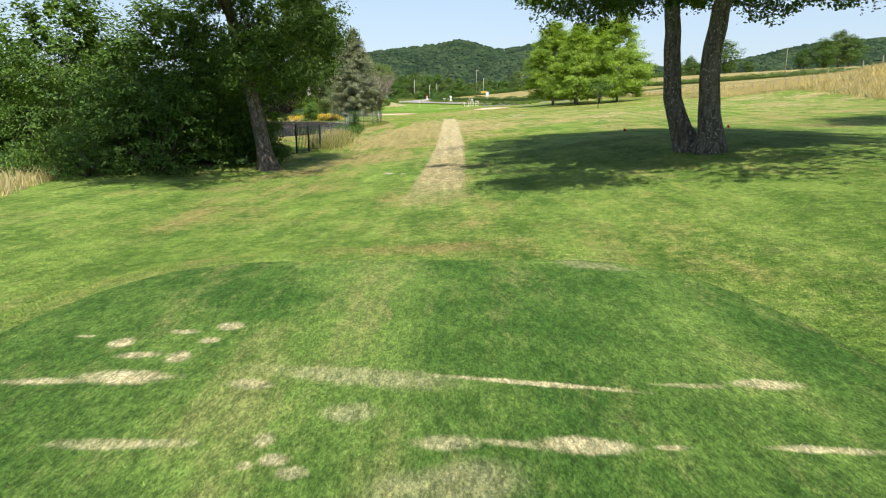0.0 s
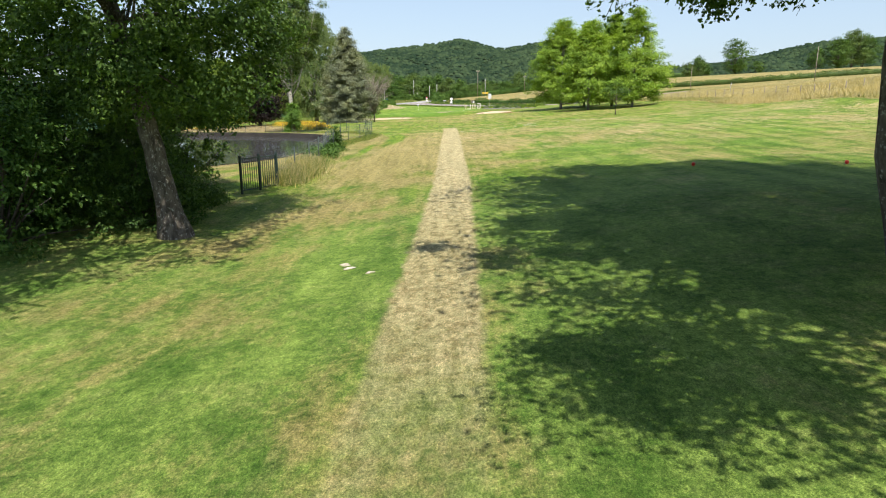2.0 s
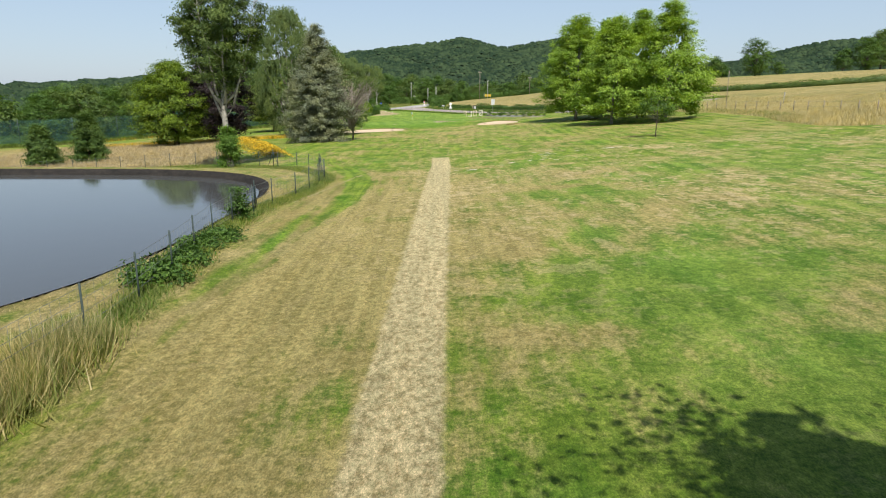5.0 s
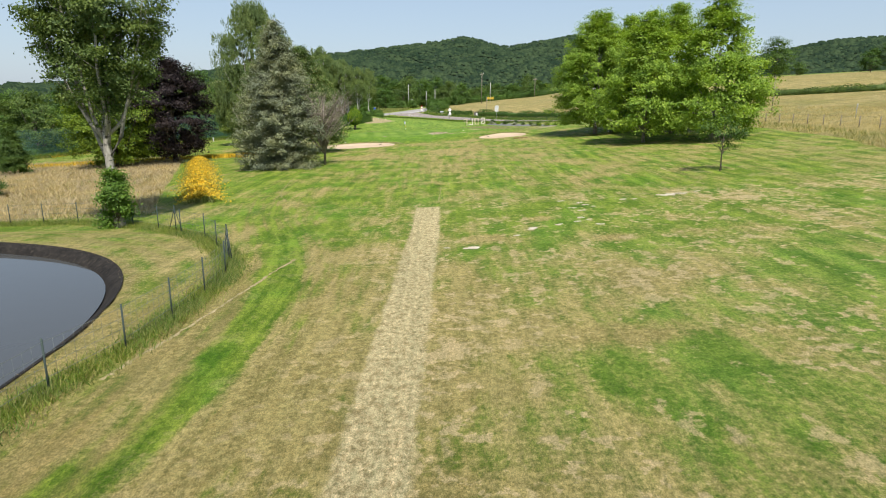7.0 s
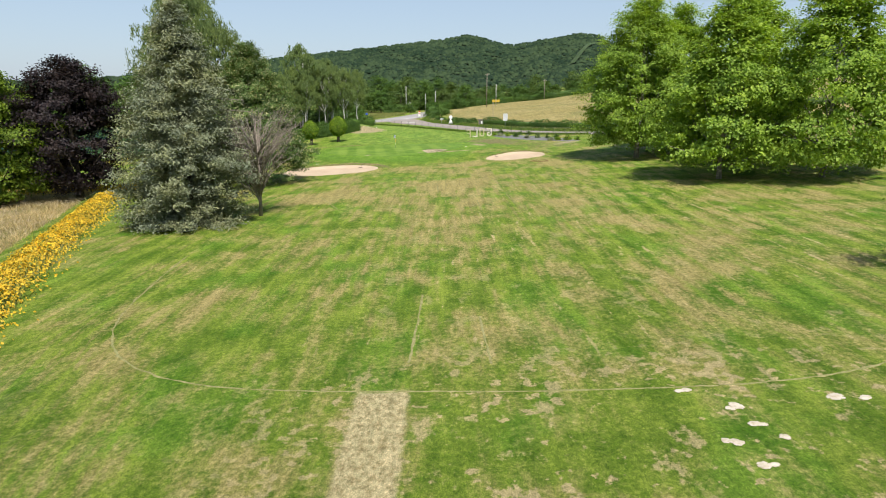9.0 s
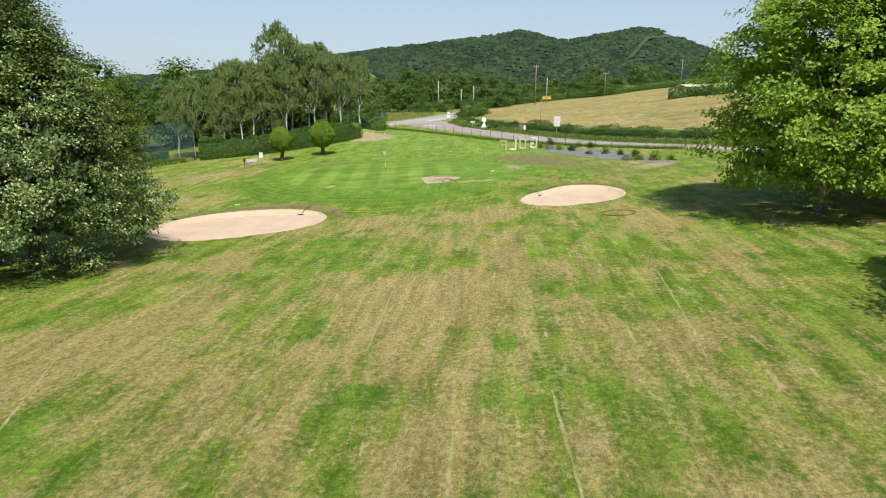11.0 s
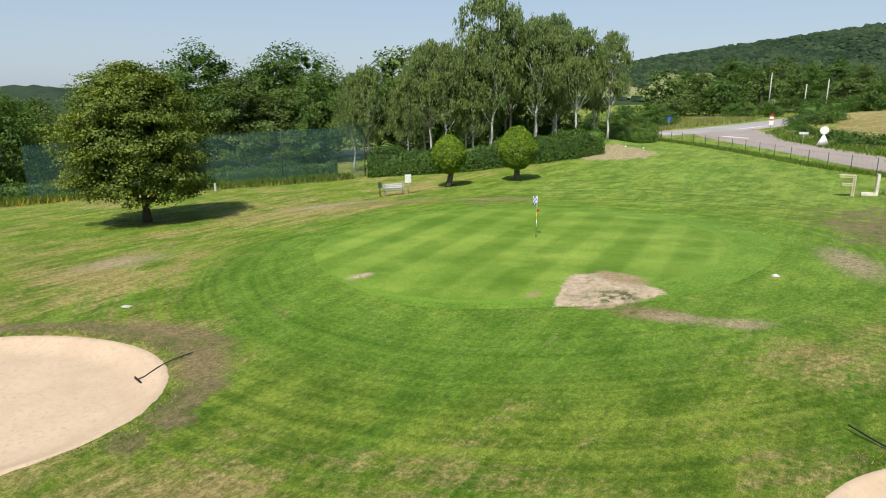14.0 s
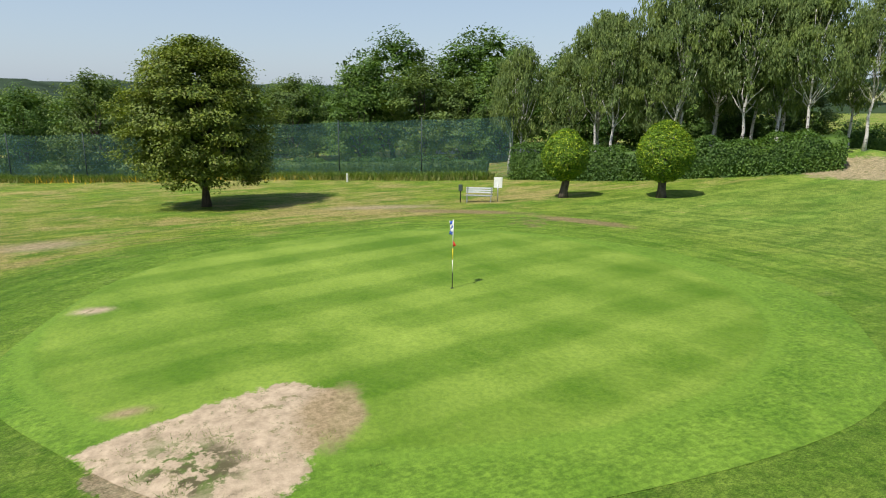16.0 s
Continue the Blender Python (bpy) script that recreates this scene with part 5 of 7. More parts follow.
def dead_tree(x, y, H, R):
    rng = np.random.default_rng(6)
    t = thing("dead_tree", "bare dead tree of dense grey-brown twigs beside the spruce", "tree", at=(x, y, hz(x, y)))
    part("trunk", mesh("trunk", *tube([[0, 0, -0.2], [0.1, 0, H * 0.4], [0, 0.1, H * 0.85]], [0.15, 0.09, 0.02], 7), smooth=True), DEAD_BARK, t)
    bits = []
    for i in range(110):
        z0 = H * (0.12 + 0.5 * rng.random())
        a, l = rng.random() * 6.283, R * (0.6 + 0.6 * rng.random())
        rise = (H - z0) * (0.35 + 0.55 * rng.random())
        e = np.array([math.cos(a) * l, math.sin(a) * l, z0 + rise])
        m = np.array([math.cos(a) * l * 0.5, math.sin(a) * l * 0.5, z0 + rise * 0.6])
        bits.append(tube([[0, 0, z0], m, e], [0.045, 0.028, 0.008], 4))
        for q in rng.normal(size=(10, 3)):
            b = m + (e - m) * rng.random()
            bits.append(tube([b, b + q * 0.26 + [math.cos(a) * 0.35, math.sin(a) * 0.35, 0.3]], [0.014, 0.005], 3))
    part("twigwork", mesh("twigwork", *joined(bits)), DEAD_BARK, t)


dead_tree(-9.8, 116.0, 8.2, 3.3)
make_tree("linden_tree", "broad conical linden covered in pale blossom", -16.6, 137.5, 14.5, 7.2, 0.9, "cone", 0.36, L_LINDEN, DARK_BARK, 105000, 0.155, 460, 0.85, 31, hollow=0.6, heart=0.55, up=0.7)
make_tree("maple_tree", "spreading bright green tree at the meadow's end", -40.5, 132, 13, 6.2, 0.7, "full", 0.35, L_YEW, DARK_BARK, 34000, 0.25, 240, 1.0, 41)
make_tree("purple_beech", "dark purple-leaved beech tree", -33.8, 134.5, 13.8, 5.6, 1.2, "full", 0.3, L_PURPLE, DARK_BARK, 30000, 0.26, 220, 1.0, 42, flat=0.55)
make_tree("willow_tree", "tall pale green weeping birch behind the spruce", -24.0, 141.0, 21.5, 6.0, 2.0, "oval", 0.35, L_WILLOW, PALE_BARK, 62000, 0.30, 210, 1.3, 43, slim=0.55, weep=1.3, heart=0.35)

PLANES = "cluster of plane trees"
PLANE_LABEL = "bright green plane tree with layered foliage on the fairway's edge"
make_tree("plane_tree", PLANE_LABEL, 27.7, 124.0, 15.2, 5.6, 1.4, "plane", 0.17, L_PLANE, PLANE_BARK, 36000, 0.24, 280, 0.82, 51, PLANES, heart=0.45, flat=0.9, up=0.8, hollow=0.45, slim=0.72)
p1 = make_tree("plane_tree", PLANE_LABEL, 34.4, 120.4, 16.0, 6.1, 1.4, "plane", 0.18, L_PLANE, PLANE_BARK, 36000, 0.24, 280, 0.82, 52, PLANES, heart=0.45, flat=0.9, up=0.8, hollow=0.45, slim=0.72)
again(p1, 34.6, 134.0, 1.04, 100)
make_tree("plane_tree", PLANE_LABEL, 27.0, 145.3, 17.9, 6.9, 1.6, "egg", 0.24, L_PLANE, PLANE_BARK, 64000, 0.22, 420, 0.95, 53, PLANES, heart=0.4, flat=0.9, up=0.8, hollow=0.5, slim=0.72)
again(p1, 33.0, 150.0, 1.08, 300)
make_tree("sapling", "young sapling with sparse leaves on a thin stem", 24.4, 95.0, 4.4, 1.5, 1.8, "round", 0.06, L_OAK, DARK_BARK, 1300, 0.19, 26, 0.42, 61, boughs=16, heart=0)
make_tree("lime_tree", "solitary egg-shaped lime tree with dense foliage", -34.3, 169.8, 11.3, 5.0, 1.7, "full", 0.26, L_ROUND, DARK_BARK, 64000, 0.20, 240, 0.9, 71, hollow=0.5, heart=0.62, up=0.85, boughs=16, flat=0.6)


def topiary(x, y, R, H, seed, lean):
    rng = np.random.default_rng(seed)
    t = thing("topiary_tree", "small clipped ball-shaped tree on a bare trunk", "tree", "clipped ball trees", at=(x, y, hz(x, y)))
    P = [[0, 0, -0.15], [lean * 0.3, 0, 0.5], [lean, 0.05, 1.3], [lean * 0.6, 0, H - R]]
    part("trunk", mesh("trunk", *joined([tube(P, [0.40, 0.27, 0.25, 0.12], 10)] + [tube([[lean, 0, 1.3], [R * 0.6 * math.cos(a), R * 0.6 * math.sin(a), H - R * 0.9]], [0.1, 0.03], 6) for a in np.arange(0, 6, 0.9)]), smooth=True), DARK_BARK, t)
    d = unit(rng, 15000)
    r = R * (0.78 + 0.28 * rng.random((15000, 1)) ** 0.5) * (1 + 0.05 * np.sin(d[:, :1] * 9) * np.cos(d[:, 2:] * 8))
    q = d * r * [1, 1, 1.12]
    q[:, :2] *= (1 - 0.22 * np.clip(q[:, 2:] / R, 0, 1) ** 1.5)
    q = q + [0, 0, H - R * 1.12]
    part("crown", mesh("crown", *leaves(q, d + [0, 0, 0.5] + rng.normal(size=d.shape) * 0.5, 0.17, 0.36, 0.1, rng)), L_TOPI, t)


topiary(-21.4, 191.2, 1.5, 4.6, 1, 0.2)
topiary(-16.8, 195.6, 1.7, 4.9, 2, -0.05)


def hedge(name, label, pts, w, H, leafm, density, size, seed=0, rough=1.0):
    """A hedge along a line: a dense inside and a skin of leaves."""
    rng = np.random.default_rng(seed)
    pts = np.array(pts, float)
    t = thing(name, label, "hedge", at=(*pts[0], hz(*pts[0])))
    o = np.array([*pts[0], hz(*pts[0])])
    s = np.concatenate([[0], np.cumsum(np.linalg.norm(np.diff(pts, axis=0), axis=1))])
    n = int(s[-1] * (w + 2 * H) * density)
    u = rng.random(n) * s[-1]
    P = np.stack([np.interp(u, s, pts[:, 0]), np.interp(u, s, pts[:, 1])], 1)
    d = np.stack([np.interp(u, s, np.gradient(pts[:, 0], s)), np.interp(u, s, np.gradient(pts[:, 1], s))], 1)
    d /= np.linalg.norm(d, axis=1)[:, None]
    nr = np.stack([d[:, 1], -d[:, 0]], 1)
    k = rng.random(n)
    a = np.where(k < 0.30, 0, np.where(k < 0.65, 1, -1))
    hh = H * (1 + rough * (0.05 * np.sin(u * 0.9) + 0.03 * np.sin(u * 2.7) + 0.04 * np.sin(u * 0.37 + 1)))
    z = np.where(a == 0, hh, hh * rng.random(n)) + rng.normal(size=n) * 0.10
    off = np.where(a == 0, (rng.random(n) - 0.5) * w, a * w / 2) + rng.normal(size=n) * 0.12 + 0.12 * np.sin(u * 1.7)
    Q = P + nr * off[:, None]
    V = np.column_stack([Q, height(Q[:, 0], Q[:, 1]) + np.maximum(z, 0.03)]) - o
    N = np.column_stack([nr * a[:, None], (a == 0) * 1.0 + 0.25]) + rng.normal(size=(n, 3)) * 0.5
    part("foliage", mesh("foliage", *leaves(V, N, size, 0.6, 0.15, rng)), leafm, t)
    uu = np.arange(0, s[-1] + 1, 1.0)
    A = np.stack([np.interp(uu, s, pts[:, 0]), np.interp(uu, s, pts[:, 1])], 1)
    dd = np.gradient(A, axis=0)
    dd /= np.linalg.norm(dd, axis=1)[:, None] + 1e-9
    nn = np.stack([dd[:, 1], -dd[:, 0]], 1)
    rows = []
    for f, zz in ((-0.38, -0.1), (-0.38, 0.88), (0.38, 0.88), (0.38, -0.1)):
        q = A + nn * f * w
        rows.append(np.column_stack([q, height(q[:, 0], q[:, 1]) + zz * H]) - o)
    V = np.stack(rows, 1).reshape(-1, 3)
    i = (np.arange(len(uu) - 1)[:, None] * 4 + np.arange(4)).ravel()
    j = (np.arange(len(uu) - 1)[:, None] * 4 + (np.arange(4) + 1) % 4).ravel()
    e = 4 * (len(uu) - 1)
    part("inner_foliage", mesh("inner_foliage", V, np.concatenate([np.stack([i, j, j + 4, i + 4], 1), [[3, 2, 1, 0], [e, e + 1, e + 2, e + 3]]])), leafm, t)


hedge("hedge", "clipped dark green leafy hedge", ((-36, 197.4), (-26.3, 201.4), (-15.2, 212.6)), 2.2, 2.6, L_HEDGE, 120, 0.19, 1, 2.2)
hedge("net_hedge", "low rough hedge behind the netting", ((-92, 140), (-70.5, 158.5), (-57, 182.5), (-41, 197.5)), 1.6, 1.7, L_HEDGE, 55, 0.2, 2, 2.0)
hedge("field_hedge", "low rough roadside hedge at the field's edge", ((13.6, 214.2), (17.6, 210.2), (22.6, 203.6), (40, 187.5), (52, 177)), 1.9, 1.25, L_HEDGE, 75, 0.2, 3, 4.0)
TOP = ((0.5, 272), (-0.5, 292), (10, 313), (20, 334), (34, 346), (49, 333), (62, 335), (80, 340), (130, 330))
hedge("upper_hedge", "dark green hedge along the top of the dry field", TOP, 2.6, 2.4, L_HEDGE, 20, 0.36, 4, 4.0)
hedge("upper_hedge", "short dark hedge standing out into the dry field", ((48.5, 262), (53, 262), (57, 257), (62, 256), (76, 252)), 2.2, 2.0, L_HEDGE, 26, 0.32, 6, 3.0)
hedge("hill_hedge", "dark hedge along the top of the dry field", ((62, 205), (90, 175), (150, 150)), 2.2, 1.25, L_WOOD, 14, 0.34, 5, 2.0)

hedge("rough_bank", "overgrown bank of weeds and shrubs beyond the hedge", ((-20.5, 221.5), (-16.5, 222.5), (-13.6, 226.5)), 2.2, 1.5, L_BROAD, 60, 0.2, 7, 3.5)

# birches behind the hedge
BIR = "birch grove"
bm0 = [make_tree("birch_tree", "slender birch with white trunk and drooping foliage", x, y, H, R, low, "oval", 0.15, L_BIRCH, BIRCH_BARK, 11000, 0.28, 130, 0.72, sd, BIR, heart=0.3, weep=0.85, slim=0.62, boughs=16, lean=ln, hollow=0.3)
       for x, y, H, R, low, sd, ln in ((-37.5, 199.0, 12, 2.8, 4.4, 81, (0.4, 0)), (-25.5, 206, 14.5, 3.1, 6.2, 82, (0.9, 0.2)), (-20.4, 212.4, 14.4, 3.3, 6.4, 83, (-0.7, 0.3)))]
for i, (x, y, s) in enumerate(((-40.2, 199.6, 0.8), (-33.8, 201.5, 0.9), (-31.5, 203, 1.0), (-29.5, 203, 0.95), (-27.5, 205.5, 1.02), (-26.4, 207.4, 1.36), (-22.0, 210, 1.05), (-21.0, 213, 1.1), (-18.0, 212.6, 0.95),
                               (-15.8, 216.5, 0.85), (-30, 208, 1.05), (-26.5, 212, 1.15), (-22.5, 216, 1.1), (-18.5, 219, 0.9), (-34.5, 206, 1.0), (-24, 214, 1.1), (-28.5, 215, 1.1))):
    again(bm0[(i * 2 + 1) % 3], x, y, s, 53.0 * i)

# woods behind the netting, behind the meadow and past the road
NEARWOOD = [make_tree("woodland_tree", lb, x, y, H, R, 0.8, sh, 0.25, lm, DARK_BARK, 9500, 0.32, 120, 1.3, sd, "woods", heart=0.3, hollow=0.25, up=0.7)
            for lb, x, y, H, R, sh, lm, sd in (("dark green woodland tree in a wood edge", -60, 200, 12.0, 5.4, "full", L_WOOD, 91), ("mid-green woodland tree in a wood edge", -53, 207, 12.6, 5.2, "round", L_BROAD, 92), ("tall dark woodland tree in a wood edge", -47, 212, 11.8, 5.2, "full", L_HEDGE, 93))]
for x, y, sc in ((-12.6, 31.5, 0.62), (-17.5, 31.5, 0.66), (-22.5, 31, 0.6), (-10.4, 34.0, 0.5)):
    again(NEARWOOD[1], x, y, sc, 40.0 * x, 0.2, "tall green tree in the hedgerow by the tee")
k = 0
for x, y, sc in ((-67, 194, 1.05), (-74, 187, 0.95), (-42, 215, 1.0), (-59, 209.5, 1.27), (-71, 163.5, 0.95), (-61.5, 207, 1.26), (-38, 219, 1.05), (-56, 203.5, 0.85), (-68.5, 199.5, 1.42), (-86, 183, 0.85), (-95, 190, 0.9), (-80, 192, 0.95), (-73, 176, 0.9), (-79, 166, 0.85), (-76, 156, 0.85), (-83, 174, 0.95)):
    again(NEARWOOD[(k * 2 + 1) % 3], x, y, sc, 71.0 * k, 0.2)
    k += 1
w0 = make_tree("woodland_tree", "dark green tree of a distant wood", -78, 200, 12, 5.2, 0.4, "round", 0.25, L_WOOD, DARK_BARK, 1500, 0.68, 70, 1.4, 91, "woods", heart=0.42, boughs=5)
w1 = make_tree("woodland_tree", "mid-green tree of a distant wood", -92, 184, 10, 4.9, 0.6, "oval", 0.25, L_HEDGE, DARK_BARK, 1500, 0.68, 70, 1.3, 92, "woods", heart=0.42, boughs=5)
w2 = make_tree("woodland_tree", "tall dark tree of a distant wood", -105, 165, 10, 5.0, 1.0, "dome", 0.25, L_OAK, DARK_BARK, 1500, 0.68, 70, 1.3, 93, "woods", heart=0.42, boughs=5)
WOOD = [w0, w1, w2]
for x, y, sc in ((-81, 180, 0.7), (-87, 171, 0.62), (-93, 163, 0.66), (-98, 154, 0.7), (-104, 142, 0.7), (-50, 221, 1.1), (-33, 226, 0.95), (-84, 176, 0.6), (-90, 167, 0.62), (-96, 159, 0.6), (-101, 148, 0.7), (-108, 152, 0.8), (-112, 160, 0.85)):
    again(WOOD[k % 3], x, y, sc * 1.1, 71.0 * k, 0.2)
    k += 1
for i in range(20):
    x, y = -44 - 5.6 * i + 3 * math.sin(i * 2.1), 164 - 1.0 * i + 6 * math.sin(i * 1.3) if i > 6 else 176 - 3 * i
    if i in (0, 1, 2, 3):
        continue
    again(WOOD[k % 3], x - 30, y + 4, 0.75 + 0.3 * ((k * 0.618) % 1), 71.0 * k, 0.2)
    k += 1
for i in range(26):
    x = -62 + 6.0 * i + 3 * math.sin(i * 1.9)
    y = 300 + 16 * math.sin(i * 0.7) + (68 if i > 10 else 0) + 14 * (i % 3)
    if x > -34:
        again(WOOD[k % 3], x, y, (0.75 if i < 10 else 0.62) + 0.25 * ((k * 0.618) % 1), 71.0 * k, 0.3)
    k += 1
for x, y, sc in ((-31, 318, 0.98), (-26, 311, 0.86), (-20.5, 320, 1.05), (-15, 313, 0.94), (-9.5, 322, 1.04), (-4, 315, 0.9), (1.5, 323, 1.0), (7, 317, 0.82), (13, 322, 0.72)):
    again(NEARWOOD[k % 3], x, y, sc, 71.0 * k, 0.3, "full dark green tree in the wood past the junction")
    k += 1
for x, y, s in ((-2, 311, 0.6), (4, 315, 0.62), (10, 306, 0.6), (-22, 303, 0.7), (-29, 297, 0.7), (-16, 312, 0.62), (-8, 318, 0.6),  (125, 316, 0.6), (131, 322, 0.65), (160, 330, 0.6), (118, 310, 0.55)):
    again(WOOD[k % 3], x, y, s, 71.0 * k, 0.3)
    k += 1
for i in range(17):
    x = 14 + 3.6 * i + 1.4 * math.sin(i * 2.7)
    y = np.interp(x, (10, 20, 34, 49, 62, 80), (313, 334, 346, 333, 335, 340)) + 6 + 4 * math.sin(i * 1.9)
    again(WOOD[k % 3], x, y, 0.42 + 0.25 * ((k * 0.618) % 1), 71.0 * k, 0.3)
    k += 1
for x, y, sc in ((-24.5, 222.5, 0.55), (-29.5, 219.5, 0.6), (-34, 221, 0.62)):
    again(NEARWOOD[k % 3], x, y, sc, 71.0 * k, 0.3, "leafy dark green tree behind the birches")
    k += 1
for x, y, R, H, g in ((-38.8, 103, 1.9, 5.8, 7), (-42.5, 100, 2.0, 4.6, 8), (-52, 128, 2.2, 6.5, 9)):
    make_tree("thuja", "small bushy conifer in the dry meadow", x, y, H, R, 0.2, "cone", 0.1, L_CONIF, DARK_BARK, 13000, 0.17, 120, 0.5, g, "meadow conifers", hollow=0.5, heart=0.95)

for x, y, s, j in ((141, 312, 1.25, 1), (126, 318, 0.8, 2), (172, 300, 0.8, 2), (179, 296, 1.05, 1), (189, 302, 1.35, 0), (197, 306, 1.2, 2)):
    again(NEARWOOD[j], x, y, s, 57.0 * x, 0.3, "round green tree behind the hedge on the field's top")

r0 = bush("shrub", "rounded dark green roadside shrub at the wood's edge", -22, 262, 3.2, 4.6, L_HEDGE, 5200, 0.25, 3, "roadside shrubs")
r1 = bush("shrub", "rounded green roadside shrub at the wood's edge", -30, 264, 3.4, 5.0, L_BROAD, 5200, 0.25, 4, "roadside shrubs")
for i, (x, y, s) in enumerate(((-31, 244, 0.8), (-35, 241, 0.8), (-20.5, 257, 0.72), (-23.5, 259, 0.75), (-27, 253, 0.7), (-10.5, 283, 0.75), (1.2, 256, 0.85), (3.8, 261, 0.7), (-13.5, 284, 0.8), (-25, 266, 1.0), (-28, 262, 1.0), (-7, 290, 0.9), (5, 268, 0.6), (-33, 258, 0.8))):
    again((r0, r1)[i % 2], x, y, s, 47.0 * i, 0.1)
for i, (x, y, s) in enumerate(((-21, 223.5, 0.85), (-17.2, 225, 0.8), (-25, 220.5, 0.9), (-29, 217.5, 0.9), (-33, 213, 0.85), (-14.6, 228, 0.62), (-37, 210, 0.8), (-31, 222, 1.0))):
    again((r0, r1)[i % 2], x, y, s, 61.0 * i, 0.1, "dense green shrub growing behind the birches")
for i in range(26):
    x, y = -46 + 4.2 * i + 2 * math.sin(i * 2.3), 276 + 7 * math.sin(i * 1.7) + (6 if i > 12 else 0) + 0.25 * max(0, i - 14) * 4
    if abs(x + 8) > 14 and -22 < x < 0:
        again(WOOD[k % 3], x, y, (0.6 if x < -6 else 0.38) + 0.25 * ((k * 0.618) % 1), 71.0 * k, 0.4)
    k += 1

# ---------------------------------------------------------------- hills
AZ = (-120, -70, -45, -31, -20, -14, -8, -3, 0, 2.7, 5.8, 9.8, 12, 14, 17, 20, 25, 31, 36, 45, 60)
EL = (0.9, 1.1, 0.95, 1.3, 2.4, 3.4, 4.15, 4.75, 5.1, 5.55, 4.6, 5.2, 5.6, 5.2, 3.9, 2.9, 3.2, 4.5, 4.7, 4.9, 4.8)


def ridge(az):
    return sum(np.interp(az + d, AZ, EL) for d in (-0.6, 0, 0.6)) / 3


def hill_z(az, r):
    top = np.tan(np.radians(ridge(az))) * 1900 - 2
    u = np.clip((r - 520) / 1380, 0, 1)
    lump = 9 * np.sin(az * 0.9 + r * 0.006) + 7 * np.sin(az * 2.1 - r * 0.009)
    return 4 + (top - 4) * u ** 1.35 + lump * u * (1 - u) * 3 - ease(r, 1900, 2300) * top * 0.5


def in_field(az, r):
    """Open fields on the lower slope."""
    return (az > -25) & (az < -9.5) & (r > 560) & (r < 985 + 40 * np.sin(az * 1.3))


def hills():
    az, r = np.arange(-125, 66, 0.6), np.concatenate([np.arange(480, 1910, 26), [2000, 2150, 2300]])
    A, Rr = np.meshgrid(az, r)
    X, Y = Rr * np.sin(np.radians(A)), 60 + Rr * np.cos(np.radians(A))
    Z = hill_z(A, Rr)
    Z[0] -= 40
    n, m = len(az), len(r)
    i = (np.arange(m - 1)[:, None] * n + np.arange(n - 1)).ravel()
    me = mesh("hill", np.stack([X, Y, Z], 2).reshape(-1, 3), np.stack([i, i + 1, i + n + 1, i + n], 1), True)
    soil = ground_mat("hillside", (0.018, 0.036, 0.017), (0.032, 0.054, 0.024), (0.036, 0.058, 0.026), 0.02, 0.1, 1.0)
    tagged(part("hills", me, soil), "long wooded hills behind the valley", "hill", kind="structure")
    rng = np.random.default_rng(77)
    B = np.array([(1, 0, 0), (0, 1, 0), (-1, 0, 0), (0, -1, 0), (0.5, 0.5, 0.75), (-0.5, -0.5, 0.75)], float)
    BF = np.array([(0, 1, 4), (1, 2, 4), (2, 5, 4), (2, 3, 5), (3, 0, 5), (0, 4, 5)])
    N = 46000
    a = np.where(rng.random(N) < 0.78, -34 + 72 * rng.random(N), -118 + 84 * rng.random(N))
    rr = 540 + 1370 * rng.random(N) ** 0.8
    s = (2.6 + 3.2 * rng.random(N) ** 2) * (0.7 + 0.7 * rr / 1900)
    keep = ~((np.abs(a - 11.2 - 3.3 * (rr - 1150) / 740) < 0.55) & (rr > 1130))
    keep &= a > -48
    keep &= ~in_field(a, rr)
    a, rr, s = a[keep], rr[keep], s[keep]
    c = np.stack([rr * np.sin(np.radians(a)), 60 + rr * np.cos(np.radians(a)), hill_z(a, rr) + s * 0.25], 1)
    w = rng.random(len(a)) * 6.283
    T = np.stack([B[None, :, 0] * np.cos(w)[:, None] - B[None, :, 1] * np.sin(w)[:, None], B[None, :, 0] * np.sin(w)[:, None] + B[None, :, 1] * np.cos(w)[:, None], np.repeat(B[None, :, 2], len(a), 0)], 2)
    V = c[:, None] + T * s[:, None, None] * [1, 1, 0.85] * (0.75 + 0.5 * rng.random((len(a), len(B), 1)))
    F = BF[None] + np.arange(len(a))[:, None, None] * len(B)
    tagged(part("hill_woods", mesh("hill_woods", V.reshape(-1, 3), F.reshape(-1, 3), True), L_FOREST), "dense dark green woods covering the hills", "woods", kind="stuff")


hills()


def clearing():
    k = np.linspace(0, 1, 40)
    az, r = 11.2 + 3.0 * k, 1150 + 640 * k
    rows = []
    for q in (-0.35, -0.12, 0.12, 0.35):
        a = az + q * (1.1 - 0.5 * k)
        rows.append(np.stack([r * np.sin(np.radians(a)), 60 + r * np.cos(np.radians(a)), hill_z(a, r) + 4], 1))
    V = np.stack(rows, 1).reshape(-1, 3)
    i = (np.arange(39)[:, None] * 4 + np.arange(3)).ravel()
    m = ground_mat("cleared_slope", (0.040, 0.072, 0.026), (0.072, 0.102, 0.040), (0.03, 0.055, 0.02), 0.03, 0.2, 0.3)
    tagged(part("clearing", mesh("clearing", V, np.stack([i, i + 1, i + 5, i + 4], 1), True), m), "light green cleared strip up the wooded hill", "clearing", kind="structure")


clearing()


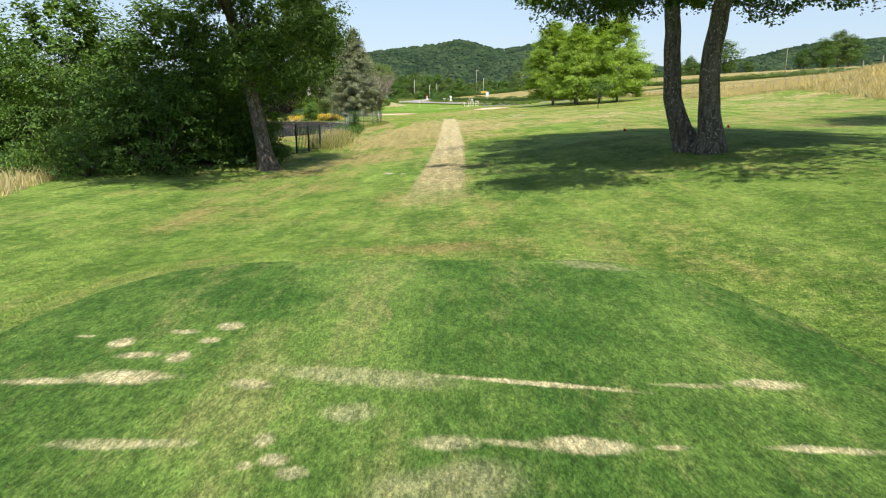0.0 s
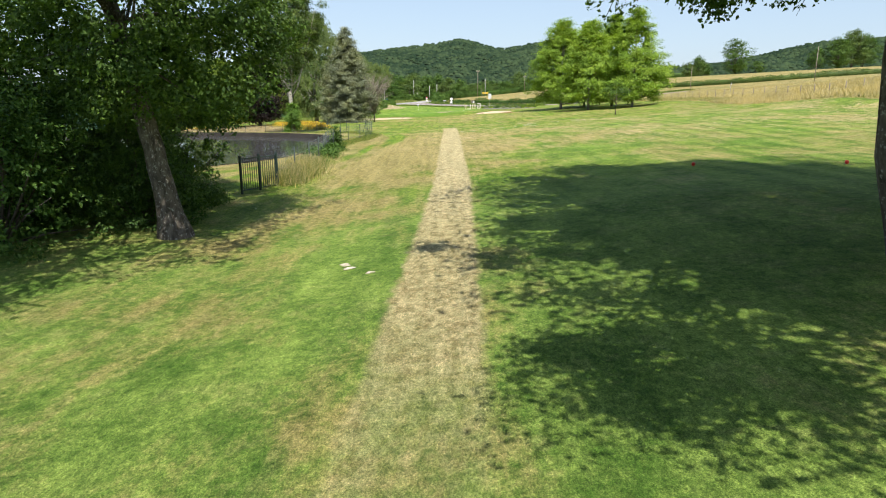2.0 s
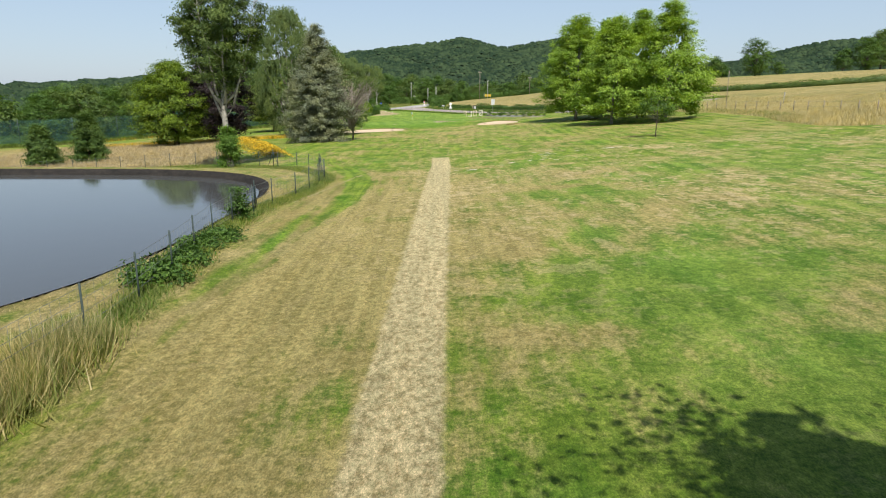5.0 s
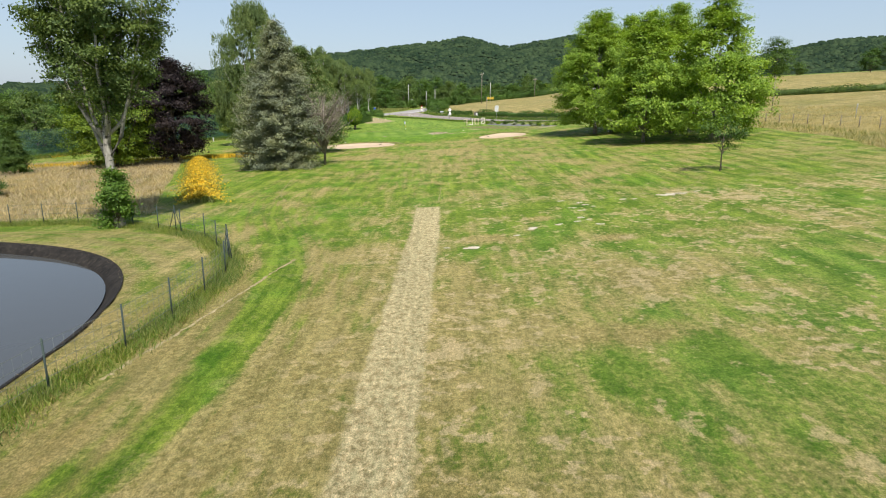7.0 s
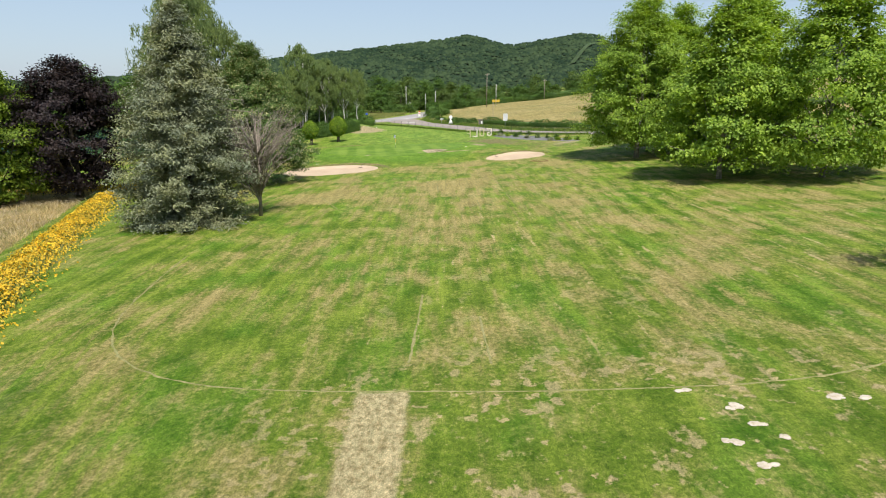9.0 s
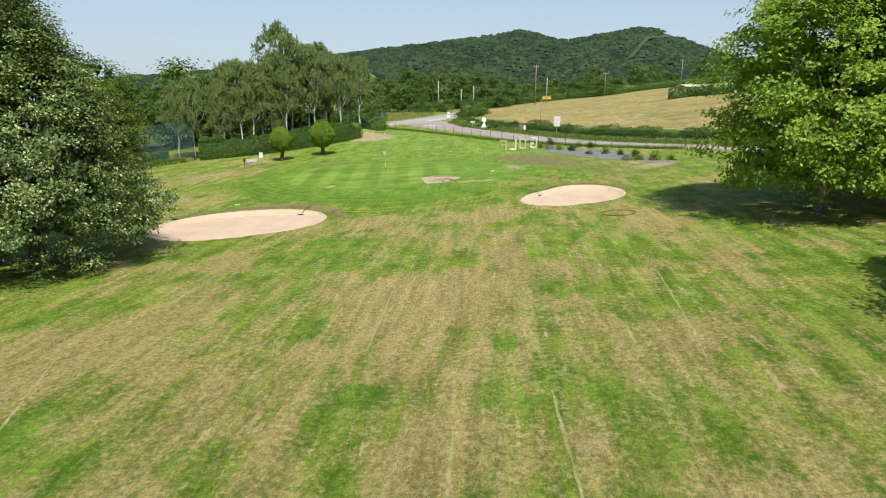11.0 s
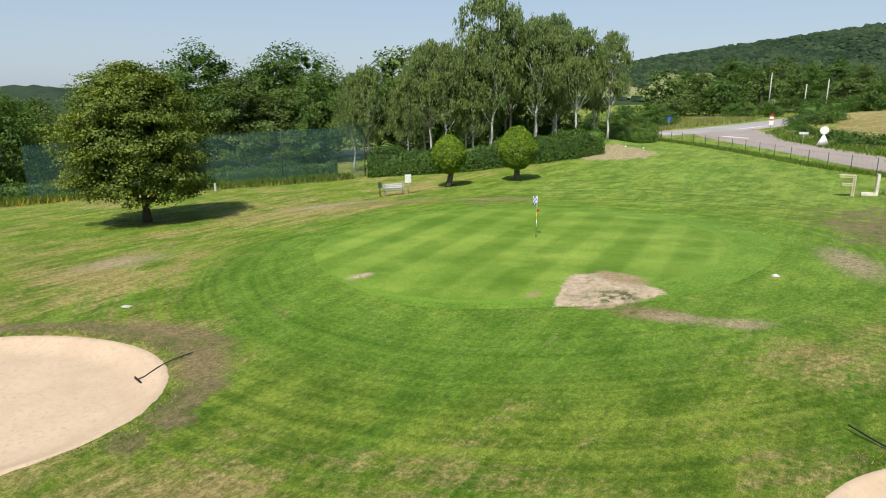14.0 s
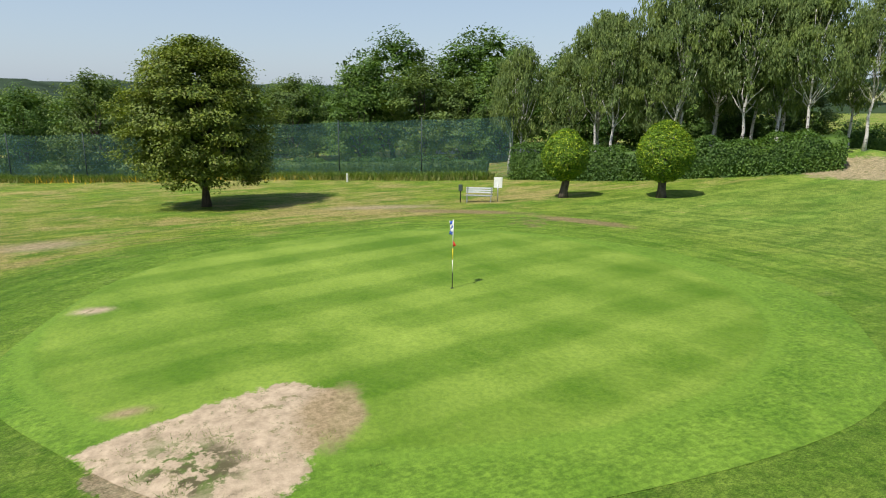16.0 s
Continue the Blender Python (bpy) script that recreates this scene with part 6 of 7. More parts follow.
def far_fields():
    az, r = np.linspace(-25, -9.5, 40), np.linspace(570, 975, 24)
    A, Rr = np.meshgrid(az, r)
    X, Y = Rr * np.sin(np.radians(A)), 60 + Rr * np.cos(np.radians(A))
    i = (np.arange(23)[:, None] * 40 + np.arange(39)).ravel()
    me = mesh("far_field", np.stack([X, Y, hill_z(A, Rr) + 1.2], 2).reshape(-1, 3), np.stack([i, i + 1, i + 41, i + 40], 1), True)
    m = ground_mat("far_pasture", (0.16, 0.195, 0.07), (0.22, 0.24, 0.10), (0.42, 0.33, 0.18), 0.012, 0.006, 0.1)
    tagged(part("far_field", me, m), "pale green and straw fields on the slope below the woods", "field", kind="structure")


far_fields()


# ---------------------------------------------------------------- rank grass
def grass(name, label, n, place, hgt, material, seed=0, wide=0.035, bend=0.35):
    rng = np.random.default_rng(seed)
    x, y = place(rng, n)
    n = len(x)
    a = rng.random(n) * 6.283
    H = hgt * (0.5 + 0.8 * rng.random(n))
    z = height(x, y) - 0.02
    b = np.stack([x, y, z], 1)
    side = np.stack([np.cos(a), np.sin(a), np.zeros(n)], 1) * (wide * (0.6 + 0.8 * rng.random(n)))[:, None]
    tip = b + np.stack([rng.normal(size=n) * bend * H, rng.normal(size=n) * bend * H, H], 1)
    V = np.stack([b - side, b + side, tip], 1).reshape(-1, 3)
    tagged(part(name, mesh(name, V, np.arange(3 * n).reshape(-1, 3)), material), label, "grass", kind="stuff")


def mown_blades(name, label, n, near, far, hgt, wide, material, inside, attrs, seed):
    """Short mown blades, thicker set near the tee."""
    rng = np.random.default_rng(seed)
    y = near * (far / near) ** rng.random(n)
    x = -8.5 + 18.5 * rng.random(n)
    k = inside(x, y)
    x, y = x[k], y[k]
    n = len(x)
    a, H = rng.random(n) * 6.283, hgt * (0.5 + rng.random(n))
    b = np.stack([x, y, height(x, y) + 0.012], 1)
    side = np.stack([np.cos(a), np.sin(a), np.zeros(n)], 1) * (wide * (0.6 + 0.8 * rng.random(n)))[:, None]
    lean = rng.normal(size=(n, 2)) * 0.8
    V = np.stack([b - side, b + side, b + np.column_stack([lean * H[:, None], H])], 1).reshape(-1, 3)
    at = {q: np.repeat(v, 3) for q, v in attrs(x, y).items()} if attrs else None
    tagged(part(name, mesh(name, V, np.arange(3 * n).reshape(-1, 3), attrs=at), material), label, "grass", kind="stuff")


def on_tee(x, y):
    return tee_r(x, y) < 0.99


mown_blades("tee_blades", "short mown green blades on the tee", 130000, 2.6, 9.2, 0.022, 0.0035, TEE_LEAF, on_tee, None, 41)
mown_blades("turf_blades", "short mown green and straw blades below the tee", 330000, 4.5, 27.0, 0.019, 0.0034, TURF_LEAF, lambda x, y: ~on_tee(x, y), turf_attrs, 42)


FENCE = ((-7.9, 34.6), (-6.7, 37.5), (-6.2, 44), (-6.5, 48.5), (-7.0, 52.5), (-7.1, 56), (-6.8, 60.5), (-6.1, 63), (-5.8, 66.5), (-5.7, 70.4), (-6.3, 73.2), (-7.5, 75.3), (-9.3, 78.2), (-14, 82.3), (-19.5, 85.3), (-33, 88.5), (-50, 90))


def along(pts, rng, n, spread):
    pts = np.array(pts)
    s = np.concatenate([[0], np.cumsum(np.linalg.norm(np.diff(pts, axis=0), axis=1))])
    u = rng.random(n) * s[-1]
    return np.interp(u, s, pts[:, 0]) + rng.normal(size=n) * spread, np.interp(u, s, pts[:, 1]) + rng.normal(size=n) * spread


def in_box(x0, x1, y0, y1, test=None):
    def f(rng, n):
        x, y = x0 + (x1 - x0) * rng.random(n), y0 + (y1 - y0) * rng.random(n)
        if test is None:
            return x, y
        k = test(x, y)
        return x[k], y[k]
    return f


grass("fence_grass", "rank grass and weeds along the wire fence", 36000, lambda r, n: along(FENCE[1:], r, n, 0.36), 0.24, G_MIX, 1, 0.011, 0.5)
grass("fence_weeds", "green weeds along the wire fence", 40000, lambda r, n: along(FENCE[1:], r, n, 0.3), 0.22, G_WEED, 10, 0.013, 0.6)
grass("fence_tussocks", "tall yellow-green grass beside the railing", 9000, lambda r, n: along(((-6.6, 37.8), (-6.3, 40), (-6.3, 42.5)), r, n, 0.36), 0.6, G_MIX, 7, 0.016, 0.35)
grass("fence_seedheads", "pale grass stems beside the railing", 4000, lambda r, n: along(((-6.6, 37.8), (-6.3, 40), (-6.3, 42.5)), r, n, 0.36), 0.7, G_PALE, 8, 0.012, 0.35)
grass("pond_hay", "pale cut hay lying along the pond's rim", 9000, lambda r, n: (lambda a, k: (POND[0] + POND[2] * k * np.sign(np.cos(a)) * np.abs(np.cos(a)) ** 0.625, POND[1] + POND[3] * k * np.sign(np.sin(a)) * np.abs(np.sin(a)) ** 0.625))(-1.2 + 3.2 * r.random(n), 1.004 + 0.022 * np.abs(r.normal(size=n)) + 0.01 * np.sin(40 * r.random(n))), 0.05, G_MEADOW, 9, 0.013, 1.6)
grass("meadow_grass", "tall dry golden meadow grass", 85000, in_box(-62, -14, 87, 146, lambda x, y: x + 0.36 * (y - 90) < -17), 0.42, G_MEADOW, 2, 0.02, 0.7)
grass("rough_grass", "tall dry golden rough on the slope", 40000, in_box(38, 62, 78, 188, lambda x, y: x > rough_foot(y)), 0.24, G_PALE, 3, 0.022, 0.8)
grass("rough_bank", "long dry golden grass on the bank beside the fairway", 60000, in_box(34, 60, 26, 104, lambda x, y: x > rough_foot(y) + 0.2 * np.sin(y * 1.7)), 0.6, G_PALE, 33, 0.022, 0.55)
grass("rough_edge", "band of taller green and pale grass at the rough's edge", 26000, in_box(33, 47, 26, 188, lambda x, y: (x > rough_foot(y)) & (x < rough_foot(y) + 3.2) & ((y > 98) | (x < rough_foot(y) + 0.5))), 0.42, G_MIX, 23, 0.03, 0.5)
grass("bank_grass", "long pale grass at the hedgerow's foot", 14000, in_box(-26, -11.5, 14, 24, lambda x, y: x + (y - 14) * 0.25 < -11.8), 0.5, G_PALE, 4, 0.02)
def broom(n=20000):
    """A long lumpy strip of flowering broom."""
    rng = np.random.default_rng(5)
    u, w = 42 * rng.random(n), rng.normal(size=n) * 0.75
    x, y = -14.0 - 0.38 * u + w, 90.5 + u
    top = 0.95 * np.clip(1 - (np.abs(w) / 1.7) ** 2, 0.05, 1) * (0.75 + 0.25 * np.sin(u * 2.1) * np.sin(u * 0.7 + w * 2))
    P = np.stack([x, y, height(x, y) + top * (0.35 + 0.65 * rng.random(n) ** 0.4)], 1)
    N = np.stack([w * 0.5, np.zeros(n) - 0.2, np.ones(n) * 0.7], 1) + rng.normal(size=(n, 3)) * 0.5
    tagged(part("flower_strip", mesh("flower_strip", *leaves(P, N, 0.15, 0.6, 0.2, rng)), G_FLOWER), "long strip of bright yellow flowering broom", "flowers", kind="stuff")


broom()
grass("meadow_flowers", "yellow flowers along the meadow's far edge", 5200, lambda r, n: along(((-56, 138), (-44, 140), (-33, 141.5), (-24, 137)), r, n, 0.8), 0.5, G_FLOWER, 25, 0.06, 0.5)
grass("broom_stems", "green broom stems among the yellow flowers", 5000, lambda r, n: (lambda u, w: (-14.0 - 0.38 * u + w, 90.5 + u))(42 * r.random(n), r.normal(size=n) * 0.6), 0.6, G_MIX, 15, 0.03, 0.4)
def lip(b):
    def f(r, n):
        a = np.pi * (0.02 + 0.9 * r.random(n))
        k = bunker_rim(a, b) * (1.0 + 0.05 * np.abs(r.normal(size=n)))
        return b[0] + k * np.cos(a), b[1] + k * np.sin(a)
    return f


for b in BUNKERS:
    grass("bunker_lip", "ragged brown and green tufts on the bunker's far lip", 1400, lip(b), 0.07, G_MIX, 31, 0.02, 0.7)
grass("patch_tufts", "scattered grass tufts growing in the bare soil", 2600, lambda r, n: (lambda c, j: (c[0][j] + r.normal(size=n) * 0.09, c[1][j] + r.normal(size=n) * 0.09))((2.7 + 1.1 * r.normal(size=24), 164.4 + 0.8 * r.normal(size=24)), r.integers(0, 24, n)), 0.075, G_WEED, 32, 0.009, 0.8)
VERGE = ((-88, 137), (-67, 156.5), (-54, 180), (-37.5, 195.6))
grass("verge_grass", "rough green verge below the netting", 26000, lambda r, n: along(VERGE, r, n, 0.45), 0.5, G_MIX, 6, 0.05)
grass("verge_weeds", "lush green weeds below the netting", 16000, lambda r, n: along(VERGE, r, n, 0.35), 0.75, G_WEED, 16, 0.06, 0.5)
grass("verge_flowers", "small yellow flowers in the verge", 260, lambda r, n: along(((-66, 156.6), (-58, 171), (-50, 184)), r, n, 0.7), 0.7, G_FLOWER, 17, 0.05, 0.6)
ROADSIDE = ((60, 160.8), (38, 181.2), (22, 199.4), (16.2, 206), (11.2, 213.2), (6.2, 221.4), (2.2, 229.5), (-0.8, 240), (0.8, 262))
grass("roadside_grass", "tall green weeds along the road", 30000, lambda r, n: along([(x + 0.7, y + 0.5) for x, y in ROADSIDE], r, n, 0.8), 0.45, G_WEED, 18, 0.05, 0.6)
grass("roadside_dry_grass", "tall pale grass along the road", 6000, lambda r, n: along([(x + 1.6, y + 1.2) for x, y in ROADSIDE], r, n, 0.8), 0.5, G_PALE, 19, 0.03, 0.5)
grass("fence_foot_grass", "green tufts under the road fence", 12000, lambda r, n: along(((30, 183.4), (19.3, 193.7), (7.2, 206.2), (-2.2, 217.7), (-13, 228.8)), r, n, 0.22), 0.4, G_WEED, 20, 0.03, 0.45)
grass("junction_grass", "unmown grass beyond the junction", 16000, in_box(-34, -8, 243, 282, lambda x, y: (x + 18) * 14.4 - (y - 243.7) * 6.1 < -14), 0.6, G_MIX, 21, 0.06)


# ---------------------------------------------------------------- fences
def fence(name, label, pts, spacing, H, r=0.03, wires=(0.1, 0.5, 0.9, 1.3), postm=POSTG, wirem=WIRE, mesh_step=0.0):
    pts = np.array(pts, float)
    s = np.concatenate([[0], np.cumsum(np.linalg.norm(np.diff(pts, axis=0), axis=1))])
    u = np.arange(0, s[-1], spacing)
    x, y = np.interp(u, s, pts[:, 0]), np.interp(u, s, pts[:, 1])
    z = height(x, y)
    o = np.array([x[0], y[0], z[0]])
    t = thing(name, label, "fence", at=tuple(o))
    pm = rod([[0, 0, -0.15], [0, 0, H]], r, 6)
    pm.materials.append(postm)
    for i in range(len(u)):
        p = new("post", pm)
        p.parent = t
        p.location = (x[i] - o[0], y[i] - o[1], z[i] - o[2])
    bits = [tube(np.stack([x, y, z + h], 1) - o, 0.006, 4) for h in wires]
    if mesh_step:
        v = np.arange(0, s[-1], mesh_step)
        vx, vy = np.interp(v, s, pts[:, 0]), np.interp(v, s, pts[:, 1])
        vz = np.interp(v, u, z)
        bits += [tube(np.array([[a, b, c + wires[0]], [a, b, c + wires[-1]]]) - o, 0.004, 3) for a, b, c in zip(vx, vy, vz)]
    part("wire", mesh("wire", *joined(bits)), wirem, t)
    return t


fence("pond_fence", "sagging wire fence on thin green posts round the pond", FENCE[1:], 2.6, 1.35, 0.026, (0.05, 0.35, 0.65, 0.95, 1.25), mesh_step=0.3)
fence("road_fence", "wire fence on thin posts beside the road", ((30, 183.5), (19.3, 193.8), (7.2, 206.3), (-2.2, 217.8), (-13, 229)), 2.5, 1.35, 0.035, (0.1, 0.7, 1.25), mesh_step=0.5)
fence("field_fence", "low wire fence along the rough slope", ((46, 60), (47.5, 100), (47.5, 130), (46, 165), (44, 185)), 3.2, 1.2, 0.05, (0.5, 1.1), postm=WOODP)


def brace(x, y, a):
    t = thing("brace_post", "dark steel fence post with two slanting braces", "fence post", "fence braces", at=(x, y, hz(x, y)), rz=a)
    part("post", rod([[0, 0, -0.2], [0, 0, 1.5]], 0.03, 8), IRON, t)
    for q in (-1, 1):
        part("strut", rod([[0, 0, 1.3], [q * 0.85, 0, -0.1]], 0.022, 6), IRON, t)


brace(-7.0, 58.8, 100)
brace(-6.7, 74.0, 120)
brace(-11.6, 80.3, 140)
bush("fence_shrub", "slim leafy shrub grown through the wire fence", -7.1, 56.6, 0.4, 1.9, L_HEDGE, 1300, 0.12, 21)
for i, (x, y, R, H) in enumerate(((-6.6, 49.0, 1.0, 0.6), (-6.8, 51.0, 0.8, 0.5), (-6.6, 47.0, 1.1, 0.7), (-6.5, 52.6, 0.7, 0.5))):
    bush("bramble", "low dark bramble thicket on the fence line", x, y, R, H, L_HEDGE, 2200, 0.12, 30 + i, "brambles")


for i, (x, y, R, H) in enumerate(((8.6, 221.8, 2.2, 1.5), (10.9, 219.6, 1.9, 1.3), (6.6, 226.5, 1.9, 1.5), (3.6, 234, 1.6, 1.3), (1.6, 243, 1.6, 1.3))):
    bush("bramble", "rounded bramble thicket at the field's corner", x, y, R, H, L_HEDGE, 3000, 0.2, 60 + i, "roadside brambles")


def gate(x0, y0, x1, y1):
    L = math.hypot(x1 - x0, y1 - y0)
    t = thing("railing", "dark green steel railing panel with upright bars", "railing", at=(x0, y0, min(hz(x0, y0), hz(x1, y1))), rz=math.degrees(math.atan2(y1 - y0, x1 - x0)))
    for f in (0, 0.5, 1):
        part("post", box(f * L - 0.04, -0.04, -0.2, f * L + 0.04, 0.04, 1.55, 0.006), IRON, t)
    for z in (0.12, 1.4):
        part("rail", box(0.04, -0.02, z, L / 2 - 0.04, 0.02, z + 0.04), IRON, t)
        part("rail", box(L / 2 + 0.04, -0.02, z, L - 0.04, 0.02, z + 0.04), IRON, t)
    me = bpy.data.meshes.new("bar")
    b = box(-0.01, -0.01, 0.16, 0.01, 0.01, 1.4)
    b.to_mesh(me)
    b.free()
    me.materials.append(IRON)
    for q in np.arange(0.16, L - 0.1, 0.13):
        if abs(q - L / 2) > 0.08:
            o = new("bar", me)
            o.parent = t
            o.location = (q, 0, 0)


gate(-7.68, 35.4, -6.72, 37.4)
bush("shrub", "low dark shrub at the foot of the leaning oak", -8.3, 29.6, 1.5, 1.7, L_HEDGE, 5200, 0.11, 24)
bush("shrub", "low dark shrub beside the railing", -8.5, 33.2, 0.9, 0.9, L_HEDGE, 2600, 0.10, 26)


def netting(pts, H, group):
    pts = np.array(pts, float)
    s = np.concatenate([[0], np.cumsum(np.linalg.norm(np.diff(pts, axis=0), axis=1))])
    t = thing("range_net", "tall green safety netting on slim poles", "netting", group, at=(*pts[0], hz(*pts[0])))
    o = np.array([*pts[0], hz(*pts[0])])
    u = np.arange(0, s[-1], 2.0)
    x, y = np.interp(u, s, pts[:, 0]), np.interp(u, s, pts[:, 1])
    z = height(x, y)
    n = len(u)
    top = H - 0.25 * np.abs(np.sin(u / 9 * np.pi)) * 0.6
    V = np.concatenate([np.stack([x, y, z + 0.05], 1), np.stack([x, y, z + top], 1)]) - o
    i = np.arange(n - 1)
    part("net", mesh("net", V, np.stack([i, i + 1, i + n + 1, i + n], 1)), NET, t)
    for q in np.arange(0, s[-1], 9.0):
        a, b = np.interp(q, s, pts[:, 0]), np.interp(q, s, pts[:, 1])
        p = part("pole", rod([[0, 0, -0.2], [0, 0, H + 0.15]], 0.06, 6), POSTG, t)
        p.location = (a - o[0], b - o[1], hz(a, b) - o[2])


netting(((-36.9, 197.6), (-39.5, 195.0), (-54.6, 180.5), (-60, 171)), 5.8, "range nets")
netting(((-60.5, 170), (-67.5, 157), (-88, 138)), 5.0, "range nets")

# ---------------------------------------------------------------- small things
def flagstick(x, y):
    z = hz(x, y) + 0.03
    t = thing("flagstick", "golf flagstick with checkered cloth flag on the green", "flag", at=(x, y, z))
    for a, b, m in ((-0.1, 0.5, BLACK), (0.5, 0.9, WHITE), (0.9, 1.25, YELLOW), (1.25, 2.13, WHITE)):
        part("pole", rod([[0, 0, a], [0, 0, b]], 0.014), m, t)
    part("hole", rod([[0, 0, -0.02], [0, 0, 0.008]], 0.054, 20), BLACK, t, "dark cup in the turf")
    cloth = None
    for i in range(3):
        for j in range(4):
            u0, v0 = 0.02 + i * 0.07, 2.08 - j * 0.105
            k = np.array([[u0, 0.03 * math.sin(i * 2 + j), v0], [u0 + 0.07, 0.03 * math.sin((i + 1) * 2 + j), v0 - 0.03], [u0 + 0.07, 0.03 * math.sin((i + 1) * 2 + j + 1), v0 - 0.135], [u0, 0.03 * math.sin(i * 2 + j + 1), v0 - 0.105]])
            V = np.concatenate([k, k + [0, 0.006, 0]])
            q = part("check" if cloth else "flag", mesh("flag", V * [-1, 1, 1], np.array([[0, 1, 2, 3], [7, 6, 5, 4], [0, 4, 5, 1], [1, 5, 6, 2], [2, 6, 7, 3], [3, 7, 4, 0]])), BLUE if (i + j) % 2 else WHITE, cloth or t)
            cloth = cloth or q
    part("pennant", mesh("pennant", [[0.0, 0, 1.5], [0, 0, 1.3], [0.16, 0.02, 1.36], [0, 0.008, 1.5], [0, 0.008, 1.3], [0.16, 0.028, 1.36]], [np.array([[0, 1, 2], [5, 4, 3]]), np.array([[0, 3, 4, 1], [1, 4, 5, 2], [2, 5, 3, 0]])]), RED, t, "small red pennant")


flagstick(-3.85, 172.6)


def rake(x, y, rz, length=1.65):
    """A rake with its head in the sand and its handle up on the lip."""
    z = hz(x, y) + 0.05
    t = thing("bunker_rake", "long black bunker rake lying on the sand", "rake", "bunker rakes", at=(x, y, z), rz=rz)
    k = np.linspace(0, length, 9)
    gx, gy = x + k * math.cos(radians(rz)), y + k * math.sin(radians(rz))
    lie = np.maximum(height(gx, gy) + 0.05 - z, 0.04)
    lie = np.maximum.accumulate(lie)
    part("handle", rod(np.stack([k, 0.05 * np.sin(k * 1.9), lie], 1), 0.019), BLACK, t)
    head = part("head", box(-0.02, -0.27, -0.01, 0.03, 0.27, 0.045, 0.006), BLACK, t)
    for q in np.linspace(-0.24, 0.24, 9):
        part("tooth", box(-0.012, q - 0.008, -0.06, 0.008, q + 0.008, -0.008), BLACK, head)


rake(-7.07, 152.98, 78)
rake(11.32, 157.27, 141)
rake(-15.77, 150.5, 130)

t = thing("sprinkler_head", "round grey sprinkler head with a white cap in the turf", "sprinkler", at=(7.45, 169.1, hz(7.45, 169.1)), rz=20)
part("ring", rod([[0, 0, -0.05], [0, 0, 0.045]], 0.13, 20), CONC, t)
part("cap", rod([[0, 0, 0.04], [0, 0, 0.065]], 0.075, 16), WHITE, t, "white cap")


def bench(x, y, rz):
    t = thing("bench", "pale metal bench on a worn patch", "bench", at=(x, y, hz(x, y)), rz=rz)
    for i in range(4):
        part("slat", box(-0.9, -0.22 + i * 0.12, 0.43, 0.9, -0.12 + i * 0.12, 0.47, 0.006), METAL, t)
    for z in (0.58, 0.72, 0.86):
        part("back_slat", box(-0.9, 0.27, z, 0.9, 0.30, z + 0.1, 0.006), GREYBOARD, t)
    for sx in (-0.8, 0.8):
        for yy in (-0.2, 0.26):
            part("leg", box(sx - 0.03, yy - 0.03, -0.05, sx + 0.03, yy + 0.03, 0.43 if yy < 0 else 0.98, 0.005), METAL, t)
    b = thing("ball_washer", "dark green ball washer on a short post", "ball washer", at=(x - 1.25 * math.cos(radians(rz)), y - 1.25 * math.sin(radians(rz)), hz(x, y)), rz=rz)
    part("post", rod([[0, 0, -0.1], [0, 0, 0.8]], 0.04), BLACK, b)
    part("tank", box(-0.13, -0.13, 0.72, 0.13, 0.13, 1.15, 0.03), POSTG, b)
    px, py = x + 1.25 * math.cos(radians(rz)), y + 1.25 * math.sin(radians(rz))
    sgn = thing("tee_sign", "blank white course sign on a post", "sign", at=(px, py, hz(px, py)), rz=rz)
    part("post", rod([[0, 0, -0.1], [0, 0, 1.2]], 0.04), METAL, sgn)
    part("board", box(-0.28, -0.02, 0.95, 0.28, 0.02, 1.65, 0.006), WHITE, sgn)


bench(-23.3, 185.6, 55)


def letter(ch, x, y, rz):
    """One cut-out letter, as tall as a child, seen from behind."""
    t = thing("sign_letter", "weathered white freestanding letter " + ch, "sign", "golf entrance letters", at=(x, y, hz(x, y)), rz=rz)
    H, W, s, d = 1.42, 0.95, 0.17, 0.34
    full = {"F": ((0, 0, s, H), (s, H - s, W, H), (s, H * 0.5, W * 0.8, H * 0.5 + s)),
            "L": ((0, 0, s, H), (s, 0, W, s)),
            "O": ((0, 0, s, H), (W - s, 0, W, H), (s, 0, W - s, s), (s, H - s, W - s, H)),
            "G": ((0, 0, s, H), (s, 0, W, s), (s, H - s, W, H), (W - s, s, W, H * 0.5), (W * 0.5, H * 0.5 - s, W - s, H * 0.5))}[ch]
    for a, b, c, e in full:
        if ch in "FO":
            # open frames: two slats to a stroke, in front and behind
            for y0 in (-d / 2, d / 2 - 0.04):
                for q in (0, 1):
                    if c - a < e - b:
                        part("slat", box(a + q * (s - 0.055), y0, b - 0.03, a + q * (s - 0.055) + 0.055, y0 + 0.04, e, 0.008), CREAM, t)
                    else:
                        part("slat", box(a, y0, b + q * (s - 0.055), c, y0 + 0.04, b + q * (s - 0.055) + 0.055, 0.008), CREAM, t)
            part("tie", box(a, -d / 2, e - 0.05, c, d / 2, e - 0.01, 0.008), CREAM, t)
        else:
            part("stroke", box(a, -d / 2, b - 0.03, c, d / 2, e, 0.012), OLDWHITE, t)


for ch, x, y, rz in (("F", 9.3, 193.4, 192), ("L", 10.6, 193.9, 194), ("O", 11.95, 194.3, 192), ("G", 13.45, 194.6, 194)):
    letter(ch, x, y, rz)


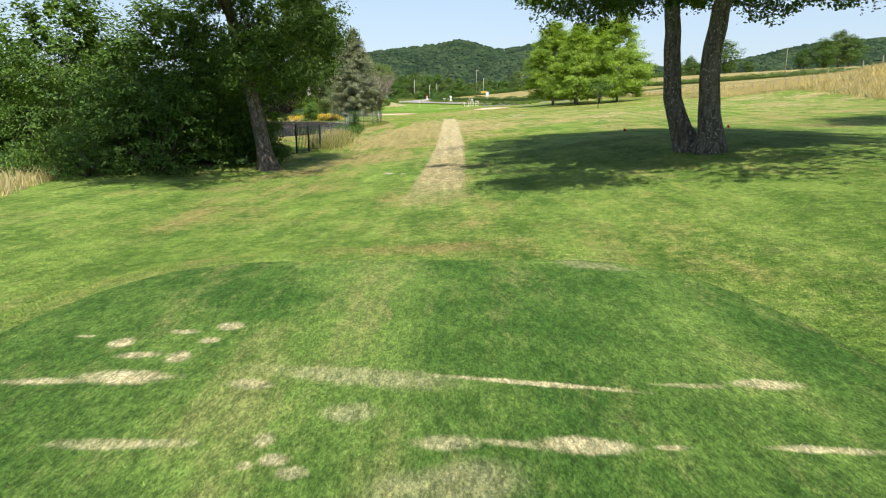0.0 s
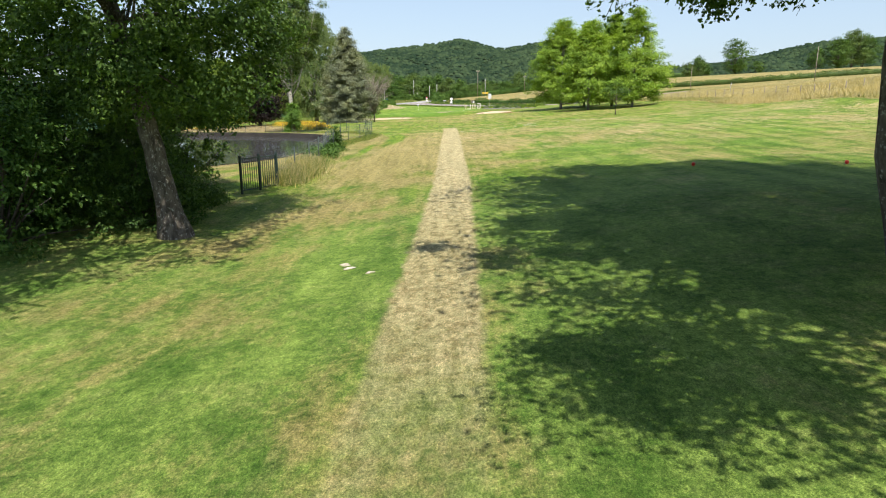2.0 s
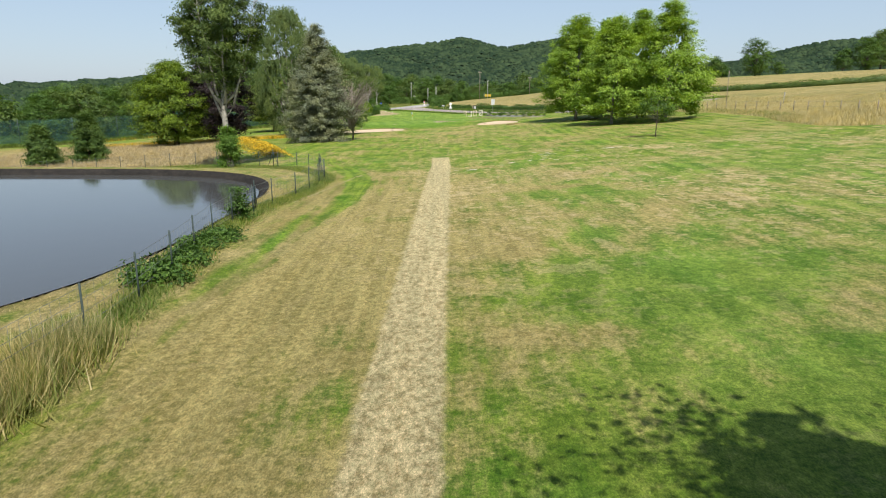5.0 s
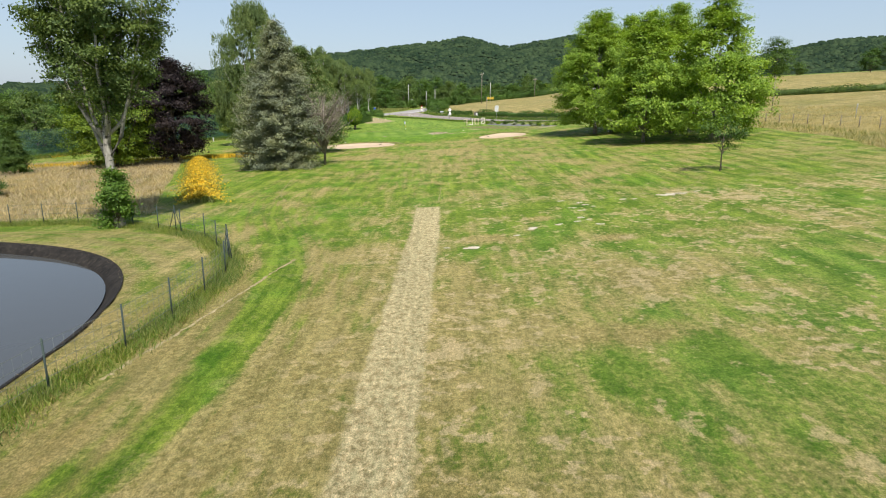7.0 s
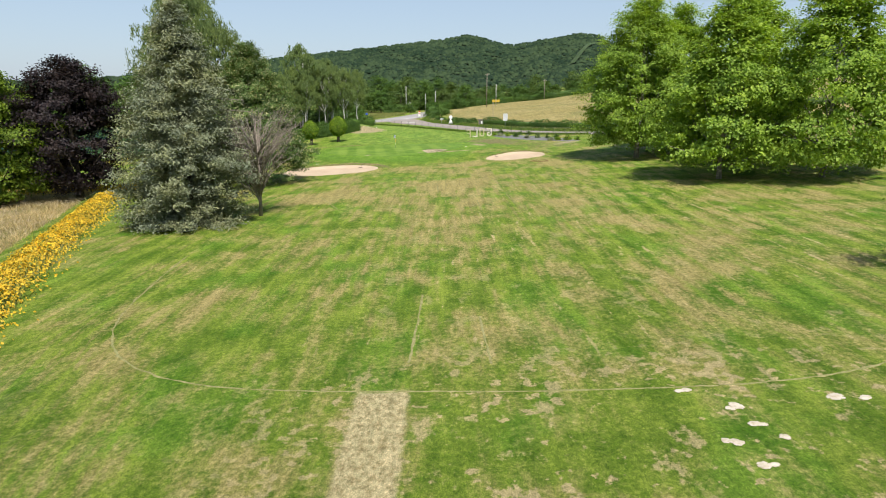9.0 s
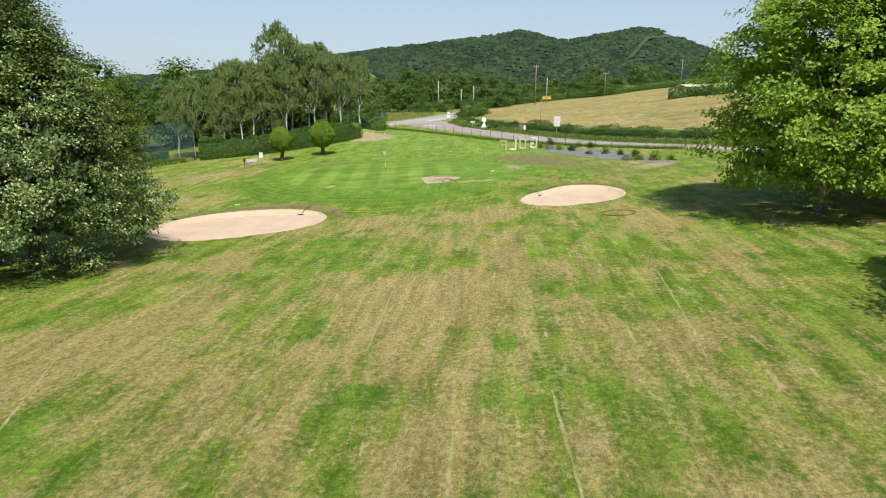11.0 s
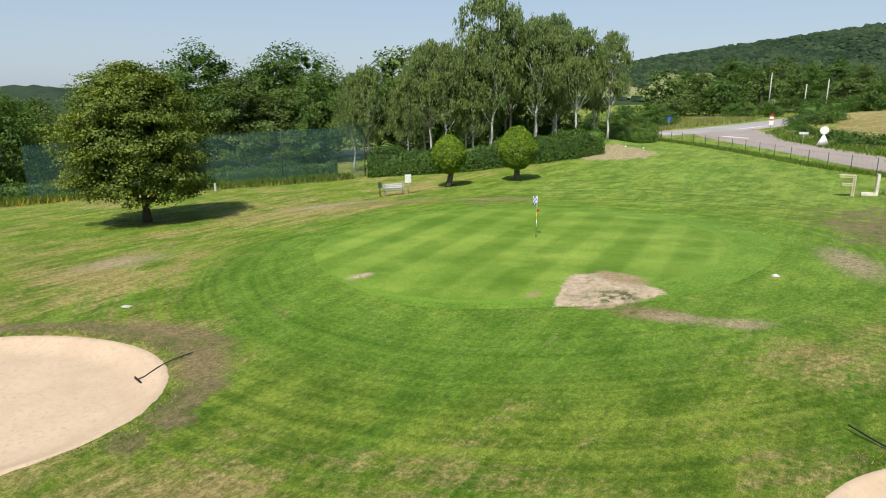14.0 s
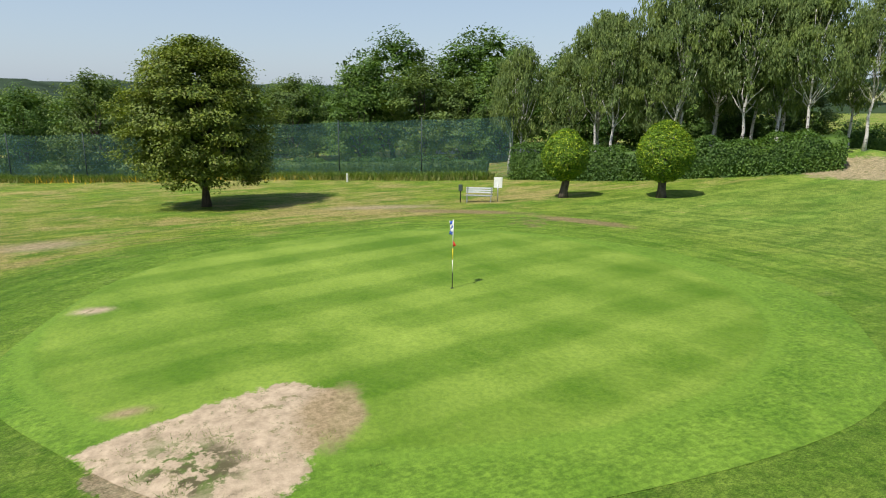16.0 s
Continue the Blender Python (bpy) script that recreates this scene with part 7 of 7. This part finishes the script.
def sign_board(x, y, H, w, h, label, rz=0.0, postm=METAL, boardm=None):
    t = thing("sign", label, "sign", at=(x, y, hz(x, y)), rz=rz)
    part("post", rod([[0, 0, -0.2], [0, 0, H]], 0.035), postm, t)
    board = part("board", box(-w / 2, -0.08, H - h, w / 2, -0.05, H + 0.03, 0.01), boardm or GREYBOARD, t)
    if h > 1:
        for i in range(6):
            part("bar", box(-w * 0.4, -0.088, H - 0.2 - i * 0.2, w * 0.4, -0.081, H - 0.12 - i * 0.2), CONC, board, "faint grey bar of unreadable writing")


sign_board(16.4, 198.1, 3.75, 0.95, 1.35, "grey-white rectangular sign board on a slim post", 20)
sign_board(52, 122, 1.7, 0.5, 0.4, "small white sign in the rough", 60)
sign_board(3.6, 225.2, 1.25, 0.9, 0.22, "small white name board at the road's edge", 10)
sign_board(-17.6, 250.5, 1.9, 0.55, 0.55, "small blue sign on a thin post by the main road", 20, METAL, BLUE)
t = thing("sign", "low wide yellow sign panel on two posts by the upper hedge", "sign", at=(25.5, 330.0, hz(25.5, 330.0)), rz=8)
for q in (-1.2, 1.2):
    part("post", rod([[q, 0, -0.2], [q, 0, 1.6]], 0.05), METAL, t)
part("panel", box(-1.5, -0.09, 0.9, 1.5, -0.05, 1.9, 0.02), OCHRE, t)
t = thing("road_sign", "white round sign above a triangular one beside the road", "road sign", at=(5.75, 220.9, hz(5.75, 220.9)), rz=18)
part("post", rod([[0, 0, -0.2], [0, 0, 2.1]], 0.035), METAL, t)
bmx = bmesh.new()
bmesh.ops.create_cone(bmx, cap_ends=True, segments=28, radius1=0.42, radius2=0.42, depth=0.04)
bmesh.ops.rotate(bmx, verts=bmx.verts, matrix=Euler((radians(90), 0, 0)).to_matrix())
bmesh.ops.translate(bmx, verts=bmx.verts, vec=(0, -0.07, 1.75))
part("disc", bmx, WHITE, t)
V = np.array([(x, y, z) for y in (-0.09, -0.05) for x, z in ((-0.62, 0.22), (0.62, 0.22), (0.07, 1.3), (-0.07, 1.3))])
part("triangle", mesh("triangle", V, np.array([(0, 1, 2, 3), (7, 6, 5, 4), (0, 4, 5, 1), (1, 5, 6, 2), (2, 6, 7, 3), (3, 7, 4, 0)])), WHITE, t)
t = thing("road_sign", "red and white stacked signs on a post at the junction", "road sign", at=(-2.7, 250.4, hz(-2.7, 250.4)), rz=25)
part("post", rod([[0, 0, -0.2], [0, 0, 2.1]], 0.04), METAL, t)
for z0, z1, w, m in ((0.5, 1.15, 0.3, WHITE), (1.2, 1.35, 0.25, RED), (1.4, 1.75, 0.3, WHITE), (1.8, 2.05, 0.25, RED)):
    part("panel", box(-w, -0.08, z0, w, -0.05, z1, 0.01), m, t)
t = thing("round_sign", "grey back of a round sign beside a pole", "road sign", at=(-7.4, 290.0, hz(-7.4, 290.0)), rz=20)
part("post", rod([[0, 0, -0.2], [0, 0, 3.4]], 0.05), METAL, t)
bmx = bmesh.new()
bmesh.ops.create_cone(bmx, cap_ends=True, segments=24, radius1=0.5, radius2=0.5, depth=0.04)
bmesh.ops.rotate(bmx, verts=bmx.verts, matrix=Euler((radians(90), 0, 0)).to_matrix())
bmesh.ops.translate(bmx, verts=bmx.verts, vec=(0, -0.08, 3.0))
part("disc", bmx, CONC, t)
t = thing("bin_shelter", "grey weathered slatted bin shelter beside the road", "bin", at=(13.2, 214.4, hz(13.2, 214.4)), rz=-12)
body = part("body", box(-1.1, -0.45, -0.2, 1.1, 0.4, 1.08, 0.02), GREYWOOD, t)
for i in range(10):
    part("slat", box(-1.15 + i * 0.235, -0.5, 0.02, -1.0 + i * 0.235, -0.46, 1.12), GREYWOOD, body)
part("roof", box(-1.3, -0.6, 1.16, 1.3, 0.5, 1.26, 0.02), IRON, t)
part("notice", box(-0.62, -0.53, 0.25, -0.2, -0.505, 0.95), WHITE, body, "white notice on the front")


def shed(x, y, rz):
    t = thing("field_shed", "low grey shed with a shallow roof behind the field", "shed", at=(x, y, hz(x, y)), rz=rz)
    part("wall", box(-3.2, -2, -1.4, 3.2, 2, 0.8, 0.03), GREYWOOD, t)
    V = np.array([(u, v, z) for u in (-3.5, 3.5) for v, z in ((-2.4, 0.7), (0, 1.3), (2.4, 0.7), (2.4, 0.8), (0, 1.4), (-2.4, 0.8))])
    F = [np.array([[i, (i + 1) % 6, 6 + (i + 1) % 6, 6 + i] for i in range(6)]), np.array([[0, 5, 4, 1], [1, 4, 3, 2], [6, 7, 10, 11], [7, 8, 9, 10]])]
    part("roof", mesh("roof", V, [F[0], F[1]]), CONC, t, "pale grey fibre-cement roof")


shed(63.5, 295.5, 14)


def pole(x, y, H, arms=False, material=WOODP, r=0.13):
    t = thing("utility_pole", "weathered wooden power pole with crossarm" if arms else "thin plain dark wooden pole" if arms is None else "plain pale concrete lamp pole", "pole", "poles", at=(x, y, hz(x, y)))
    part("shaft", rod([[0, 0, -0.3], [0, 0, H]], [r, r * 0.7], 8), material, t)
    if arms:
        arm = part("crossarm", box(-0.8, -0.06, H - 0.7, 0.8, 0.06, H - 0.55, 0.01), material, t)
        for q in (-0.7, 0, 0.7):
            part("insulator", rod([[q, 0, H - 0.55], [q, 0, H - 0.3]], 0.05, 6), WHITE, arm)


for x, y, H, arms in ((-9.0, 297, 8.8, False), (-2.0, 293, 6.2, False), (1.3, 302, 7.0, False), (20, 305, 12, True), (15.7, 220.3, 4.6, None), (24, 312, 8, False), (45, 330, 8, True), (54.5, 146, 5.6, None), (66, 121, 5.8, None), (70, 330, 9, True)):
    pole(x, y, H, arms, CONC if arms is False else WOODP, 0.07 if arms is None else 0.13)

def low_shrub(x, y, R, H, m, kind, seed):
    bush("garden_shrub", kind, x, y, R, H, m, 700, 0.11, seed, "gravel bed shrubs", category="shrub")


for i, (x, y, R, H, j) in enumerate(((13.9, 194.0, 0.4, 0.8, 1), (14.9, 192.2, 0.75, 1.0, 0), (15.4, 196.3, 0.6, 1.5, 2), (16.2, 191.0, 0.55, 0.85, 1), (17.6, 189.0, 0.75, 1.15, 2), (18.9, 193.0, 0.45, 0.8, 2), (20.2, 191.0, 0.5, 1.1, 2), (19.1, 184.3, 0.55, 0.8, 0),
                                     (21.0, 183.8, 0.75, 1.3, 3), (22.2, 181.7, 0.32, 1.05, 2), (22.0, 176.7, 0.55, 0.7, 0), (23.4, 179.0, 0.6, 1.0, 2), (23.2, 176.1, 0.6, 0.8, 1), (24.6, 175.2, 0.8, 1.35, 1), (26.1, 174.5, 0.45, 0.75, 1))):
    m, kd = ((L_SPRUCE, "small silvery shrub in the gravel bed"), (L_TOPI, "small yellow-green shrub in the gravel bed"), (L_HEDGE, "small dark green shrub in the gravel bed"), (L_LINDEN, "pale flowering shrub in the gravel bed"))[j]
    low_shrub(x, y, R, H, m, kd, 200 + i)
for x, y, H in ((-46.2, 184.6, 0.8), (-13.2, 215.3, 0.12), (-11.4, 216.2, 0.12)):
    t = thing("white_stake", "short white marker stake in the turf", "stake", "white stakes", at=(x, y, hz(x, y)))
    part("shaft", box(-0.07, -0.07, -0.1, 0.07, 0.07, H, 0.01), WHITE, t)
for x, y, a in ((-13.4, 156.3, 20),):
    t = thing("distance_plate", "small white plate lying in the turf", "plate", "white plates", at=(x, y, hz(x, y)), rz=a)
    part("plate", box(-0.18, -0.1, -0.02, 0.18, 0.1, 0.03, 0.01), CONC, t)

# a thin hose lying in a loop beside the bunker
a = np.linspace(0, 2 * np.pi, 49)
P = np.stack([15.8 + 1.12 * np.cos(a), 148.4 + 0.95 * np.sin(a), np.zeros(49)], 1)
P[:, 2] = height(P[:, 0], P[:, 1]) + 0.03
t = thing("hose", "thin reddish-brown hose lying in a loop on the grass", "hose", at=(15.8, 148.4, hz(15.8, 148.4)))
part("loop", rod(P - [15.8, 148.4, hz(15.8, 148.4)], 0.028, 6), RUST, t)

# tee markers and pale clay spots
def tee_marker(x, y):
    t = thing("tee_marker", "small red tee marker ball on the grass", "tee marker", "red tee markers", at=(x, y, hz(x, y)))
    bm = bmesh.new()
    bmesh.ops.create_icosphere(bm, subdivisions=2, radius=0.075)
    bmesh.ops.translate(bm, verts=bm.verts, vec=(0, 0, 0.07))
    part("ball", bm, RED, t)
    part("spike", rod([[0, 0, -0.08], [0, 0, 0.03]], 0.012, 6), BLACK, t)


tee_marker(10.3, 34.2)
tee_marker(15.0, 32.2)


def spots(name, label, rows, material, lift, seed):
    """Ragged little patches of bare ground, each a few lobes."""
    rng = np.random.default_rng(seed)
    bits = []
    for x0, y0, r0 in rows:
        for q in range(5):
            x, y, r = x0 + rng.normal() * r0 * 0.45, y0 + rng.normal() * r0 * 0.25, r0 * (0.3 + 0.45 * rng.random())
            n = 22
            a = np.arange(n) * 2 * np.pi / n
            rad = r * (0.7 + 0.5 * rng.random(n))
            X, Y = x + rad * np.cos(a) * 1.15, y + rad * np.sin(a) * 1.0
            V = np.concatenate([[[x, y, hz(x, y) + lift + 0.002 * q]], np.column_stack([X, Y, height(X, Y) + lift * 0.4 + 0.002 * q])])
            kk = np.arange(n)
            bits.append((V, np.stack([np.zeros(n, int), 1 + kk, 1 + (kk + 1) % n], 1)))
    tagged(part(name, mesh(name, *joined(bits), smooth=True), material), label, "bare spots", kind="stuff")


spots("clay_spots", "pale dried clay spots in the fairway", [(4.22, 74.48, .34), (3.02, 74.77, .14), (6.52, 76.62, .18), (7.42, 78.0, .30), (8.84, 78.63, .24), (10.34, 80.05, .22), (10.0, 79.09, .2), (10.91, 77.96, .2), (10.55, 83.21, .22), (11.41, 84.89, .24), (10.48, 85.89, .18), (11.5, 83.92, .16), (11.82, 83.32, .16), (10.84, 82.18, .16), (16.96, 85.68, .5), (18.08, 85.91, .28), (14.04, 85.05, .24), (14.86, 84.96, .18), (19.18, 86.37, .2), (10.7, 79.4, .14)], CHALK, 0.03, 1)
spots("pale_scraps", "pale scraps of dried clay beside the strip", [(-1.82, 23.1, .12), (-1.65, 22.72, .14), (-1.12, 22.2, .09)], CHALK, 0.025, 3)
